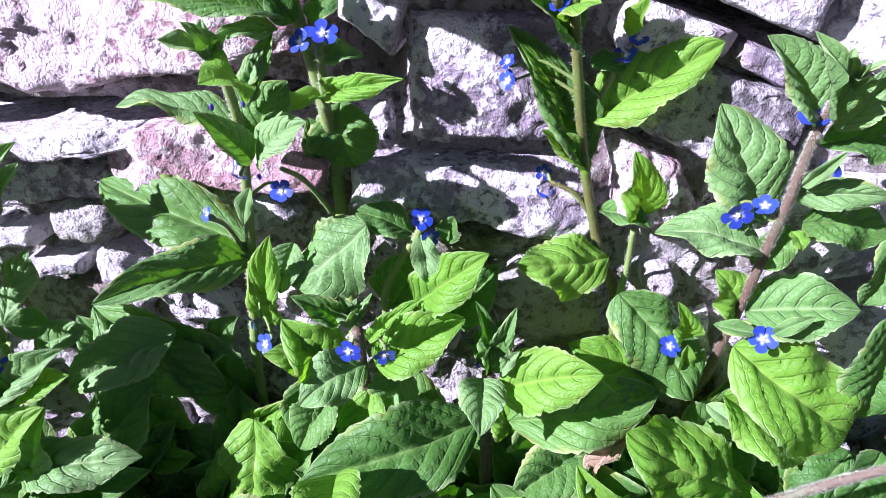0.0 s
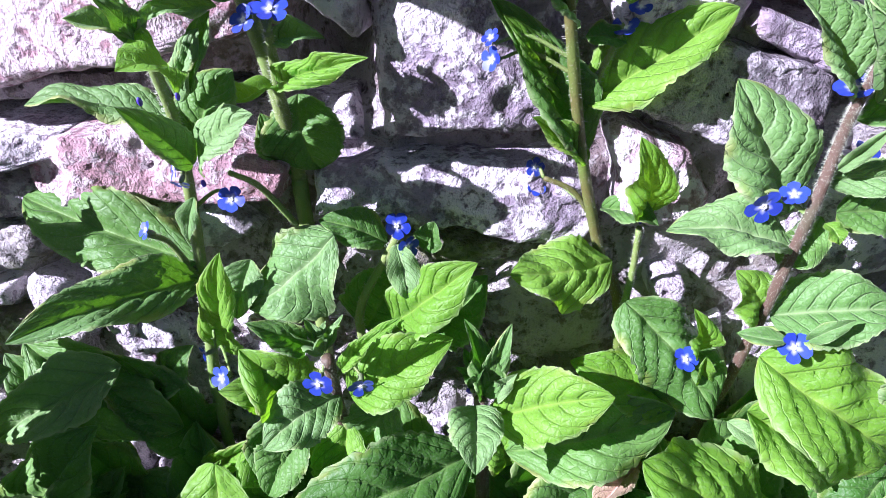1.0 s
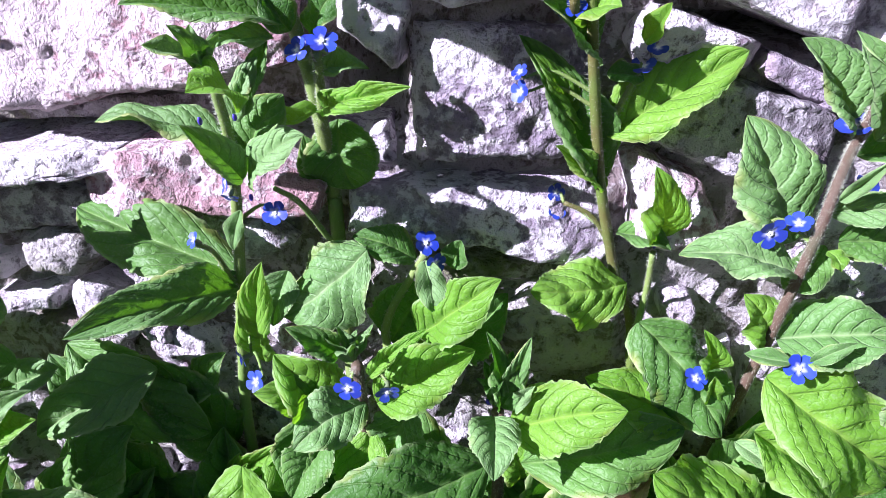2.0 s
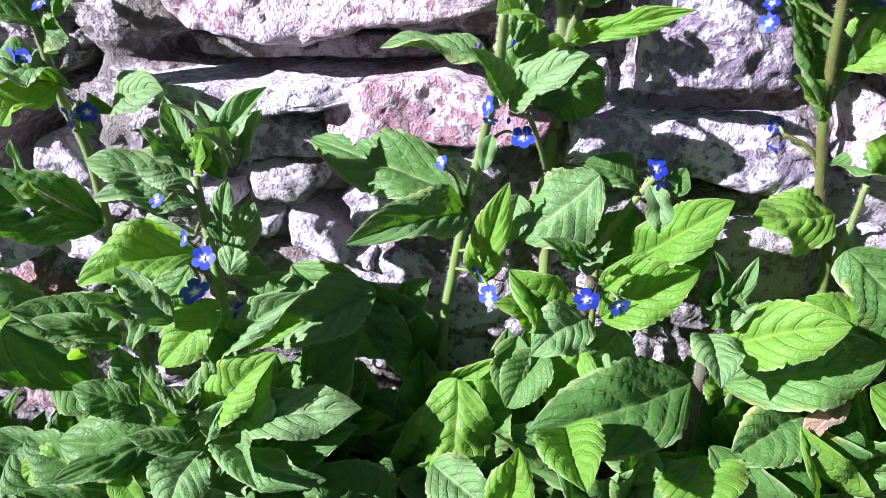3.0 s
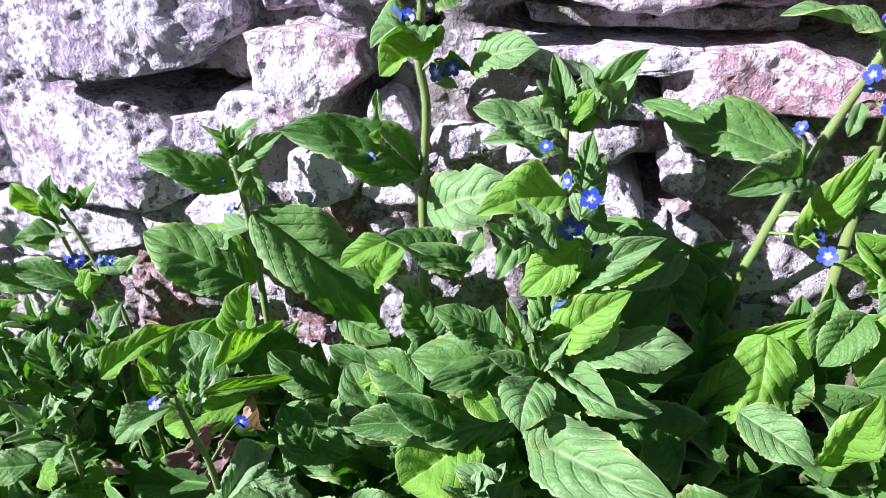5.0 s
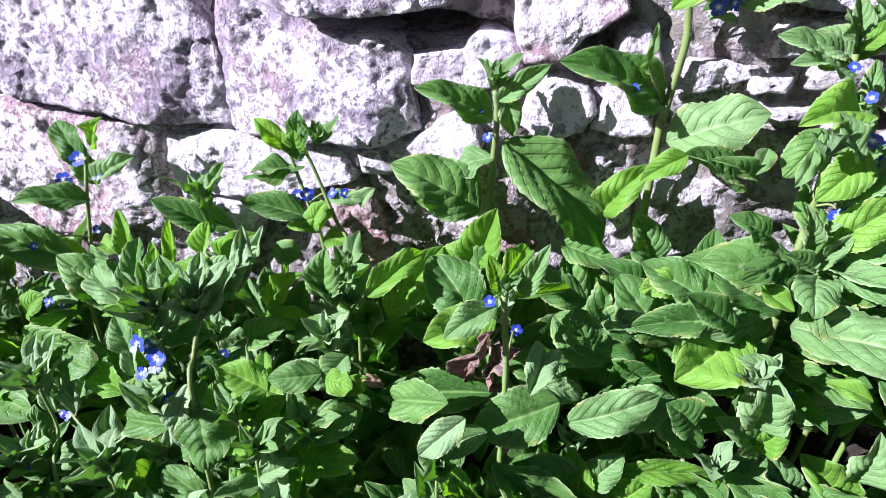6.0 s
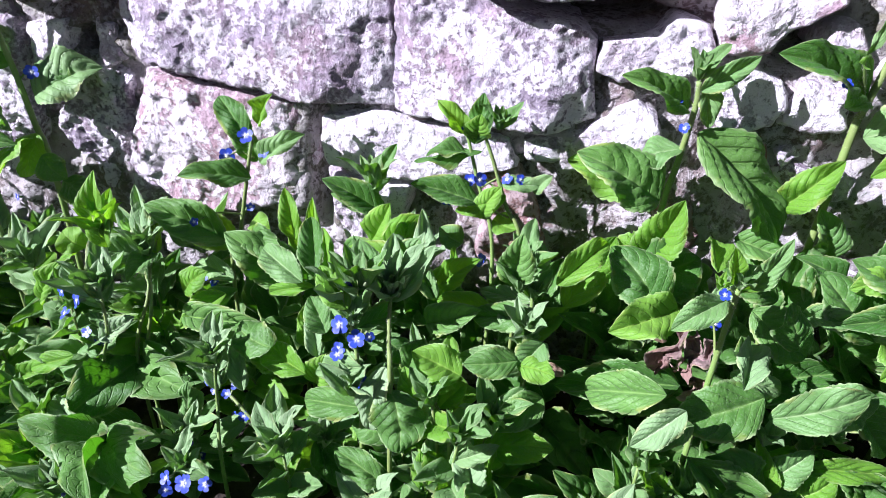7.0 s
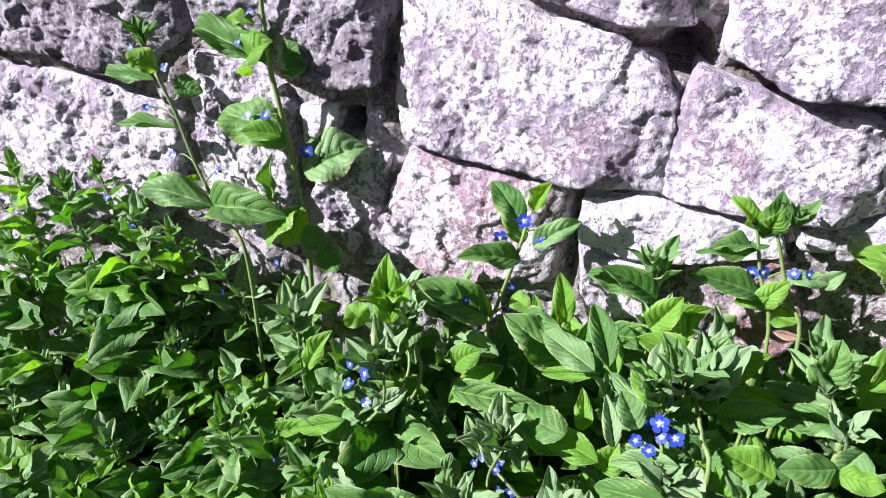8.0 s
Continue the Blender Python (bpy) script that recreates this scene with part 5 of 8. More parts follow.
leaf(thin_shoot, (-0.5097, -0.0500, 0.1995), (-0.4984, -0.0500, 0.2149), 0.0124, 0, "pale")
leaf(thin_shoot, (-0.6154, -0.0700, 0.1487), (-0.5790, -0.0773, 0.1822), 0.0220, 0, "lime")
leaf(thin_shoot, (-0.5715, -0.0900, 0.1295), (-0.5379, -0.0969, 0.1659), 0.0220, 0, "lime")
leaf(thin_shoot, (-0.6794, -0.0600, 0.1373), (-0.6638, -0.0800, 0.1095), 0.0200, 0, "lime")
leaf(thin_shoot, (-0.6480, -0.0700, 0.1359), (-0.5998, -0.0763, 0.1474), 0.0220)
tuft(thin_shoot, (-0.5060, -0.0900, 0.1589), 0.0329, 11, (0, -0.1, 1), "pale", 4, 30)

withered_shoot = plant_at(-0.41, -0.15, "alkanet shoot with brown withered leaves and small flowers")
stem(withered_shoot, ((-0.3850, -0.1520, -0.0023), (-0.3870, -0.1500, 0.1396), (-0.3898, -0.1560, 0.1873), (-0.3910, -0.1600, 0.2115)), .0020, .0013, 100)
tuft(withered_shoot, (-0.3910, -0.1600, 0.2115), 0.0193, 7, (0, -0.1, 1), "pale", 4, 81)
flower(withered_shoot, (-0.3983, -0.1650, 0.2101), 0.0070, root=(-0.3907, -0.1590, 0.2054))
flower(withered_shoot, (-0.3854, -0.1220, 0.1630), 0.0082, root=(-0.3881, -0.1522, 0.1575))
leaf(withered_shoot, (-0.399, -0.128, 0.164), (-0.413, -0.132, 0.124), 0.016, 20, "wither", 7)
leaf(withered_shoot, (-0.394, -0.126, 0.158), (-0.404, -0.128, 0.128), 0.014, -30, "wither", 1)
leaf(withered_shoot, (-0.381, -0.130, 0.155), (-0.401, -0.134, 0.130), 0.015, 10, "wither", 4)
leaf(withered_shoot, (-0.398, -0.137, 0.136), (-0.386, -0.140, 0.110), 0.016, -20, "wither", 2)
leaf(withered_shoot, (-0.391, -0.138, 0.116), (-0.383, -0.142, 0.076), 0.012, 30, "wither", 5)
leaf(withered_shoot, (-0.3948, -0.1600, 0.2042), (-0.4209, -0.1720, 0.1866), 0.0167, 0, "pale")
leaf(withered_shoot, (-0.3819, -0.1520, 0.2083), (-0.3707, -0.1520, 0.2414), 0.0125, 0, "pale")
leaf(withered_shoot, (-0.3939, -0.1600, 0.2145), (-0.4002, -0.1650, 0.2382), 0.0099, 0, "lime")
leaf(withered_shoot, (-0.1588, -0.1300, 0.1560), (-0.1472, -0.1400, 0.1796), 0.0055, 0, "dry")
leaf(withered_shoot, (-0.5248, -0.0300, 0.1443), (-0.5005, -0.0340, 0.1471), 0.0074, 20, "dry", 4)
leaf(withered_shoot, (-0.3965, -0.1300, 0.1165), (-0.4739, -0.1240, 0.0918), 0.0298, 0, "green", 3)
leaf(withered_shoot, (-0.3542, -0.1500, 0.1362), (-0.4038, -0.1650, 0.1170), 0.0355, 0, "green", 0)
leaf(withered_shoot, (-0.3164, -0.1500, 0.1274), (-0.2871, -0.1310, 0.1375), 0.0273, 0, "pale", 5)
leaf(withered_shoot, (-0.2533, -0.1000, 0.1737), (-0.2887, -0.1300, 0.1491), 0.0434, 0, "lime", 7)
leaf(withered_shoot, (-0.2281, -0.1050, 0.1819), (-0.1596, -0.1490, 0.2004), 0.0356, 0, "pale", 2)
leaf(withered_shoot, (-0.2818, -0.1100, 0.1971), (-0.3168, -0.1000, 0.2100), 0.0249)
leaf(withered_shoot, (-0.2762, -0.1200, 0.1874), (-0.3202, -0.1220, 0.1762), 0.0188)
leaf(withered_shoot, (-0.3440, -0.0900, 0.1681), (-0.3840, -0.0900, 0.1881), 0.0236)
leaf(withered_shoot, (-0.3372, -0.1300, 0.1594), (-0.3519, -0.1300, 0.1912), 0.0216)
leaf(withered_shoot, (-0.2336, -0.1300, 0.1581), (-0.2592, -0.1300, 0.1721), 0.0160, 0, "pale")
leaf(withered_shoot, (-0.2417, -0.1400, 0.1315), (-0.2411, -0.1400, 0.1705), 0.0275, 0, "pale")
leaf(withered_shoot, (-0.1952, -0.1500, 0.1705), (-0.2160, -0.1400, 0.1715), 0.0107, 0, "lime")
leaf(withered_shoot, (-0.1720, -0.1400, 0.1541), (-0.1902, -0.1400, 0.1770), 0.0243)
leaf(withered_shoot, (-0.1418, -0.1600, 0.2188), (-0.1623, -0.1700, 0.1961), 0.0286)
leaf(withered_shoot, (-0.2804, -0.1600, 0.1424), (-0.2978, -0.1600, 0.1564), 0.0246)
flower(withered_shoot, (-0.2221, -0.1200, 0.1422), 0.0065)

tall_left = plant_at(-0.93, -0.033, "tall alkanet with rounded leaves and small blue flowers by the wall")
leaf(tall_left, (-0.9410, -0.0400, 0.1780), (-0.9510, -0.0780, 0.1560), 0.0440, 38, "lime", 0)
stem(tall_left, ((-0.9330, -0.0360, -0.0762), (-0.9350, -0.0340, 0.1413), (-0.9390, -0.0360, 0.1887), (-0.9427, -0.0380, 0.2326), (-0.9501, -0.0380, 0.2725), (-0.9574, -0.0360, 0.3050), (-0.9604, -0.0350, 0.3454), (-0.9612, -0.0340, 0.3752)), .0028, .0018, 200)
leaf(tall_left, (-0.9614, -0.0360, 0.3083), (-1.0344, -0.0300, 0.3326), 0.0286)
leaf(tall_left, (-0.9712, -0.0400, 0.3062), (-0.9434, -0.0500, 0.3301), 0.0413, 0, "lime")
leaf(tall_left, (-0.9497, -0.0300, 0.2989), (-0.9320, -0.0300, 0.3257), 0.0419, 0, "green", 5)
leaf(tall_left, (-0.9454, -0.0400, 0.2392), (-1.0191, -0.0320, 0.2557), 0.0451, 0, "green", 2)
leaf(tall_left, (-0.9464, -0.0460, 0.2491), (-0.9810, -0.0560, 0.2513), 0.0214, 0, "lime")
leaf(tall_left, (-0.9328, -0.0350, 0.2144), (-0.8813, -0.0120, 0.2397), 0.0515, 0, "pale", 1)
leaf(tall_left, (-0.9295, -0.0340, 0.2118), (-0.9039, -0.0200, 0.2431), 0.0376)
leaf(tall_left, (-0.9360, -0.0400, 0.1829), (-0.9487, -0.0560, 0.1468), 0.0363, 0, "lime", 5)
leaf(tall_left, (-0.9612, -0.0400, 0.1818), (-0.9579, -0.0460, 0.2319), 0.0141, 0, "pale")
leaf(tall_left, (-0.9659, -0.0400, 0.3390), (-0.9928, -0.0400, 0.3413), 0.0131, 0, "lime")
flower(tall_left, (-0.9271, -0.0370, 0.2357), 0.0125, root=(-0.9422, -0.0377, 0.2271))
flower(tall_left, (-0.9591, -0.0470, 0.2663), 0.0107, root=(-0.9483, -0.0380, 0.2625))
flower(tall_left, (-0.9790, -0.0450, 0.2632), 0.0079, root=(-0.9473, -0.0380, 0.2576))
flower(tall_left, (-0.9665, -0.0420, 0.3236), 0.0103, root=(-0.9585, -0.0356, 0.3202))
flower(tall_left, (-0.9812, -0.0420, 0.3246), 0.0094, root=(-0.9585, -0.0356, 0.3202))
flower(tall_left, (-0.9712, -0.0400, 0.3478), 0.0110, root=(-0.9600, -0.0351, 0.3404))
leaf(tall_left, (-0.9225, -0.0400, 0.1408), (-0.8941, -0.0500, 0.1277), 0.0276)
leaf(tall_left, (-0.9266, -0.0500, 0.1683), (-0.9075, -0.0500, 0.1488), 0.0249)

slanting_left = plant_at(-0.96, -0.05, "slanting alkanet stem with sparse leaves and small flowers")
stem(slanting_left, ((-0.9846, -0.0620, -0.0832), (-0.9866, -0.0600, 0.1187), (-1.0129, -0.0510, 0.1582), (-1.0419, -0.0450, 0.2034), (-1.0616, -0.0400, 0.2540), (-1.0763, -0.0400, 0.2886)), .0020, .0013, 120)
leaf(slanting_left, (-1.0752, -0.0400, 0.2907), (-1.0961, -0.0500, 0.3063), 0.0229, 0, "lime")
leaf(slanting_left, (-1.0796, -0.0400, 0.2821), (-1.1480, -0.0300, 0.2790), 0.0184)
leaf(slanting_left, (-1.0632, -0.0400, 0.2398), (-1.1403, -0.0400, 0.2340), 0.0145, 20)
leaf(slanting_left, (-1.0607, -0.0350, 0.2790), (-1.0349, -0.0300, 0.2731), 0.0231)
tuft(slanting_left, (-1.0838, -0.0400, 0.3102), 0.0311, 9, (0, -0.1, 1), "green", 3, 49)
flower(slanting_left, (-1.0644, -0.0400, 0.2948), 0.0091, root=(-1.0763, -0.0400, 0.2886))
flower(slanting_left, (-1.0984, -0.0400, 0.3093), 0.0071, root=(-1.0838, -0.0400, 0.3102))
flower(slanting_left, (-1.0915, -0.0420, 0.2561), 0.0074, root=(-1.0592, -0.0406, 0.2477))
flower(slanting_left, (-1.0690, -0.0450, 0.2134), 0.0086, root=(-1.0443, -0.0444, 0.2097))
flower(slanting_left, (-1.0194, -0.0450, 0.2052), 0.0095, root=(-1.0346, -0.0465, 0.1921))
leaf(slanting_left, (-1.0298, -0.0500, 0.1695), (-0.9359, -0.0620, 0.1799), 0.0403, 0, "green", 4)
leaf(slanting_left, (-1.0230, -0.0550, 0.1723), (-1.1014, -0.0600, 0.1794), 0.0316, 0, "pale")
leaf(slanting_left, (-1.0440, -0.0500, 0.1876), (-1.0511, -0.0550, 0.1969), 0.0167, 0, "lime")
leaf(slanting_left, (-1.0801, -0.0500, 0.1874), (-1.0935, -0.0550, 0.1918), 0.0154, 0, "lime")
flower(slanting_left, (-0.9776, -0.0640, 0.1887), 0.0072, root=(-1.0165, -0.0502, 0.1638))

spike_left = plant_at(-0.70, -0.06, "upright alkanet spike with narrow leaves and blue flowers")
stem(spike_left, ((-0.7421, -0.0740, -0.0504), (-0.7441, -0.0720, 0.1063), (-0.7390, -0.0620, 0.1359), (-0.7259, -0.0640, 0.1896), (-0.7204, -0.0610, 0.2190)), .0018, .0012, 100)
leaf(spike_left, (-0.7250, -0.0610, 0.2100), (-0.7561, -0.0435, 0.2383), 0.0230)
leaf(spike_left, (-0.7190, -0.0500, 0.2223), (-0.7073, -0.0520, 0.2483), 0.0154, 0, "lime")
leaf(spike_left, (-0.7140, -0.0660, 0.1990), (-0.6804, -0.0572, 0.2227), 0.0190, 0, "pale")
leaf(spike_left, (-0.7225, -0.0662, 0.1850), (-0.7671, -0.0922, 0.1919), 0.0230, 10)
leaf(spike_left, (-0.7252, -0.0500, 0.1920), (-0.7446, -0.0500, 0.2284), 0.0190)
flower(spike_left, (-0.7228, -0.0670, 0.2195), 0.0124)
flower(spike_left, (-0.7403, -0.0670, 0.2009), 0.0125, root=(-0.7245, -0.0550, 0.1970))
flower(spike_left, (-0.7094, -0.0670, 0.2082), 0.0098, root=(-0.7232, -0.0540, 0.2043))
leaf(spike_left, (-0.7436, -0.0760, 0.1310), (-0.8010, -0.0920, 0.1617), 0.0314)
flower(spike_left, (-0.7540, -0.1000, 0.1084), 0.0111, root=(-0.7441, -0.0720, 0.1000))
flower(spike_left, (-0.7571, -0.0950, 0.1558), 0.0072, root=(-0.7357, -0.0605, 0.1493))
flower(spike_left, (-0.7291, -0.0600, 0.1566), 0.0075, root=(-0.7357, -0.0605, 0.1493))
flower(spike_left, (-0.7281, -0.0600, 0.1345), 0.0076, root=(-0.7403, -0.0645, 0.1285))
leaf(spike_left, (-0.6727, -0.1000, 0.1224), (-0.7219, -0.1120, 0.1620), 0.0364, 0, "green", 1)
leaf(spike_left, (-0.6780, -0.0900, 0.1516), (-0.6886, -0.0800, 0.1884), 0.0169, 0, "lime")
leaf(spike_left, (-0.6653, -0.1000, 0.1257), (-0.6619, -0.1000, 0.1633), 0.0190)
leaf(spike_left, (-0.7281, -0.0600, 0.1458), (-0.7089, -0.0700, 0.1428), 0.0178, 0, "lime")
tuft(spike_left, (-0.8065, -0.1300, 0.1502), 0.0450, 12, (0, -0.1, 1), "lime", 5, 88)
leaf(spike_left, (-0.8075, -0.1300, 0.1436), (-0.8128, -0.1220, 0.2003), 0.0235, 0, "lime")
leaf(spike_left, (-0.8269, -0.1300, 0.1396), (-0.8436, -0.1300, 0.1513), 0.0230, 0, "lime")
leaf(spike_left, (-0.7545, -0.1300, 0.0936), (-0.6817, -0.1400, 0.1087), 0.0221)
leaf(spike_left, (-0.7584, -0.1200, 0.1075), (-0.7365, -0.1200, 0.1305), 0.0234, 0, "lime")
flower(spike_left, (-0.8286, -0.1620, 0.1015), 0.0105)
flower(spike_left, (-0.8142, -0.1620, 0.1159), 0.0120)
flower(spike_left, (-0.8140, -0.1620, 0.0874), 0.0088)
flower(spike_left, (-0.8274, -0.1600, 0.1197), 0.0078)
flower(spike_left, (-1.2931, -0.0400, 0.1749), 0.0074)
flower(spike_left, (-1.1462, -0.0600, 0.1620), 0.0079)
flower(spike_left, (-1.1100, -0.0700, 0.1432), 0.0078)
flower(spike_left, (-0.9542, -0.0600, 0.1289), 0.0075)

spike_centre = plant_at(-0.56, -0.055, "short alkanet spike with twin leaves and blue flowers by the wall")
stem(spike_centre, ((-0.5310, -0.0620, -0.0220), (-0.5330, -0.0600, 0.1456), (-0.5512, -0.0520, 0.2055), (-0.5640, -0.0500, 0.2472)), .0016, .0011, 100)
leaf(spike_centre, (-0.5554, -0.0500, 0.2303), (-0.5515, -0.0500, 0.2672), 0.0183)
leaf(spike_centre, (-0.5624, -0.0500, 0.2378), (-0.5819, -0.0550, 0.2598), 0.0150, 0, "lime")
leaf(spike_centre, (-0.5584, -0.0500, 0.2215), (-0.5879, -0.0600, 0.2199), 0.0150, 20)
flower(spike_centre, (-0.5642, -0.0510, 0.2432), 0.0103, root=(-0.5608, -0.0505, 0.2368))
flower(spike_centre, (-0.5491, -0.0520, 0.2046), 0.0114, root=(-0.5489, -0.0530, 0.1980))
flower(spike_centre, (-0.5720, -0.0550, 0.1977), 0.0074, root=(-0.5467, -0.0540, 0.1905))
flower(spike_centre, (-0.5296, -0.0520, 0.2080), 0.0088, root=(-0.5489, -0.0530, 0.1980))
flower(spike_centre, (-0.5727, -0.0580, 0.1866), 0.0067, root=(-0.5444, -0.0550, 0.1831))
leaf(spike_centre, (-0.5491, -0.0560, 0.1882), (-0.5977, -0.0619, 0.1984), 0.0220)
leaf(spike_centre, (-0.5465, -0.0560, 0.1776), (-0.5326, -0.0600, 0.2048), 0.0175, 0, "lime")
leaf(spike_centre, (-0.5366, -0.0500, 0.1739), (-0.5183, -0.0580, 0.1727), 0.0192, 0, "lime")
leaf(spike_centre, (-0.5337, -0.0500, 0.2037), (-0.5052, -0.0500, 0.2056), 0.0133, 0, "pale")
leaf(spike_centre, (-0.5568, -0.0600, 0.1546), (-0.5751, -0.0600, 0.1652), 0.0203, 0, "pale")
flower(spike_centre, (-0.5417, -0.0580, 0.1417), 0.0111, root=(-0.5330, -0.0600, 0.1331))
leaf(spike_centre, (-0.6180, -0.0900, 0.1623), (-0.6024, -0.1000, 0.1989), 0.0217, 0, "lime")
leaf(spike_centre, (-0.6166, -0.0700, 0.1752), (-0.6590, -0.0794, 0.2000), 0.0220)
tuft(spike_centre, (-0.6221, -0.0700, 0.1897), 0.0386, 11, (0, -0.1, 1), "pale", 4, 6)
leaf(spike_centre, (-0.5827, -0.1300, 0.1568), (-0.5722, -0.1300, 0.1939), 0.0299, 0, "pale", 5)
leaf(spike_centre, (-0.5919, -0.1400, 0.1569), (-0.6129, -0.1400, 0.1940), 0.0185, 0, "pale")
leaf(spike_centre, (-0.5115, -0.1200, 0.1653), (-0.5088, -0.1200, 0.2023), 0.0251)
leaf(spike_centre, (-0.5178, -0.1300, 0.1474), (-0.4861, -0.1400, 0.1516), 0.0204, 0, "pale")
tuft(spike_centre, (-0.5065, -0.1200, 0.1594), 0.0307, 11, (0, -0.1, 1), "pale", 3, 26)
flower(spike_centre, (-0.6059, -0.1840, 0.1575), 0.0123)
flower(spike_centre, (-0.5955, -0.1840, 0.1493), 0.0117)
flower(spike_centre, (-0.5938, -0.1840, 0.1151), 0.0121)
flower(spike_centre, (-0.6083, -0.1840, 0.1341), 0.0092)
leaf(spike_centre, (-0.6168, -0.1800, 0.1455), (-0.6310, -0.1700, 0.1639), 0.0185, 0, "pale")
leaf(spike_centre, (-0.5651, -0.1300, 0.1288), (-0.5276, -0.1400, 0.1551), 0.0224)
leaf(spike_centre, (-0.6061, -0.1700, 0.1591), (-0.6278, -0.1600, 0.1808), 0.0186, 0, "lime")
leaf(spike_centre, (-0.6608, -0.1700, 0.1158), (-0.6966, -0.1500, 0.1122), 0.0289)
tuft(spike_centre, (-0.5984, -0.1700, 0.1707), 0.0386, 12, (0, -0.1, 1), "pale", 4, 57)
leaf(spike_centre, (-0.5325, -0.1700, 0.1241), (-0.5646, -0.1700, 0.1360), 0.0259, 0, "lime")
leaf(spike_centre, (-0.4858, -0.1500, 0.1461), (-0.4975, -0.1600, 0.1277), 0.0216, 0, "pale")
leaf(spike_centre, (-0.5000, -0.1600, 0.1364), (-0.5319, -0.1700, 0.1341), 0.0204)
leaf(spike_centre, (-0.4987, -0.1600, 0.1321), (-0.4761, -0.1700, 0.1375), 0.0176, 0, "lime")

bed_alkanet = plant_at(-0.74, -0.10, "leafy alkanet of the bed with a broad lime leaf")
leaf(bed_alkanet, (-0.8119, -0.0803, 0.1062), (-0.8391, -0.0512, 0.1364), 0.0186, 0, "pale")
leaf(bed_alkanet, (-0.8140, -0.0802, 0.1084), (-0.8562, -0.0548, 0.1167), 0.0153, 0, "lime")
leaf(bed_alkanet, (-0.8097, -0.0789, 0.1085), (-0.8195, -0.0512, 0.1206), 0.0146, 0, "lime")
leaf(bed_alkanet, (-0.8137, -0.0812, 0.1063), (-0.8629, -0.0817, 0.1153), 0.0212, 0, "pale")
leaf(bed_alkanet, (-0.8138, -0.0821, 0.1031), (-0.8230, -0.1252, 0.1156), 0.0249, 10, "pale")
leaf(bed_alkanet, (-0.8071, -0.0781, 0.1004), (-0.7964, -0.1028, 0.0860), 0.0166, 0, "pale")
stem(bed_alkanet, ((-0.8060, -0.1277, -0.0591), (-0.8080, -0.1257, 0.0391), (-0.7981, -0.1128, 0.0878), (-0.8138, -0.0819, 0.1040)), .0016, .0012, 60)
flower(bed_alkanet, (-0.7469, -0.0950, 0.1033), 0.0089)
leaf(bed_alkanet, (-0.7256, -0.1017, 0.1144), (-0.7711, -0.0820, 0.1082), 0.0193, 0, "pale")
leaf(bed_alkanet, (-0.7202, -0.1057, 0.1086), (-0.7581, -0.1214, 0.0800), 0.0202, 0, "pale")
leaf(bed_alkanet, (-0.7127, -0.0900, 0.1508), (-0.6698, -0.1154, 0.1468), 0.0220)
leaf(bed_alkanet, (-0.6460, -0.1299, 0.1420), (-0.6891, -0.1173, 0.1199), 0.0118, 0, "lime")
leaf(bed_alkanet, (-0.6350, -0.1284, 0.1422), (-0.6555, -0.0897, 0.1663), 0.0156, 0, "lime", 3)
leaf(bed_alkanet, (-0.5868, -0.1121, 0.1551), (-0.6276, -0.1134, 0.1675), 0.0238, 0, "lime")

blue_cluster = plant_at(-0.63, -0.14, "bed alkanet with a cluster of blue flowers")
stem(blue_cluster, ((-0.5947, -0.1770, -0.0306), (-0.5967, -0.1750, 0.0864), (-0.5980, -0.1748, 0.1189), (-0.6048, -0.1674, 0.1474)), .0016, .0012, 60)
leaf(blue_cluster, (-0.6054, -0.1686, 0.1472), (-0.6386, -0.1312, 0.1465), 0.0138, 0, "pale")
leaf(blue_cluster, (-0.6041, -0.1635, 0.1470), (-0.6095, -0.1265, 0.1512), 0.0155, 0, "pale")
leaf(blue_cluster, (-0.6010, -0.1680, 0.1442), (-0.5850, -0.1402, 0.1373), 0.0163)
tuft(blue_cluster, (-0.6043, -0.1687, 0.1462), 0.0246, 11, (0, -0.1, 1), "frost", 4, 60)
flower(blue_cluster, (-0.6129, -0.1695, 0.1437), 0.0092, root=(-0.6031, -0.1693, 0.1403))
flower(blue_cluster, (-0.6015, -0.1722, 0.1371), 0.0099)
flower(blue_cluster, (-0.6156, -0.1640, 0.1214), 0.0096, root=(-0.5979, -0.1748, 0.1148))
flower(blue_cluster, (-0.5972, -0.1810, 0.1117), 0.0121, root=(-0.5975, -0.1749, 0.1067))
leaf(blue_cluster, (-0.5952, -0.1708, 0.1209), (-0.6359, -0.1587, 0.0945), 0.0171, 0, "pale")
leaf(blue_cluster, (-0.7039, -0.1234, 0.0819), (-0.6601, -0.1460, 0.0905), 0.0220)
leaf(blue_cluster, (-0.5799, -0.1640, 0.1181), (-0.5978, -0.1690, 0.0717), 0.0220, 0, "pale")
leaf(blue_cluster, (-0.5671, -0.1799, 0.0883), (-0.6043, -0.1719, 0.0614), 0.0271)
leaf(blue_cluster, (-0.5864, -0.1564, 0.1302), (-0.5712, -0.1571, 0.1156), 0.0187)
leaf(blue_cluster, (-0.6376, -0.1634, 0.0280), (-0.6040, -0.1716, 0.0046), 0.0260)

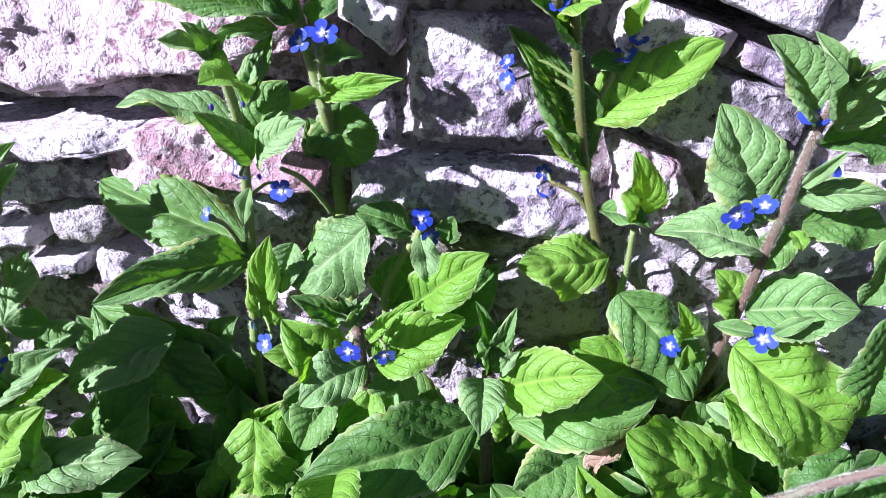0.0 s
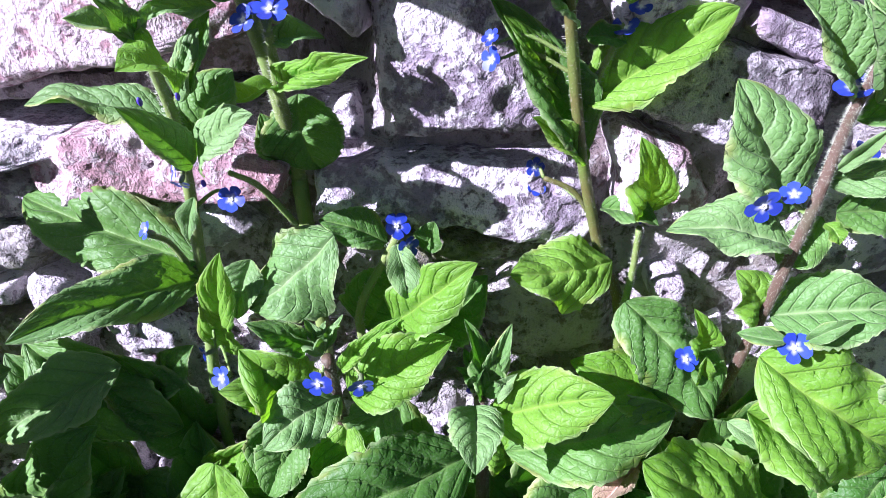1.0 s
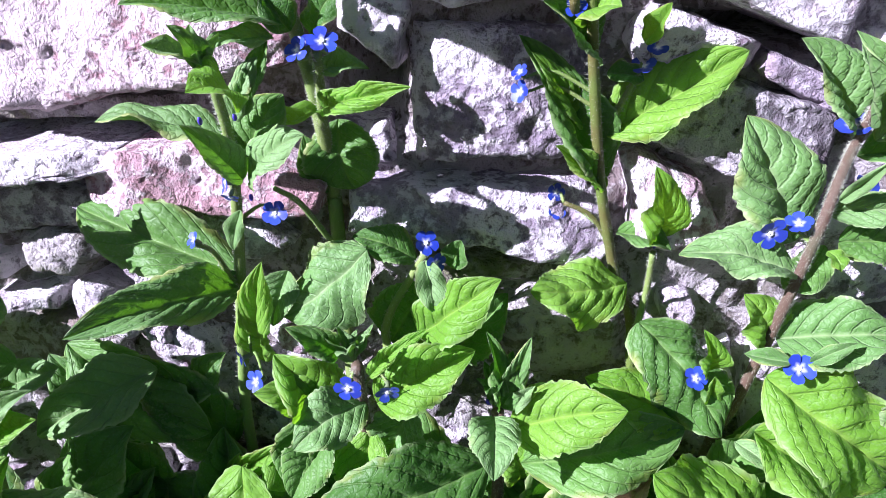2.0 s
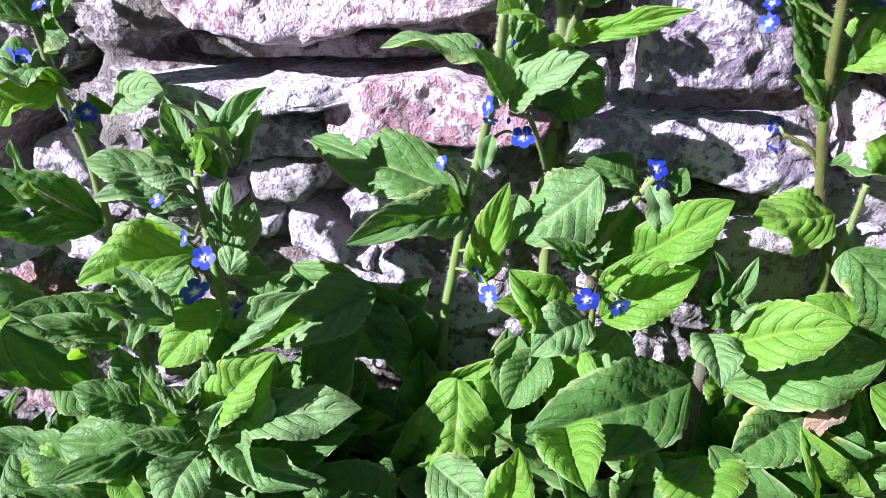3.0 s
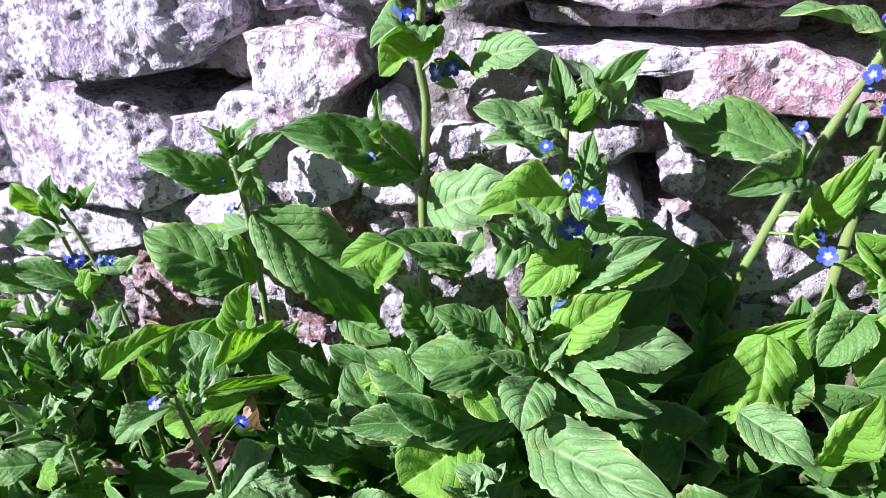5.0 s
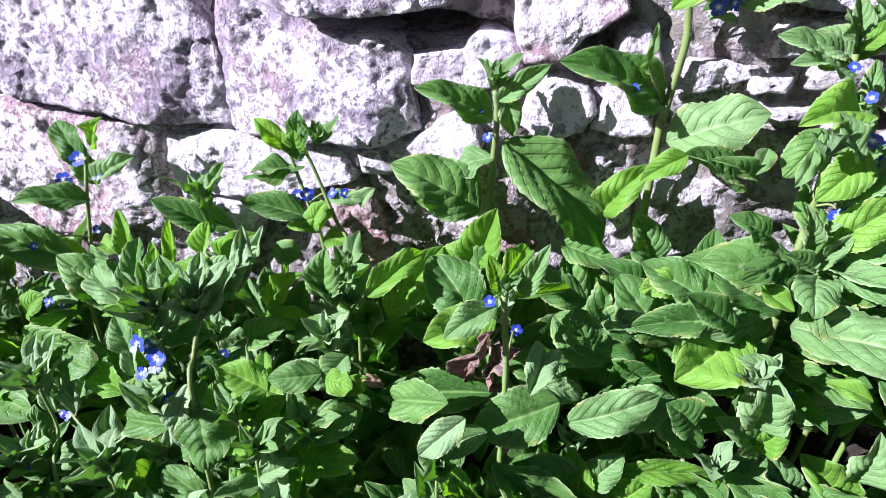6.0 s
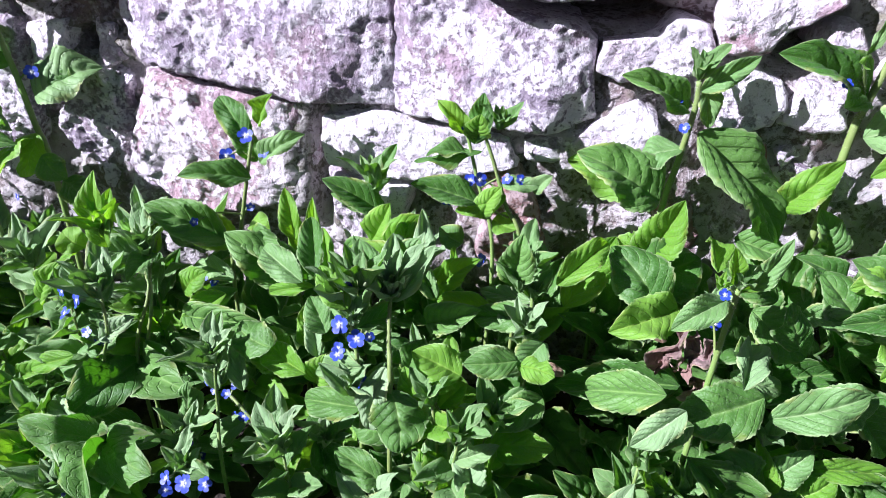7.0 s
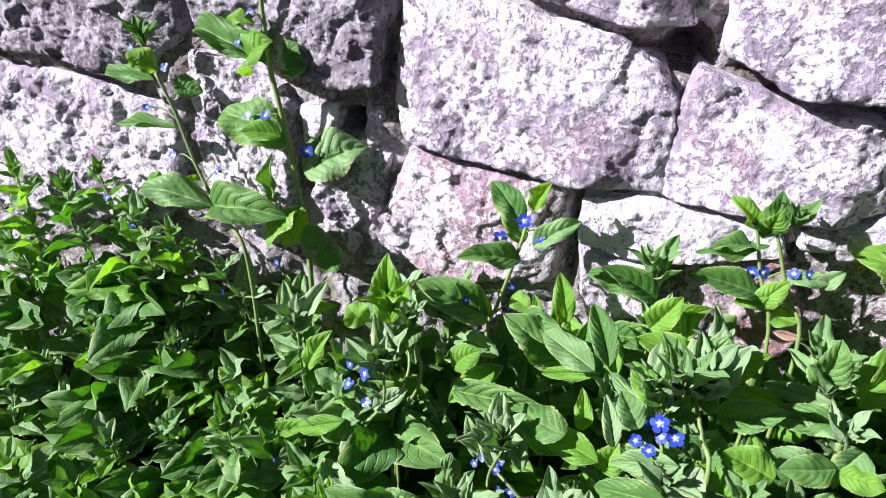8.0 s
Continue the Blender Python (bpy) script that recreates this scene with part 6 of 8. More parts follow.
front_left_shoot = plant_at(-0.70, -0.16, "small bed alkanet shoot with hairy tips and tiny flowers")
stem(front_left_shoot, ((-0.6747, -0.1634, -0.0414), (-0.6767, -0.1614, 0.0155), (-0.6939, -0.1581, 0.0364), (-0.7161, -0.1474, 0.0438)), .0015, .0011, 60)
leaf(front_left_shoot, (-0.7234, -0.1462, 0.0466), (-0.7400, -0.1356, 0.0769), 0.0140, 0, "pale")
leaf(front_left_shoot, (-0.7061, -0.1491, 0.0531), (-0.7089, -0.1264, 0.0767), 0.0150, 0, "pale")
tuft(front_left_shoot, (-0.7218, -0.1460, 0.0440), 0.0330, 11, (0, -0.1, 1), "frost", 4, 67)
flower(front_left_shoot, (-0.7063, -0.1492, 0.0520), 0.0067, root=(-0.7105, -0.1501, 0.0419))
flower(front_left_shoot, (-0.7056, -0.1555, 0.0276), 0.0077, root=(-0.6832, -0.1602, 0.0233))
flower(front_left_shoot, (-0.7288, -0.1435, 0.0363), 0.0065, root=(-0.7218, -0.1460, 0.0440))
leaf(front_left_shoot, (-0.6932, -0.1590, 0.0318), (-0.7294, -0.1616, -0.0026), 0.0201, 0, "pale")
leaf(front_left_shoot, (-0.7335, -0.1506, 0.0004), (-0.7510, -0.1416, 0.0140), 0.0141, 0, "lime")
leaf(front_left_shoot, (-0.6691, -0.1623, 0.0008), (-0.6729, -0.1604, 0.0449), 0.0131, 0, "pale")
leaf(front_left_shoot, (-0.6679, -0.1621, 0.0033), (-0.7103, -0.1593, -0.0016), 0.0178, 0, "pale")

front_flowering = plant_at(-0.66, -0.25, "low bed alkanet with a bunch of bright blue flowers")
leaf(front_flowering, (-0.6773, -0.2323, 0.0564), (-0.7037, -0.2197, 0.0525), 0.0146, 0, "pale")
tuft(front_flowering, (-0.6658, -0.2632, 0.0992), 0.0258, 11, (0, -0.1, 1), "frost", 3, 10)
flower(front_flowering, (-0.6639, -0.2698, 0.0993), 0.0109, root=(-0.6658, -0.2632, 0.0992))
flower(front_flowering, (-0.6789, -0.2647, 0.0927), 0.0087, root=(-0.6658, -0.2632, 0.0992))
flower(front_flowering, (-0.6648, -0.2526, 0.0779), 0.0091)
flower(front_flowering, (-0.6826, -0.2634, 0.0798), 0.0083)
leaf(front_flowering, (-0.8442, -0.1367, -0.0224), (-0.8653, -0.1345, 0.0033), 0.0244, 0, "pale")
leaf(front_flowering, (-0.7951, -0.1521, -0.0081), (-0.8442, -0.1545, -0.0173), 0.0220)
leaf(front_flowering, (-0.7762, -0.2194, -0.0050), (-0.7874, -0.1965, 0.0106), 0.0235, 0, "pale")
leaf(front_flowering, (-0.8097, -0.1378, 0.0745), (-0.8323, -0.1382, 0.0871), 0.0127, 0, "pale")
flower(front_flowering, (-0.8258, -0.1404, 0.0616), 0.0097)
leaf(front_flowering, (-0.8307, -0.1375, 0.0421), (-0.7977, -0.1305, 0.0790), 0.0157, 0, "pale")
leaf(front_flowering, (-0.7367, -0.2372, 0.0299), (-0.7774, -0.2165, 0.0095), 0.0152, 0, "lime")

rosette_centre = plant_at(-0.50, -0.11, "alkanet shoot with a pale rosette of upright leaves")
stem(rosette_centre, ((-0.4931, -0.1431, -0.0168), (-0.4951, -0.1411, 0.1106), (-0.4958, -0.1370, 0.1441), (-0.4980, -0.1109, 0.1511)), .0017, .0013, 80)
leaf(rosette_centre, (-0.5010, -0.1068, 0.1539), (-0.4988, -0.0732, 0.1757), 0.0239, 0, "pale", 0)
leaf(rosette_centre, (-0.5022, -0.1081, 0.1522), (-0.5212, -0.0645, 0.1535), 0.0117, 0, "pale")
leaf(rosette_centre, (-0.4984, -0.1144, 0.1500), (-0.5372, -0.0924, 0.1389), 0.0134, 0, "pale")
tuft(rosette_centre, (-0.4988, -0.1108, 0.1509), 0.0234, 10, (0, -0.1, 1), "pale", 3, 47)
leaf(rosette_centre, (-0.5650, -0.1055, 0.1318), (-0.5858, -0.0950, 0.1612), 0.0150, 0, "pale")
leaf(rosette_centre, (-0.5531, -0.0983, 0.1391), (-0.5616, -0.0674, 0.1555), 0.0065, 0, "lime")
leaf(rosette_centre, (-0.4936, -0.1372, 0.1526), (-0.5365, -0.1198, 0.1337), 0.0203)
leaf(rosette_centre, (-0.5924, -0.0992, 0.1651), (-0.5952, -0.0698, 0.1802), 0.0141, 0, "lime")
tuft(rosette_centre, (-0.4957, -0.1322, 0.1215), 0.0273, 11, (0, -0.1, 1), "pale", 5, 39)
leaf(rosette_centre, (-0.4951, -0.1379, 0.1118), (-0.5399, -0.1491, 0.1210), 0.0200, 0, "pale")
leaf(rosette_centre, (-0.4929, -0.1341, 0.1141), (-0.4836, -0.1346, 0.1012), 0.0182, 0, "lime")
leaf(rosette_centre, (-0.4849, -0.1323, 0.1155), (-0.4693, -0.1297, 0.1063), 0.0079, 0, "dry", 4)
leaf(rosette_centre, (-0.5242, -0.1146, 0.1393), (-0.5657, -0.1058, 0.1328), 0.0167, 0, "lime")

rosette_low = plant_at(-0.55, -0.15, "low alkanet shoot with bright lime leaves round its tip")
stem(rosette_low, ((-0.5320, -0.1849, -0.0221), (-0.5340, -0.1829, 0.0703), (-0.5382, -0.1779, 0.0841), (-0.5498, -0.1621, 0.0912)), .0015, .0011, 60)
tuft(rosette_low, (-0.5505, -0.1624, 0.0913), 0.0281, 11, (0, -0.1, 1), "lime", 5, 59)
leaf(rosette_low, (-0.5503, -0.1630, 0.0909), (-0.5756, -0.1626, 0.1152), 0.0135, 0, "lime")
leaf(rosette_low, (-0.5458, -0.1646, 0.0885), (-0.5311, -0.1498, 0.1008), 0.0143, 0, "lime")
leaf(rosette_low, (-0.5512, -0.1579, 0.0961), (-0.5420, -0.1499, 0.1230), 0.0144, 0, "lime")
leaf(rosette_low, (-0.4820, -0.1400, 0.0933), (-0.5123, -0.1625, 0.0771), 0.0210, 0, "lime")
leaf(rosette_low, (-0.5129, -0.1738, 0.0709), (-0.4692, -0.1834, 0.0932), 0.0235, 0, "lime", 5)
leaf(rosette_low, (-0.5073, -0.1839, 0.0636), (-0.4988, -0.1733, 0.0772), 0.0128, 0, "lime")
leaf(rosette_low, (-0.5457, -0.1888, 0.0518), (-0.5277, -0.1643, 0.0800), 0.0259, 0, "pale", 0)
leaf(rosette_low, (-0.5458, -0.1880, 0.0250), (-0.5509, -0.1896, 0.0736), 0.0168, 0, "lime")
leaf(rosette_low, (-0.5742, -0.1802, 0.0242), (-0.5881, -0.1816, 0.0543), 0.0199)
leaf(rosette_low, (-0.5696, -0.1616, 0.1102), (-0.5625, -0.1483, 0.1294), 0.0176)

front_right = plant_at(-0.42, -0.17, "bed alkanet with fresh lime leaves")
leaf(front_right, (-0.2296, -0.1206, 0.0465), (-0.2613, -0.1253, 0.0910), 0.0240, 0, "lime")
leaf(front_right, (-0.3300, -0.1449, 0.0473), (-0.3446, -0.1382, 0.0937), 0.0170, 0, "lime", 3)
leaf(front_right, (-0.3291, -0.1424, 0.0639), (-0.3087, -0.1364, 0.0900), 0.0220, 0, "pale", 1)
leaf(front_right, (-0.3100, -0.1401, 0.0482), (-0.2884, -0.1346, 0.0709), 0.0229, 0, "lime", 4)
leaf(front_right, (-0.3377, -0.1465, 0.0549), (-0.3769, -0.1612, 0.0906), 0.0323, 0, "green", 2)
leaf(front_right, (-0.3028, -0.1386, 0.0489), (-0.3277, -0.1401, 0.0724), 0.0225)
tuft(front_right, (-0.3431, -0.1476, 0.0964), 0.0246, 8, (0, -0.1, 1), "frost", 3, 6)
leaf(front_right, (-0.1988, -0.1149, 0.0484), (-0.2256, -0.1167, 0.0970), 0.0234, 0, "pale")
leaf(front_right, (-0.1653, -0.1097, 0.0518), (-0.1976, -0.1115, 0.0911), 0.0325, 0, "lime")
leaf(front_right, (-0.1647, -0.1085, 0.0732), (-0.1592, -0.1086, 0.1170), 0.0250, 0, "pale")
leaf(front_right, (-0.2627, -0.1272, 0.0450), (-0.2906, -0.1322, 0.0767), 0.0237)
tuft(front_right, (-0.2478, -0.1359, 0.1516), 0.0291, 9, (0, -0.1, 1), "frost", 4, 90)
tuft(front_right, (-0.2565, -0.1437, 0.0882), 0.0277, 9, (0, -0.1, 1), "frost", 4, 73)
leaf(front_right, (-0.2334, -0.1275, 0.1062), (-0.2645, -0.1440, 0.1381), 0.0222, 0, "pale", 1)
leaf(front_right, (-0.2351, -0.1280, 0.1062), (-0.2202, -0.1313, 0.1317), 0.0184, 0, "lime", 4)
leaf(front_right, (-0.3936, -0.1716, 0.1235), (-0.4217, -0.1797, 0.1060), 0.0178, 0, "pale")
leaf(front_right, (-0.4010, -0.1695, 0.0621), (-0.4271, -0.1737, 0.1051), 0.0177, 0, "lime")
leaf(front_right, (-0.4210, -0.1686, 0.0435), (-0.4355, -0.1793, 0.0968), 0.0157, 0, "pale")
leaf(front_right, (-0.4343, -0.1682, 0.0347), (-0.4666, -0.1825, 0.0736), 0.0230)
flower(front_right, (-0.4272, -0.1713, 0.0512), 0.0080)
leaf(front_right, (-0.4019, -0.0923, 0.1508), (-0.4454, -0.1188, 0.1408), 0.0307, 0, "lime", 7)
tuft(front_right, (-0.3962, -0.1465, 0.2011), 0.0139, 6, (0, -0.1, 1), "lime", 3, 35)
leaf(front_right, (-0.3940, -0.1252, 0.2006), (-0.3868, -0.0633, 0.1933), 0.0164, 0, "lime")
leaf(front_right, (-0.3883, -0.1434, 0.2007), (-0.3560, -0.1106, 0.1915), 0.0086, 0, "lime")
leaf(front_right, (-0.3637, -0.1104, 0.1698), (-0.3258, -0.1158, 0.1458), 0.0327, 0, "green", 2)
leaf(front_right, (-0.3511, -0.1335, 0.1362), (-0.3628, -0.1130, 0.1443), 0.0092, 0, "pale")
leaf(front_right, (-0.3736, -0.1401, 0.1416), (-0.3395, -0.1342, 0.1304), 0.0169, 0, "pale")
leaf(front_right, (-0.2919, -0.1129, 0.1638), (-0.3293, -0.0986, 0.1986), 0.0350, 0, "green", 0)
leaf(front_right, (-0.2971, -0.1108, 0.1654), (-0.2689, -0.0985, 0.1853), 0.0231, 0, "pale", 2)
leaf(front_right, (-0.2716, -0.1011, 0.1795), (-0.2572, -0.1163, 0.1524), 0.0189, 0, "lime")
leaf(front_right, (-0.2888, -0.1122, 0.1648), (-0.2717, -0.1215, 0.1532), 0.0227, 0, "lime")
leaf(front_right, (-0.2966, -0.1292, 0.1283), (-0.2637, -0.1267, 0.0906), 0.0270)
leaf(front_right, (-0.3109, -0.1367, 0.0739), (-0.2472, -0.1242, 0.0723), 0.0169, 0, "lime")
leaf(front_right, (-0.2972, -0.1350, 0.0656), (-0.2703, -0.1301, 0.0509), 0.0180, 0, "pale")
leaf(front_right, (-0.3388, -0.1452, 0.0412), (-0.3466, -0.1387, 0.0874), 0.0139, 0, "lime")
leaf(front_right, (-0.3900, -0.1677, 0.0941), (-0.3495, -0.1484, 0.0383), 0.0353)
leaf(front_right, (-0.2212, -0.1168, 0.0931), (-0.2472, -0.1245, 0.0674), 0.0212, 0, "pale")
flower(front_right, (-0.2225, -0.1174, 0.0894), 0.0125, root=(-0.2565, -0.1437, 0.0882))
leaf(front_right, (-0.2240, -0.1178, 0.0884), (-0.2353, -0.1172, 0.1243), 0.0166, 0, "pale")
leaf(front_right, (-0.2326, -0.1189, 0.1010), (-0.2311, -0.1080, 0.1490), 0.0258, 0, "pale")
leaf(front_right, (-0.2332, -0.1226, 0.0468), (-0.2114, -0.1169, 0.0663), 0.0216, 0, "lime")
leaf(front_right, (-0.2599, -0.1282, 0.0409), (-0.2760, -0.1307, 0.0680), 0.0218)

left_bed = plant_at(-0.95, -0.12, "dense low alkanet of the bed with narrow hairy leaves")
shoot(left_bed, (-1.2571, -0.0713, -0.0141), (-1.2621, -0.0763, 0.0559), 0.0503, 3, "green", 0, 665, broad=1.35, head=7, facing=(-0.1, -0.6, 0.8))
shoot(left_bed, (-1.1843, -0.0419, -0.0565), (-1.1793, -0.0469, 0.0135), 0.0550, 4, "lime", 0, 193, broad=1.35, head=7, facing=(-0.1, -0.6, 0.8))
shoot(left_bed, (-1.0569, -0.0448, -0.0181), (-1.0619, -0.0498, 0.0519), 0.0480, 4, "lime", 0, 603, broad=1.35, head=7, facing=(-0.1, -0.6, 0.8))
shoot(left_bed, (-0.9175, -0.0922, 0.0234), (-0.9225, -0.0972, 0.0934), 0.0436, 4, "green", 0, 106, broad=1.35, head=7, facing=(-0.1, -0.6, 0.8))
shoot(left_bed, (-1.1364, -0.0926, -0.1249), (-1.1414, -0.0976, -0.0549), 0.0535, 3, "lime", 0, 368, broad=1.35, head=7, facing=(-0.1, -0.6, 0.8))
shoot(left_bed, (-1.0255, -0.0965, -0.0681), (-1.0305, -0.1015, 0.0019), 0.0546, 4, "pale", 0, 733, broad=1.35, head=7, facing=(-0.1, -0.6, 0.8))
shoot(left_bed, (-0.9627, -0.1143, -0.0456), (-0.9677, -0.1193, 0.0244), 0.0456, 3, "lime", 0, 958, broad=1.35, head=7, facing=(-0.1, -0.6, 0.8))
shoot(left_bed, (-1.0221, -0.1369, -0.1304), (-1.0271, -0.1419, -0.0604), 0.0513, 4, "pale", 0, 788, broad=1.35, head=7, facing=(-0.1, -0.6, 0.8))

left_front = plant_at(-0.85, -0.16, "mixed low alkanet shoots with lime and grey-green leaves")
shoot(left_front, (-0.8919, -0.1408, -0.0817), (-0.8969, -0.1458, -0.0117), 0.0514, 4, "pale", 0, 366, broad=1.35, head=7, facing=(-0.1, -0.6, 0.8))
shoot(left_front, (-0.8720, -0.1263, -0.0775), (-0.8670, -0.1313, -0.0075), 0.0490, 3, "pale", 0, 551, broad=1.35, head=7, facing=(-0.1, -0.6, 0.8))
shoot(left_front, (-0.8428, -0.1327, 0.0153), (-0.8478, -0.1377, 0.0853), 0.0444, 4, "pale", 0, 486, broad=1.35, head=7, facing=(-0.1, -0.6, 0.8))
shoot(left_front, (-1.2455, -0.1009, -0.1613), (-1.2505, -0.1059, -0.0913), 0.0532, 3, "lime", 0, 985, broad=1.35, head=7, facing=(-0.1, -0.6, 0.8))
shoot(left_front, (-1.3280, -0.1091, -0.2413), (-1.3330, -0.1141, -0.1713), 0.0607, 3, "green", 0, 840, broad=1.35, head=7, facing=(-0.1, -0.6, 0.8))
shoot(left_front, (-1.1710, -0.1226, -0.2263), (-1.1760, -0.1276, -0.1563), 0.0560, 3, "lime", 0, 368, broad=1.35, head=7, facing=(-0.1, -0.6, 0.8))
shoot(left_front, (-0.9289, -0.1419, -0.0981), (-0.9339, -0.1469, -0.0281), 0.0503, 4, "green", 0, 191, broad=1.35, head=7, facing=(-0.1, -0.6, 0.8))
leaf(left_front, (-0.8890, -0.1230, 0.0728), (-0.8641, -0.1227, 0.1162), 0.0207, 0, "lime")
leaf(left_front, (-0.9203, -0.1443, 0.0007), (-0.8786, -0.1430, 0.0283), 0.0167, 0, "lime")
leaf(left_front, (-1.0572, -0.1367, -0.0504), (-1.0264, -0.1351, -0.0111), 0.0220, 0, "pale")
leaf(left_front, (-0.8135, -0.1033, 0.0124), (-0.7930, -0.1150, 0.0565), 0.0220, 0, "pale")
leaf(left_front, (-0.8325, -0.1348, 0.0415), (-0.8747, -0.1403, 0.0187), 0.0305, 0, "pale")

left_wall_shoots = plant_at(-1.15, -0.04, "crowded alkanet shoots with yellow-green leaves beside the wall")
shoot(left_wall_shoots, (-1.2746, -0.0500, 0.0878), (-1.2796, -0.0500, 0.1578), 0.0457, 4, "lime", 0, 405, broad=1.35, head=7, facing=(-0.1, -0.6, 0.8))
shoot(left_wall_shoots, (-1.2056, -0.0500, 0.0832), (-1.2106, -0.0500, 0.1532), 0.0446, 4, "green", 0, 700, broad=1.35, head=7, facing=(-0.1, -0.6, 0.8))
shoot(left_wall_shoots, (-1.1682, -0.0400, 0.1046), (-1.1732, -0.0400, 0.1746), 0.0379, 4, "pale", 0, 835, broad=1.35, head=7, facing=(-0.1, -0.6, 0.8))
shoot(left_wall_shoots, (-1.2570, -0.0600, 0.0380), (-1.2620, -0.0600, 0.1080), 0.0464, 4, "lime", 0, 580, broad=1.35, head=7, facing=(-0.1, -0.6, 0.8))
shoot(left_wall_shoots, (-1.1051, -0.0600, 0.0674), (-1.1101, -0.0600, 0.1374), 0.0455, 4, "green", 0, 153, broad=1.35, head=7, facing=(-0.1, -0.6, 0.8))
shoot(left_wall_shoots, (-1.0660, -0.0600, 0.0561), (-1.0710, -0.0600, 0.1261), 0.0451, 4, "lime", 0, 363, broad=1.35, head=7, facing=(-0.1, -0.6, 0.8))
shoot(left_wall_shoots, (-1.1699, -0.0700, 0.0330), (-1.1749, -0.0700, 0.1030), 0.0444, 4, "green", 0, 920, broad=1.35, head=7, facing=(-0.1, -0.6, 0.8))
shoot(left_wall_shoots, (-1.2894, -0.0700, 0.0082), (-1.2944, -0.0700, 0.0782), 0.0474, 4, "lime", 0, 500, broad=1.35, head=7, facing=(-0.1, -0.6, 0.8))

right_bed = plant_at(-0.66, -0.16, "bed alkanet with broad pale leaves")
leaf(right_bed, (-0.7367, -0.1197, 0.0721), (-0.6891, -0.1155, 0.0868), 0.0210, 0, "pale")
leaf(right_bed, (-0.6591, -0.1471, 0.0774), (-0.7002, -0.1204, 0.0848), 0.0333, 0, "lime", 1)
leaf(right_bed, (-0.6513, -0.1333, 0.0900), (-0.6566, -0.1228, 0.1210), 0.0137, 0, "lime")
tuft(right_bed, (-0.7103, -0.1652, 0.0769), 0.0431, 12, (0, -0.1, 1), "frost", 3, 23)
flower(right_bed, (-0.7177, -0.1626, 0.0658), 0.0076, root=(-0.7103, -0.1652, 0.0769))
flower(right_bed, (-0.7088, -0.1573, 0.0508), 0.0078)
flower(right_bed, (-0.6953, -0.1591, 0.0336), 0.0096)
leaf(right_bed, (-0.6338, -0.1628, 0.0858), (-0.6256, -0.1624, 0.1122), 0.0228, 0, "lime")
leaf(right_bed, (-0.5946, -0.1782, 0.1218), (-0.6178, -0.1730, 0.1024), 0.0195, 0, "pale")
leaf(right_bed, (-0.6197, -0.1700, 0.0701), (-0.5990, -0.1817, 0.1086), 0.0196)
leaf(right_bed, (-0.5424, -0.1538, 0.1166), (-0.5459, -0.1452, 0.1351), 0.0129, 0, "lime")
leaf(right_bed, (-0.7490, -0.1491, -0.0050), (-0.7474, -0.1467, 0.0449), 0.0220, 0, "pale")

striped_shoots = plant_at(-0.80, -0.10, "alkanet shoots with pale hairy upright leaf tips in the bed")
stem(striped_shoots, ((-0.8032, -0.1213, -0.0587), (-0.8052, -0.1193, 0.0270), (-0.7810, -0.1296, 0.0973), (-0.8029, -0.0967, 0.1171)), .0016, .0011, 60)
leaf(striped_shoots, (-0.8017, -0.0950, 0.1189), (-0.8276, -0.0638, 0.1481), 0.0194, 0, "frost", 3)
leaf(striped_shoots, (-0.8032, -0.0957, 0.1191), (-0.8406, -0.0640, 0.1290), 0.0154, 0, "lime")
leaf(striped_shoots, (-0.8030, -0.0920, 0.1223), (-0.8100, -0.0605, 0.1336), 0.0155, 0, "lime")
leaf(striped_shoots, (-0.8073, -0.0982, 0.1197), (-0.8372, -0.1181, 0.1304), 0.0219, 0, "pale")
leaf(striped_shoots, (-0.7981, -0.0935, 0.1188), (-0.7982, -0.1295, 0.1143), 0.0198, 0, "pale")
tuft(striped_shoots, (-0.8029, -0.0967, 0.1171), 0.0378, 11, (0, -0.1, 1), "frost", 3, 38)
stem(striped_shoots, ((-0.8261, -0.1448, -0.0618), (-0.8281, -0.1428, 0.0287), (-0.8035, -0.1543, 0.0833), (-0.8039, -0.1510, 0.1118)), .0015, .0010, 60)
leaf(striped_shoots, (-0.8039, -0.1505, 0.1039), (-0.8409, -0.1420, 0.1285), 0.0125, 0, "frost")
leaf(striped_shoots, (-0.8013, -0.1492, 0.1087), (-0.8193, -0.1091, 0.1247), 0.0159, 0, "frost", 3)
leaf(striped_shoots, (-0.8115, -0.1553, 0.0769), (-0.7867, -0.1438, 0.0953), 0.0175, 0, "frost")
leaf(striped_shoots, (-0.8392, -0.1560, 0.0542), (-0.8845, -0.1582, 0.0331), 0.0167, 0, "lime", 0)
leaf(striped_shoots, (-0.8372, -0.1509, 0.0391), (-0.8250, -0.1551, -0.0039), 0.0241, 0, "frost")
leaf(striped_shoots, (-0.8073, -0.1975, 0.0187), (-0.8508, -0.1734, 0.0241), 0.0200, 0, "frost", 3)
tuft(striped_shoots, (-0.8039, -0.1510, 0.1118), 0.0450, 12, (0, -0.1, 1), "frost", 3, 31)
leaf(striped_shoots, (-0.7529, -0.1825, 0.0135), (-0.8028, -0.1846, 0.0103), 0.0220, 0, "green", 2)

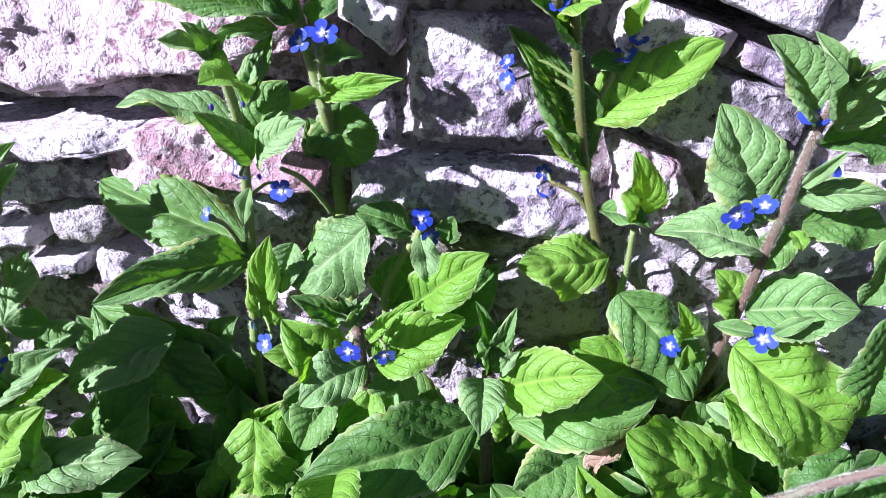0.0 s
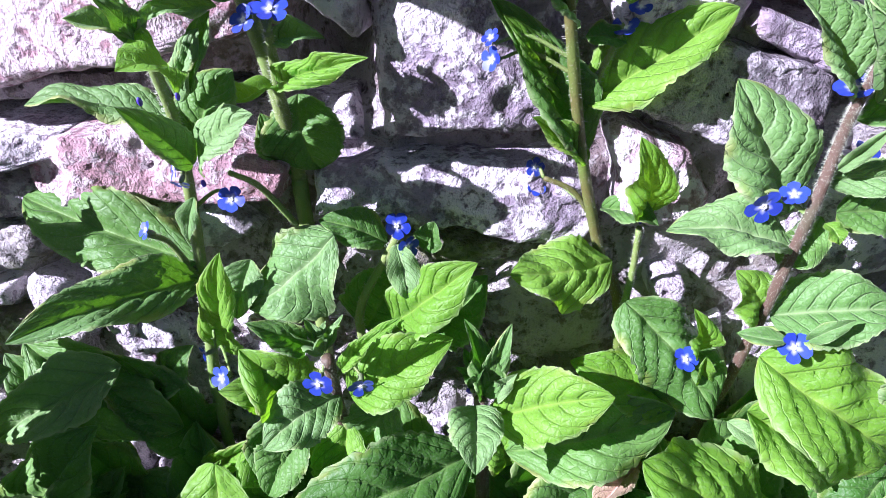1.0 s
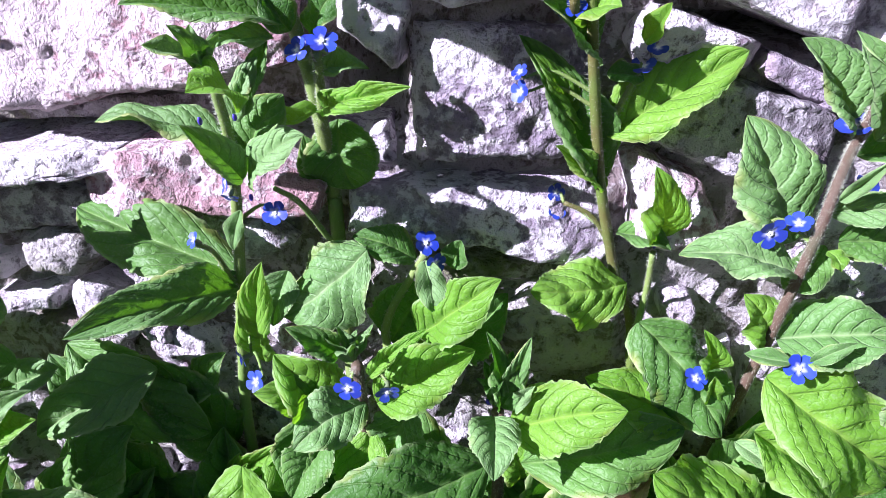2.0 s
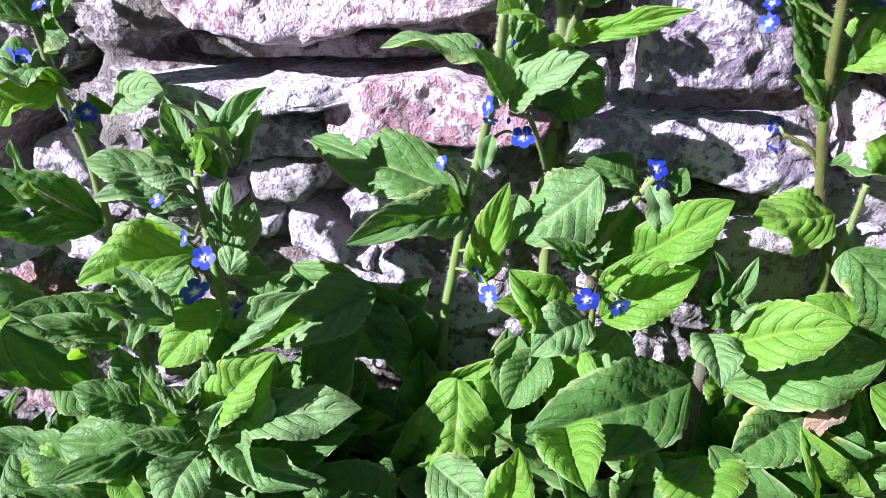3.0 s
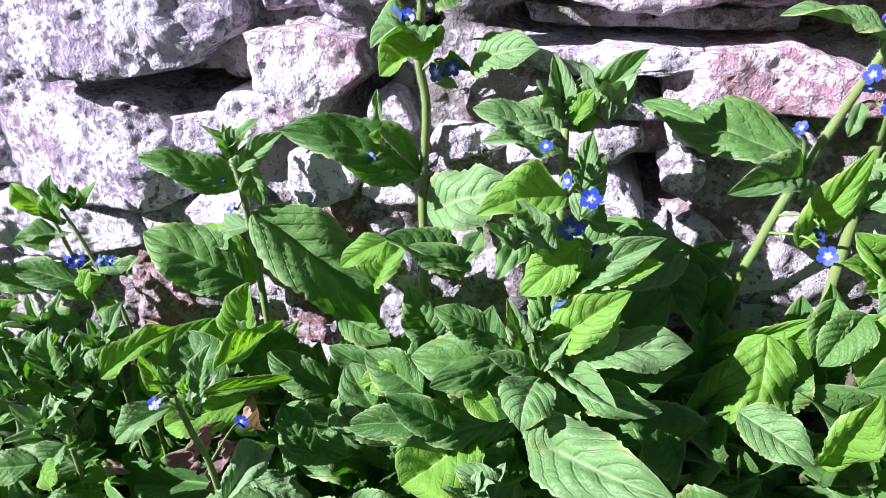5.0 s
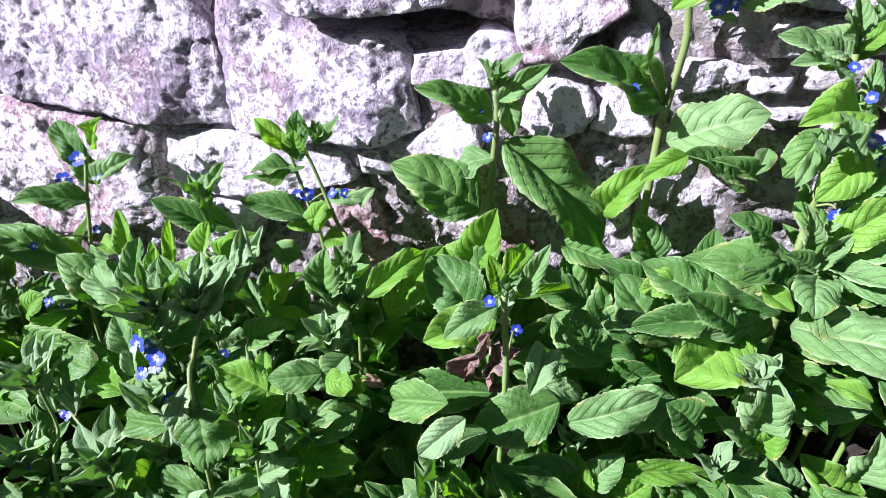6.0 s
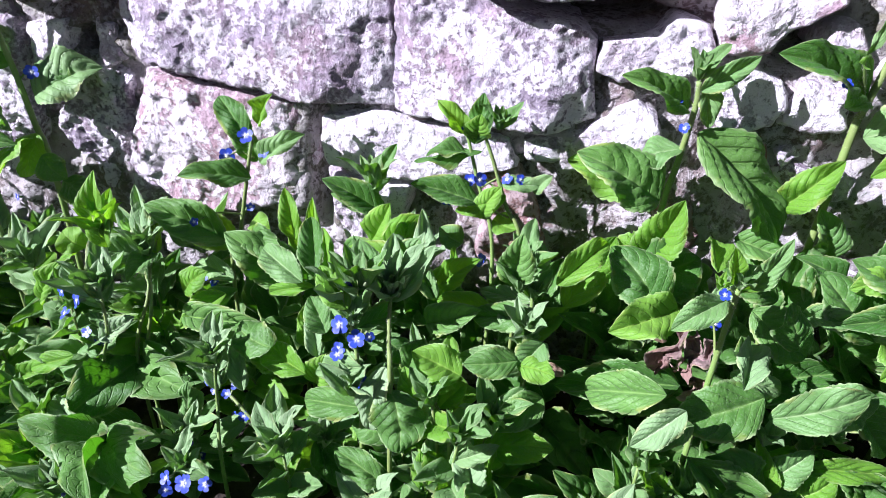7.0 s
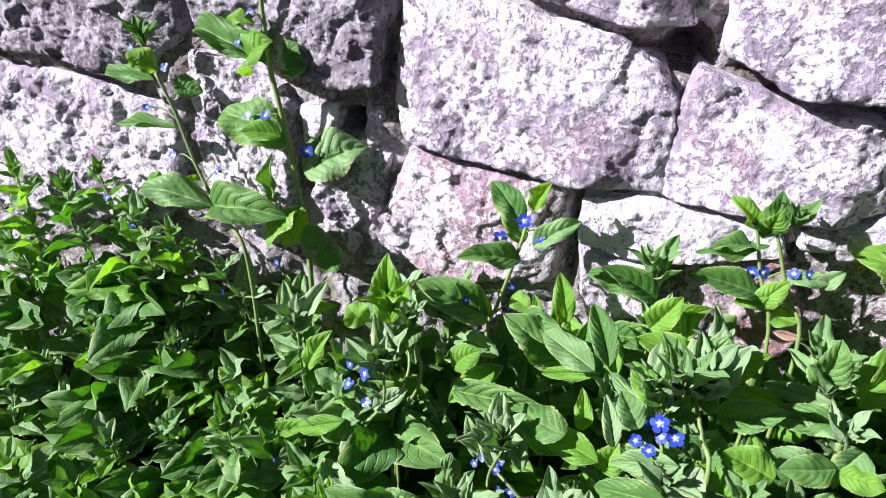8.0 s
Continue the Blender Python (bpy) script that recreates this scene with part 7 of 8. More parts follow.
tufted_shoots = plant_at(-0.68, -0.14, "alkanet shoots with frosted tips and curled pale leaves")
stem(tufted_shoots, ((-0.6945, -0.1937, -0.0440), (-0.6965, -0.1917, 0.0298), (-0.7124, -0.1648, 0.0439), (-0.7009, -0.1763, 0.0943)), .0015, .0010, 60)
tuft(tufted_shoots, (-0.7017, -0.1764, 0.0943), 0.0356, 12, (0, -0.1, 1), "frost", 3, 58)
leaf(tufted_shoots, (-0.7081, -0.1655, 0.0624), (-0.7284, -0.1479, 0.0886), 0.0120, 0, "frost", 3)
leaf(tufted_shoots, (-0.6874, -0.1678, 0.0688), (-0.7032, -0.1391, 0.0900), 0.0157, 0, "frost", 4)
leaf(tufted_shoots, (-0.6364, -0.1721, 0.1013), (-0.6793, -0.1471, 0.0953), 0.0220, 0, "lime", 1)
leaf(tufted_shoots, (-0.7250, -0.1154, 0.1102), (-0.7554, -0.1354, 0.0847), 0.0194, 0, "lime")
leaf(tufted_shoots, (-0.6498, -0.1397, 0.1509), (-0.6923, -0.1139, 0.1559), 0.0220, 0, "pale", 1)
leaf(tufted_shoots, (-0.6412, -0.1392, 0.1569), (-0.6601, -0.0984, 0.1787), 0.0193, 0, "green", 3)
leaf(tufted_shoots, (-0.6287, -0.1680, 0.1143), (-0.6399, -0.1516, 0.1425), 0.0126, 0, "frost", 3)
tuft(tufted_shoots, (-0.7288, -0.1856, 0.0193), 0.0450, 13, (0, -0.1, 1), "frost", 4, 53)
tuft(tufted_shoots, (-0.8144, -0.2254, 0.0182), 0.0448, 12, (0, -0.1, 1), "lime", 2, 27)
tuft(tufted_shoots, (-0.7850, -0.2209, 0.0050), 0.0450, 12, (0, -0.1, 1), "lime", 2, 40)
tuft(tufted_shoots, (-0.6596, -0.1788, 0.0274), 0.0450, 12, (0, -0.1, 1), "frost", 2, 29)

crowned_shoots = plant_at(-0.56, -0.13, "alkanet shoots with pale upright rosettes and broad lower leaves")
stem(crowned_shoots, ((-0.5705, -0.1914, -0.0273), (-0.5725, -0.1894, 0.1241), (-0.5790, -0.1718, 0.1439), (-0.5851, -0.1504, 0.1558)), .0016, .0012, 60)
tuft(crowned_shoots, (-0.5851, -0.1504, 0.1558), 0.0450, 13, (0, -0.1, 1), "frost", 4, 61)
tuft(crowned_shoots, (-0.6116, -0.1609, 0.1549), 0.0399, 12, (0, -0.1, 1), "frost", 4, 83)
tuft(crowned_shoots, (-0.5751, -0.1188, 0.1576), 0.0406, 11, (0, -0.1, 1), "frost", 2, 66)
leaf(crowned_shoots, (-0.5907, -0.1897, 0.0998), (-0.6366, -0.1776, 0.0841), 0.0220, 0, "green", 1)
leaf(crowned_shoots, (-0.5769, -0.1847, 0.1325), (-0.5851, -0.1917, 0.0837), 0.0198, 0, "frost", 2)
leaf(crowned_shoots, (-0.5724, -0.1896, 0.1198), (-0.5618, -0.2034, 0.0828), 0.0366, 0, "green", 5)
leaf(crowned_shoots, (-0.5684, -0.1936, 0.0323), (-0.6144, -0.1816, 0.0477), 0.0220, 0, "green", 2)
leaf(crowned_shoots, (-0.5569, -0.1860, 0.1057), (-0.5675, -0.1753, 0.1279), 0.0155, 0, "lime")
leaf(crowned_shoots, (-0.5902, -0.1900, 0.1335), (-0.6293, -0.1737, 0.1069), 0.0166, 0, "pale")
tuft(crowned_shoots, (-0.5946, -0.1936, 0.1128), 0.0293, 10, (0, -0.1, 1), "frost", 2, 64)
leaf(crowned_shoots, (-0.4808, -0.1538, 0.1049), (-0.5096, -0.1768, 0.0907), 0.0226, 0, "green", 1)
leaf(crowned_shoots, (-0.5127, -0.2054, 0.0613), (-0.5280, -0.1880, 0.0951), 0.0206, 0, "frost", 3)
leaf(crowned_shoots, (-0.4837, -0.1172, 0.1684), (-0.4547, -0.0803, 0.1857), 0.0202, 0, "lime", 4)
leaf(crowned_shoots, (-0.4147, -0.1035, 0.1471), (-0.4515, -0.0766, 0.1811), 0.0389, 0, "green", 2)
leaf(crowned_shoots, (-0.4046, -0.1874, 0.1467), (-0.4295, -0.1944, 0.1186), 0.0178, 0, "frost", 1)
leaf(crowned_shoots, (-0.3720, -0.1643, 0.1496), (-0.3630, -0.1262, 0.1564), 0.0189, 0, "frost", 7)
leaf(crowned_shoots, (-0.3489, -0.1533, 0.1235), (-0.2980, -0.1433, 0.1470), 0.0254, 0, "pale", 2)
leaf(crowned_shoots, (-0.4155, -0.1821, 0.1505), (-0.4577, -0.1535, 0.1181), 0.0255, 0, "green", 1)
tuft(crowned_shoots, (-0.4973, -0.1481, 0.1451), 0.0297, 12, (0, -0.1, 1), "frost", 3, 75)
tuft(crowned_shoots, (-0.3949, -0.1460, 0.1837), 0.0225, 8, (0, -0.1, 1), "frost", 4, 76)


# separate shoots whose heads stand out of the bed
for n, (hx, hy, hz, size, tone) in enumerate((
        (-0.827, -0.068, 0.099, 0.058, "pale"), (-0.645, -0.196, 0.047, 0.050, "pale"), (-0.884, -0.136, -0.010, 0.052, "pale"), (-0.781, -0.225, 0.013, 0.050, "lime"),
        (-0.546, -0.187, 0.111, 0.046, "lime"), (-0.526, -0.204, 0.101, 0.048, "pale"), (-0.613, -0.044, 0.122, 0.050, "green"), (-0.420, -0.187, 0.096, 0.045, "pale"),
        (-1.145, -0.030, 0.120, 0.050, "pale"), (-1.020, -0.053, 0.090, 0.052, "green"), (-1.095, -0.064, 0.073, 0.055, "pale"), (-1.053, -0.080, 0.013, 0.050, "lime"),
        (-1.075, -0.128, -0.034, 0.052, "pale"), (-1.156, -0.096, 0.020, 0.055, "pale"), (-0.956, -0.159, 0.003, 0.050, "pale"), (-0.851, -0.187, 0.007, 0.052, "green"),
        (-0.907, -0.107, 0.092, 0.054, "pale"),
        )):
    holder = plant_at(hx, hy, "alkanet shoot with a head of upright hairy leaves in the bed", "alkanet_shoot")
    shoot(holder, (hx + 0.006, hy + 0.006, ground_z(hx, hy)), (hx, hy, hz), size, 5, tone, 0, 300 + 7 * n, 0.0016, 1.25, 8, (-0.1, -0.5, 0.85))
leaf(bed_alkanet, (-0.8220, -0.0640, 0.1000), (-0.8510, -0.0380, 0.1480), 0.0150, 0, "frost", 3)
leaf(bed_alkanet, (-0.7440, -0.0600, 0.1200), (-0.8017, -0.0880, 0.1578), 0.0300, 0, "lime", 1)
leaf(bed_alkanet, (-0.6880, -0.0320, 0.0900), (-0.6970, -0.0140, 0.1500), 0.0150, 0, "lime", 3)
leaf(bed_alkanet, (-0.7000, -0.0320, 0.0800), (-0.7160, -0.0180, 0.1270), 0.0150, 0, "lime", 3)
leaf(bed_alkanet, (-0.5000, -0.1000, 0.1400), (-0.5010, -0.0930, 0.1770), 0.0200, 0, "pale", 0)


# ---- the low mass of shoots in front of the wall ----
def canopy_z(x, y):
    """The top of the low growth: level on the open side, falling away from the wall further along."""
    near = 0.092 + 0.022 * (y > -0.12) + max(0.0, 0.165 + 0.25 * x)
    far = 0.150 + 1.15 * max(y, -0.20)
    share = max(0.0, min(1.0, -(x + 0.76) / 0.12))
    return near + (far - near) * share + 0.02 * noise.noise((x * 7, y * 7, 8.0))


MASS_LABELS = ("leafy young alkanet shoot with grey-green tips in the bed", "dense green alkanet shoot among its neighbours in the bed",
               "low alkanet shoot with bright new leaves in the bed")
BARE = ((-0.796, -0.113), (-0.818, -0.16), (-0.45, -0.16), (-0.471, -0.131), (-0.43, -0.13), (-0.66, -0.22), (-0.36, -0.11), (-0.52, -0.071))
mass = random.Random(11)
row_y = -0.055
while row_y > -0.40:
    x = -1.50 + mass.uniform(0, 0.04)
    while x < -0.30:
        px, py = x + mass.uniform(-0.018, 0.018), row_y + mass.uniform(-0.014, 0.014)
        top = canopy_z(px, py) + mass.uniform(-0.060, 0.004) - (0.030 if -0.85 < px and py < -0.08 else 0.0)
        if px > -0.50:
            top -= 0.05 * (px + 0.50) / 0.2
        top -= 0.022 * (px > -0.86)
        if any(math.hypot(px - bx, py - by) < 0.038 for bx, by in BARE):
            x += 0.060
            continue
        near = 1.0 if py > -0.30 else 0.9
        holder = plant_at(px, py, MASS_LABELS[mass.randrange(3)], "alkanet_shoot")
        shoot(holder, (px + mass.uniform(-0.01, 0.01), py + 0.008, ground_z(px, py)), (px, py, top), (0.056 if px > -0.85 else 0.066) * near * mass.uniform(0.85, 1.2), 6 if px > -0.85 else 4,
              "green" if mass.random() < (0.85 if px > -0.85 else 0.55) else "lime", 1 if mass.random() < 0.22 else 0, mass.randrange(9999), 0.0014,
              1.15 if px > -0.85 else 1.5, 9 if px > -0.85 else 6, (-0.1, -0.45, 0.9))
        x += 0.074 if px > -0.85 else 0.080
    row_y -= 0.054

# broad basal leaves in the shade at the foot of the right-hand plants
base_rng = random.Random(23)
for k in range(96):
    px = base_rng.uniform(-0.52, 0.26)
    back = k % 5 < 3
    if px < -0.20 and base_rng.random() < 0.55:
        continue
    py = base_rng.uniform(-0.060, -0.020) if back else base_rng.uniform(-0.150, -0.060)
    holder = plant_at(px, py, "broad dark green basal alkanet leaves close to the soil", "alkanet_rosette")
    gz = ground_z(px, py)
    limit = (0.230 if back else 0.160) + 0.19 * min(0.0, px)
    for j in range(5):
        a = base_rng.uniform(0, 6.28)
        ln = base_rng.uniform(0.050, 0.080)
        hub = Vector((px, py, max(gz + 0.005, limit - base_rng.uniform(0.05, 0.13))))
        way = Vector((math.cos(a), -0.15 - abs(math.sin(a)) * (0.3 if back else 0.8), base_rng.uniform(0.1, 1.1)))
        tip = hub + way.normalized() * ln
        tip.y = min(tip.y, -0.012)
        tip.z = min(tip.z, limit)
        leaf(holder, hub, tip, ln * base_rng.uniform(0.42, 0.58), base_rng.uniform(-25, 25), "green" if base_rng.random() < 0.85 else "lime", fine=False)
    stem(holder, ((px, py, gz), (px + 0.003, py, (gz + limit) / 2 - 0.02), (px, py, limit - 0.045)), 0.0022, 0.0015, 20)


# broad dark leaves under the heads of the left-hand bed
for k in range(46):
    px, py = base_rng.uniform(-1.36, -0.76), base_rng.uniform(-0.26, -0.05)
    hub_z = canopy_z(px, py) - base_rng.uniform(0.030, 0.075)
    gz = ground_z(px, py)
    if hub_z < gz + 0.004:
        continue
    holder = plant_at(px, py, "broad green alkanet leaves low in the bed", "alkanet_rosette")
    for j in range(4):
        a = base_rng.uniform(0, 6.28)
        ln = base_rng.uniform(0.050, 0.078)
        tip = Vector((px, py, hub_z)) + Vector((math.cos(a), -0.25 - 0.7 * abs(math.sin(a)), base_rng.uniform(-0.15, 0.6))).normalized() * ln
        leaf(holder, (px, py, hub_z), tip, ln * base_rng.uniform(0.42, 0.58), base_rng.uniform(-25, 25), "green" if base_rng.random() < 0.85 else "lime", fine=False)
    stem(holder, ((px, py, gz), (px + 0.003, py, (gz + hub_z) / 2), (px, py, hub_z)), 0.0022, 0.0015, 20)


# ---- stones of the wall ----
stone(wall, "grey", 0.034, ((-0.852, 0.372), (-0.768, 0.372), (-0.672, 0.350), (-0.648, 0.337), (-0.625, 0.311), (-0.622, 0.236), (-0.706, 0.233), (-0.783, 0.238), (-0.846, 0.246), (-0.856, 0.285)), 0.006, seed=1, cut=((60, 0.85, 0.35),))
stone(wall, "grey", 0.034, ((-0.622, 0.338), (-0.590, 0.328), (-0.558, 0.318), (-0.500, 0.312), (-0.481, 0.303), (-0.480, 0.280), (-0.473, 0.246), (-0.498, 0.233), (-0.570, 0.231), (-0.630, 0.233), (-0.632, 0.305)), 0.006, seed=2, cut=((-20, 0.75, 0.55),))
stone(wall, "grey", 0.046, ((-0.610, 0.347), (-0.612, 0.440), (-0.412, 0.440), (-0.418, 0.358), (-0.455, 0.334), (-0.504, 0.326), (-0.556, 0.324)), 0.005, seed=3, cut=((-80, 0.8, 0.3), (0, 0.32, 0.35)))
stone(wall, "grey", 0.032, ((-0.850, 0.380), (-0.845, 0.440), (-0.625, 0.440), (-0.625, 0.360), (-0.668, 0.356), (-0.717, 0.366), (-0.768, 0.379)), 0.006, seed=4)
stone(wall, "pink", 0.027, ((-0.843, 0.242), (-0.784, 0.235), (-0.715, 0.229), (-0.698, 0.207), (-0.699, 0.175), (-0.701, 0.144), (-0.767, 0.120), (-0.822, 0.118), (-0.868, 0.158), (-0.858, 0.202)), 0.006, seed=5, cut=((0, 0.92, 0.8),))
stone(wall, "grey", 0.018, ((-0.948, 0.178), (-0.915, 0.222), (-0.893, 0.244), (-0.860, 0.238), (-0.866, 0.198), (-0.876, 0.156), (-0.832, 0.113), (-0.895, 0.104), (-0.926, 0.148)), 0.009, seed=6, rough=2.0)
stone(wall, "pale", 0.027, ((-0.688, 0.222), (-0.648, 0.232), (-0.575, 0.228), (-0.534, 0.224), (-0.525, 0.200), (-0.600, 0.178), (-0.660, 0.172), (-0.687, 0.180)), 0.005, seed=7)
stone(wall, "pale", 0.026, ((-0.687, 0.177), (-0.640, 0.172), (-0.606, 0.176), (-0.622, 0.122), (-0.668, 0.100)), 0.005, seed=71)
stone(wall, "pale", 0.026, ((-0.530, 0.224), (-0.503, 0.230), (-0.478, 0.240), (-0.468, 0.214), (-0.500, 0.205), (-0.524, 0.206)), 0.005, seed=8)
# darker tone here paints the dimness of a face at a grazing angle
stone(wall, "shaded_grey", 0.034, ((-1.400, 0.440), (-1.070, 0.440), (-1.064, 0.321), (-1.115, 0.274), (-1.163, 0.272), (-1.216, 0.285), (-1.400, 0.282)), 0.008, seed=9, rough=2.0)
stone(wall, "grey", 0.028, ((-1.420, 0.270), (-1.226, 0.272), (-1.164, 0.262), (-1.088, 0.246), (-1.084, 0.182), (-1.120, 0.120), (-1.227, 0.100), (-1.440, 0.090)), 0.008, seed=10, rough=2.0)
# again toned down in colour for a face turned from the sun
stone(wall, "shaded_grey", 0.036, ((-1.060, 0.440), (-0.862, 0.440), (-0.860, 0.296), (-0.902, 0.288), (-0.967, 0.303), (-1.034, 0.326), (-1.058, 0.360)), 0.008, seed=11, rough=2.0)
stone(wall, "grey", 0.027, ((-1.072, 0.308), (-1.031, 0.305), (-0.962, 0.287), (-0.951, 0.266), (-0.958, 0.187), (-0.985, 0.110), (-1.064, 0.110), (-1.080, 0.244)), 0.009, seed=12, rough=2.0)
stone(wall, "pale", 0.026, ((-0.948, 0.270), (-0.903, 0.277), (-0.908, 0.258), (-0.910, 0.232), (-0.944, 0.222)), 0.005, seed=13)
stone(wall, "pale", 0.020, ((-0.884, 0.280), (-0.866, 0.276), (-0.861, 0.243), (-0.886, 0.233)), 0.004, seed=14)
stone(wall, "pale", 0.027, ((-0.483, 0.280), (-0.482, 0.302), (-0.451, 0.308), (-0.434, 0.323), (-0.411, 0.318), (-0.403, 0.297), (-0.414, 0.284), (-0.440, 0.277), (-0.466, 0.272)), 0.005, seed=15)
stone(wall, "pale", 0.029, ((-0.498, 0.217), (-0.480, 0.240), (-0.463, 0.257), (-0.448, 0.266), (-0.433, 0.254), (-0.424, 0.240), (-0.442, 0.220), (-0.477, 0.213)), 0.005, seed=16)
stone(wall, "pale", 0.026, ((-0.408, 0.258), (-0.400, 0.284), (-0.382, 0.296), (-0.357, 0.288), (-0.349, 0.271), (-0.358, 0.256), (-0.383, 0.246)), 0.006, seed=17)
stone(wall, "pink", 0.034, ((-0.415, 0.358), (-0.382, 0.364), (-0.342, 0.356), (-0.338, 0.338), (-0.350, 0.328), (-0.367, 0.317), (-0.374, 0.303), (-0.403, 0.300), (-0.412, 0.322)), 0.005, seed=18, cut=((-30, 0.72, 0.7),))
stone(wall, "grey", 0.024, ((-0.410, 0.440), (-0.320, 0.440), (-0.324, 0.372), (-0.345, 0.360), (-0.384, 0.368), (-0.412, 0.364)), 0.007, seed=19, rough=2.6)
stone(wall, "pale", 0.026, ((-0.347, 0.308), (-0.343, 0.324), (-0.330, 0.330), (-0.320, 0.322), (-0.313, 0.303), (-0.332, 0.295)), 0.005, seed=21)
stone(wall, "pale", 0.027, ((-0.356, 0.256), (-0.349, 0.290), (-0.320, 0.290), (-0.312, 0.258), (-0.331, 0.252)), 0.005, seed=22)
stone(wall, "pale", 0.025, ((-0.311, 0.297), (-0.303, 0.312), (-0.273, 0.312), (-0.250, 0.306), (-0.268, 0.292), (-0.299, 0.286)), 0.005, seed=23)
stone(wall, "red", 0.016, ((-0.395, 0.244), (-0.375, 0.245), (-0.356, 0.252), (-0.349, 0.226), (-0.359, 0.217), (-0.397, 0.219)), 0.007, seed=24)
stone(wall, "pink", 0.022, ((-0.444, 0.221), (-0.422, 0.234), (-0.424, 0.194), (-0.441, 0.200)), 0.005, seed=25)
stone(wall, "red", 0.022, ((-0.424, 0.190), (-0.396, 0.192), (-0.382, 0.165), (-0.388, 0.130), (-0.420, 0.130)), 0.006, seed=26)
stone(wall, "red", 0.020, ((-0.556, 0.194), (-0.528, 0.203), (-0.508, 0.170), (-0.494, 0.130), (-0.510, 0.100), (-0.556, 0.105)), 0.006, seed=27)
stone(wall, "grey", 0.018, ((-0.350, 0.226), (-0.334, 0.233), (-0.319, 0.230), (-0.314, 0.187), (-0.326, 0.171), (-0.346, 0.191)), 0.006, seed=28)
stone(wall, "rose", 0.034, ((-0.258, 0.396), (-0.268, 0.440), (-0.078, 0.440), (-0.086, 0.392), (-0.127, 0.384), (-0.160, 0.380), (-0.190, 0.371), (-0.211, 0.372), (-0.246, 0.380)), 0.005, seed=29)
stone(wall, "pale", 0.036, ((-0.282, 0.360), (-0.226, 0.358), (-0.164, 0.360), (-0.160, 0.350), (-0.185, 0.346), (-0.205, 0.342), (-0.245, 0.344), (-0.279, 0.349)), 0.003, seed=30)
stone(wall, "rose", 0.035, ((-0.186, 0.351), (-0.163, 0.360), (-0.128, 0.364), (-0.106, 0.358), (-0.078, 0.347), (-0.080, 0.334), (-0.110, 0.330), (-0.165, 0.328), (-0.184, 0.332)), 0.003, seed=70)
# recessed strip, its dark tone painting in the shade below the overhang
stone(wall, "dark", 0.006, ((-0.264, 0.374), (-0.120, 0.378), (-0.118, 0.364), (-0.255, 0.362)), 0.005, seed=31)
stone(wall, "grey", 0.024, ((-0.252, 0.338), (-0.214, 0.341), (-0.181, 0.332), (-0.178, 0.320), (-0.203, 0.318), (-0.258, 0.312)), 0.006, seed=32)
stone(wall, "dark", 0.027, ((-0.230, 0.317), (-0.206, 0.321), (-0.190, 0.318), (-0.185, 0.308), (-0.198, 0.294), (-0.230, 0.294)), 0.008, seed=33)
stone(wall, "pale", 0.026, ((-0.180, 0.320), (-0.168, 0.323), (-0.146, 0.318), (-0.158, 0.308), (-0.176, 0.309)), 0.004, seed=34)
stone(wall, "pale", 0.031, ((-0.183, 0.302), (-0.171, 0.310), (-0.154, 0.300), (-0.153, 0.288), (-0.160, 0.276), (-0.176, 0.285)), 0.006, seed=35)
stone(wall, "pale", 0.026, ((-0.262, 0.304), (-0.234, 0.306), (-0.235, 0.292), (-0.262, 0.290)), 0.004, seed=36)
stone(wall, "pale", 0.024, ((-0.252, 0.284), (-0.216, 0.286), (-0.216, 0.275), (-0.250, 0.274)), 0.004, seed=37)
stone(wall, "pale", 0.026, ((-0.214, 0.289), (-0.205, 0.289), (-0.189, 0.279), (-0.178, 0.262), (-0.197, 0.262), (-0.212, 0.272)), 0.004, seed=72)
stone(wall, "dark", 0.018, ((-0.270, 0.268), (-0.216, 0.271), (-0.190, 0.258), (-0.192, 0.222), (-0.236, 0.210), (-0.282, 0.224)), 0.008, seed=38)
stone(wall, "grey", 0.018, ((-0.180, 0.256), (-0.156, 0.271), (-0.134, 0.255), (-0.098, 0.250), (-0.092, 0.213), (-0.112, 0.185), (-0.154, 0.182), (-0.178, 0.205)), 0.008, seed=39)
stone(wall, "pink", 0.027, ((-0.117, 0.273), (-0.106, 0.280), (-0.094, 0.271), (-0.096, 0.257), (-0.111, 0.259)), 0.005, seed=40)
stone(wall, "pale", 0.022, ((-0.143, 0.326), (-0.110, 0.328), (-0.098, 0.312), (-0.123, 0.303), (-0.145, 0.312)), 0.005, seed=41)
stone(wall, "grey", 0.024, ((-0.045, 0.408), (-0.009, 0.407), (0.017, 0.406), (0.026, 0.399), (0.030, 0.359), (0.026, 0.352), (-0.012, 0.354), (-0.046, 0.350), (-0.048, 0.380)), 0.005, seed=42, rough=1.3)
stone(wall, "grey", 0.028, ((-0.074, 0.342), (-0.046, 0.346), (0.029, 0.347), (0.037, 0.330), (0.040, 0.317), (0.034, 0.308), (-0.006, 0.314), (-0.036, 0.317), (-0.074, 0.322)), 0.005, seed=43, rough=1.3)
stone(wall, "pale", 0.028, ((-0.074, 0.440), (-0.048, 0.440), (-0.041, 0.410), (-0.049, 0.388), (-0.071, 0.404)), 0.004, seed=44)
stone(wall, "grey", 0.014, ((-0.078, 0.369), (-0.055, 0.368), (-0.051, 0.349), (-0.054, 0.347), (-0.078, 0.346)), 0.006, seed=45)
stone(wall, "pale", 0.034, ((-0.043, 0.440), (0.020, 0.440), (0.020, 0.412), (-0.008, 0.413), (-0.030, 0.411), (-0.041, 0.415)), 0.005, seed=46, rough=1.3)
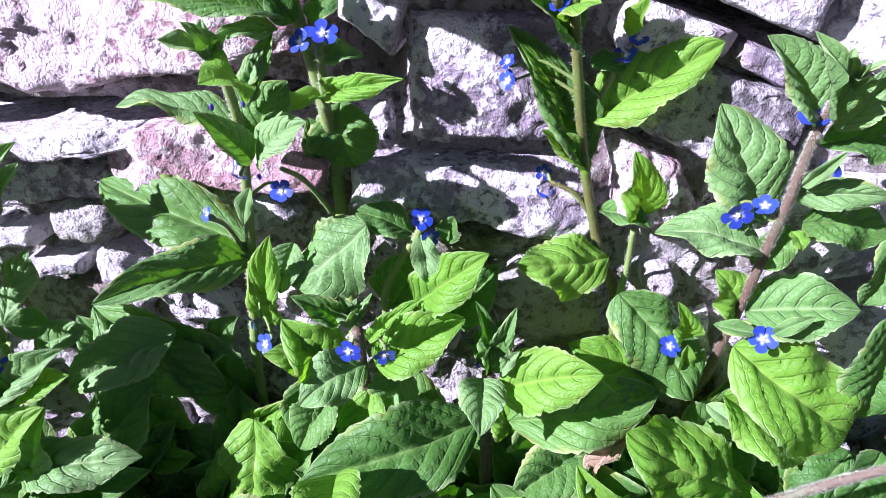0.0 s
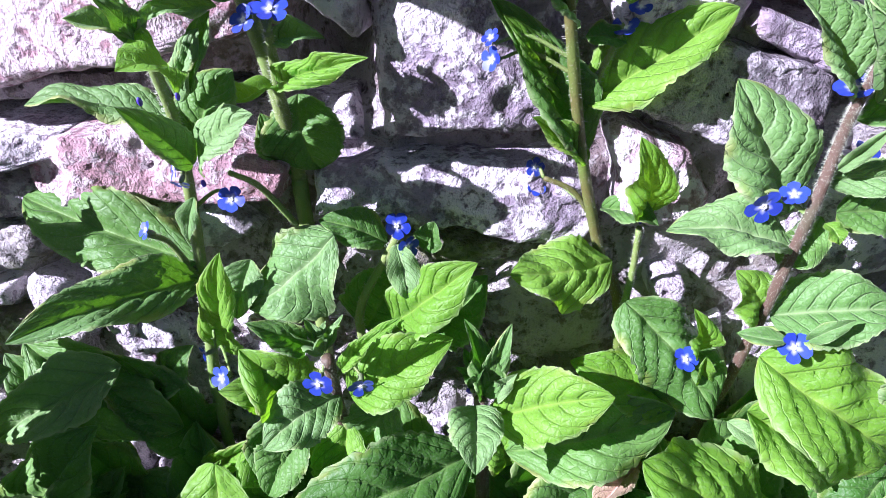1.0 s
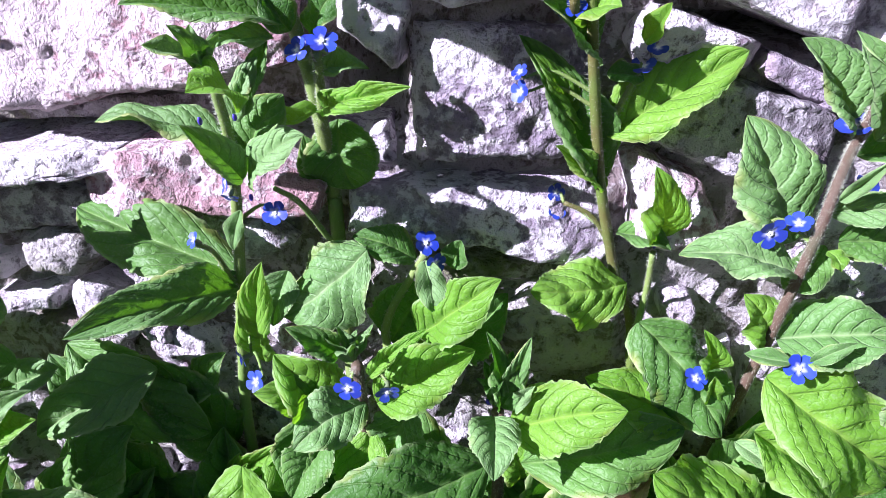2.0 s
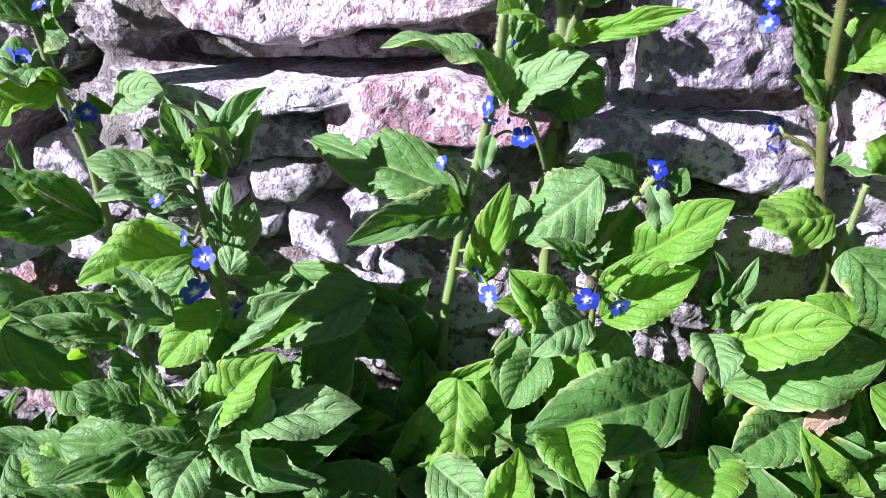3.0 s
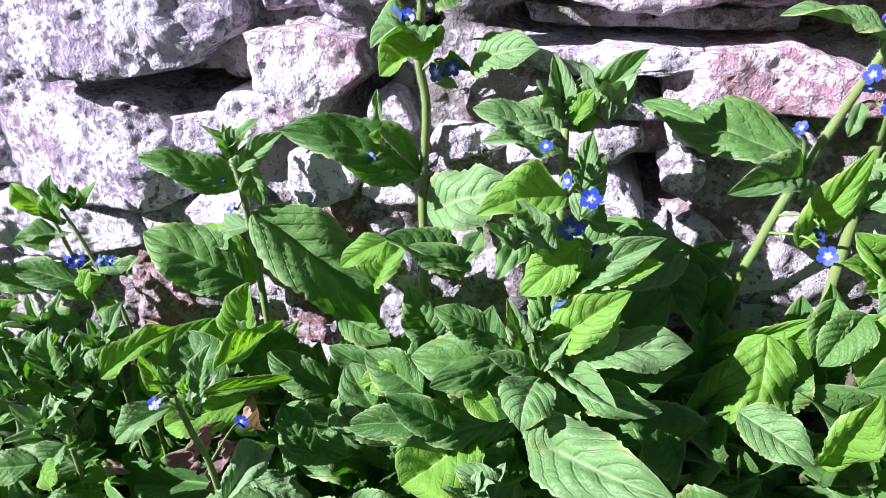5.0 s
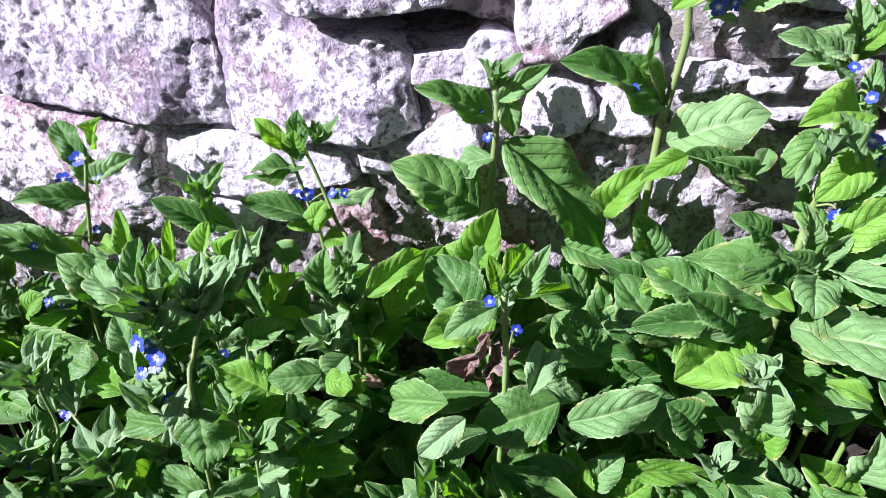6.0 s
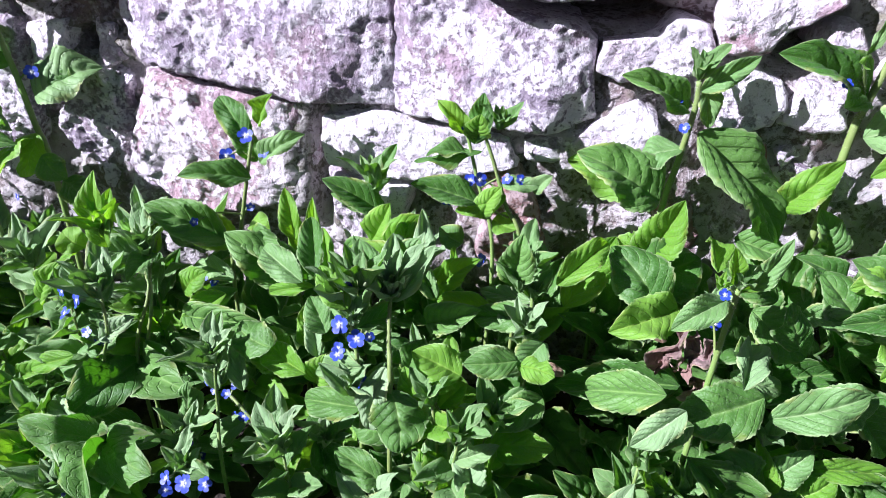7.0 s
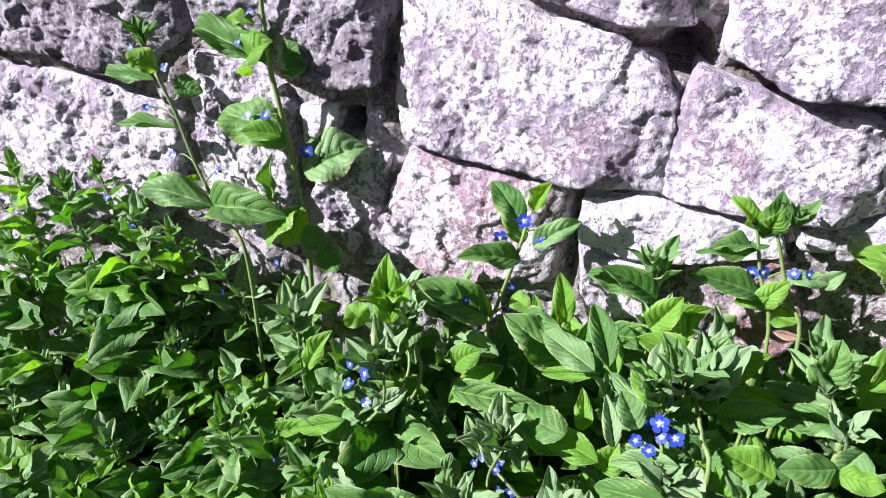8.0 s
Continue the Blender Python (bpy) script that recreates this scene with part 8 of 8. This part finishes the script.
stone(wall, "dark", 0.026, ((-0.013, 0.287), (0.005, 0.296), (0.042, 0.293), (0.053, 0.280), (0.050, 0.255), (0.019, 0.245), (-0.006, 0.251)), 0.011, seed=47)
# set-back band above the boulder, coloured dark to carry the recess's shade
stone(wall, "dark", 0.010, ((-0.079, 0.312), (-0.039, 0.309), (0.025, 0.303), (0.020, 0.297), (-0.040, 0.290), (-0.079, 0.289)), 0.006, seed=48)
stone(wall, "pink", 0.030, ((0.034, 0.361), (0.042, 0.364), (0.056, 0.355), (0.071, 0.348), (0.080, 0.326), (0.064, 0.319), (0.044, 0.324), (0.039, 0.344)), 0.005, seed=49)
# the leaf's shade on this stone is painted by its darker tone
stone(wall, "shaded_grey", 0.032, ((0.034, 0.371), (0.056, 0.384), (0.074, 0.388), (0.118, 0.374), (0.112, 0.350), (0.080, 0.349), (0.056, 0.360)), 0.005, seed=50)
stone(wall, "grey", 0.030, ((0.032, 0.400), (0.042, 0.414), (0.060, 0.408), (0.084, 0.399), (0.080, 0.389), (0.040, 0.387)), 0.005, seed=51)
stone(wall, "grey", 0.031, ((0.084, 0.398), (0.136, 0.376), (0.134, 0.364), (0.094, 0.382), (0.080, 0.389)), 0.005, seed=73)
stone(wall, "pale", 0.038, ((0.030, 0.420), (0.030, 0.440), (0.110, 0.440), (0.108, 0.397), (0.062, 0.414)), 0.005, seed=52)
stone(wall, "pale", 0.036, ((0.112, 0.440), (0.200, 0.440), (0.200, 0.370), (0.140, 0.380), (0.110, 0.395)), 0.005, seed=74)
stone(wall, "pale", 0.016, ((-0.222, 0.178), (-0.198, 0.176), (-0.189, 0.157), (-0.208, 0.147), (-0.222, 0.156)), 0.005, seed=53)
stone(wall, "pale", 0.014, ((-0.186, 0.166), (-0.176, 0.160), (-0.175, 0.143), (-0.187, 0.143)), 0.004, seed=54)
stone(wall, "pale", 0.022, ((-0.184, 0.268), (-0.166, 0.267), (-0.164, 0.257), (-0.181, 0.254)), 0.003, seed=55)
stone(wall, "pale", 0.022, ((0.060, 0.294), (0.076, 0.292), (0.074, 0.279), (0.064, 0.280)), 0.003, seed=56)
stone(wall, "pale", 0.022, ((0.080, 0.266), (0.098, 0.270), (0.102, 0.246), (0.086, 0.240)), 0.005, seed=57)
stone(wall, "grey", 0.026, ((0.092, 0.340), (0.118, 0.346), (0.200, 0.345), (0.200, 0.300), (0.130, 0.290), (0.096, 0.305)), 0.007, seed=58)
stone(wall, "grey", 0.022, ((0.106, 0.285), (0.200, 0.290), (0.200, 0.215), (0.110, 0.205), (0.104, 0.240)), 0.008, seed=59)

stone(wall, "pale", 0.020, ((-0.352, 0.238), (-0.340, 0.246), (-0.328, 0.236), (-0.343, 0.226)), 0.004, seed=75)
stone(wall, "pale", 0.022, ((-0.317, 0.222), (-0.304, 0.233), (-0.288, 0.225), (-0.290, 0.207), (-0.310, 0.205)), 0.004, seed=76)
# rough piece in the hollow, dark tone standing in for its shadow
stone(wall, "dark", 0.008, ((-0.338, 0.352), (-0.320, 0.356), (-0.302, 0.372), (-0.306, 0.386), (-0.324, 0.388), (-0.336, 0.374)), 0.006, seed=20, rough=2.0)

# the rest of the wall: smaller stones wherever the larger ones leave room
taken = [(ob.data.vertices, ob) for ob in wall.children if ob.name.startswith("stone")]
boxes = []
for verts_of, ob in taken:
    xs = [v.co.x for v in verts_of]
    zs = [v.co.z for v in verts_of]
    boxes.append((min(xs), max(xs), min(zs), max(zs)))
fill = random.Random(4)
made = 0
for attempt in range(5000):
    big = attempt < 1800
    w, h = (fill.uniform(0.07, 0.14), fill.uniform(0.045, 0.08)) if big else (fill.uniform(0.025, 0.055), fill.uniform(0.018, 0.038))
    x, z = fill.uniform(-1.70, 0.60), fill.uniform(-0.26, 0.58)
    shrink = 0.42 if big else 0.36
    if any(a < x + w * shrink and b > x - w * shrink and c < z + h * shrink and d > z - h * shrink for a, b, c, d in boxes):
        continue
    slant = fill.uniform(-0.12, 0.08)
    shape = []
    for ux, uz in ((-1, -1), (0.1, -1), (1, -1), (1, 0.1), (1, 1), (-0.1, 1), (-1, 1)):
        pull = fill.uniform(0.40, 0.52)
        shape.append((x + ux * w * pull, z + uz * h * pull + slant * ux * w))
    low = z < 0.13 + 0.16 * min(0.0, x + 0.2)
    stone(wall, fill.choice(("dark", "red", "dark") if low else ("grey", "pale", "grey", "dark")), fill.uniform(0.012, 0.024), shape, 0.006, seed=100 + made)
    boxes.append((x - w / 2, x + w / 2, z - h / 2, z + h / 2))
    made += 1
    if made > 150:
        break
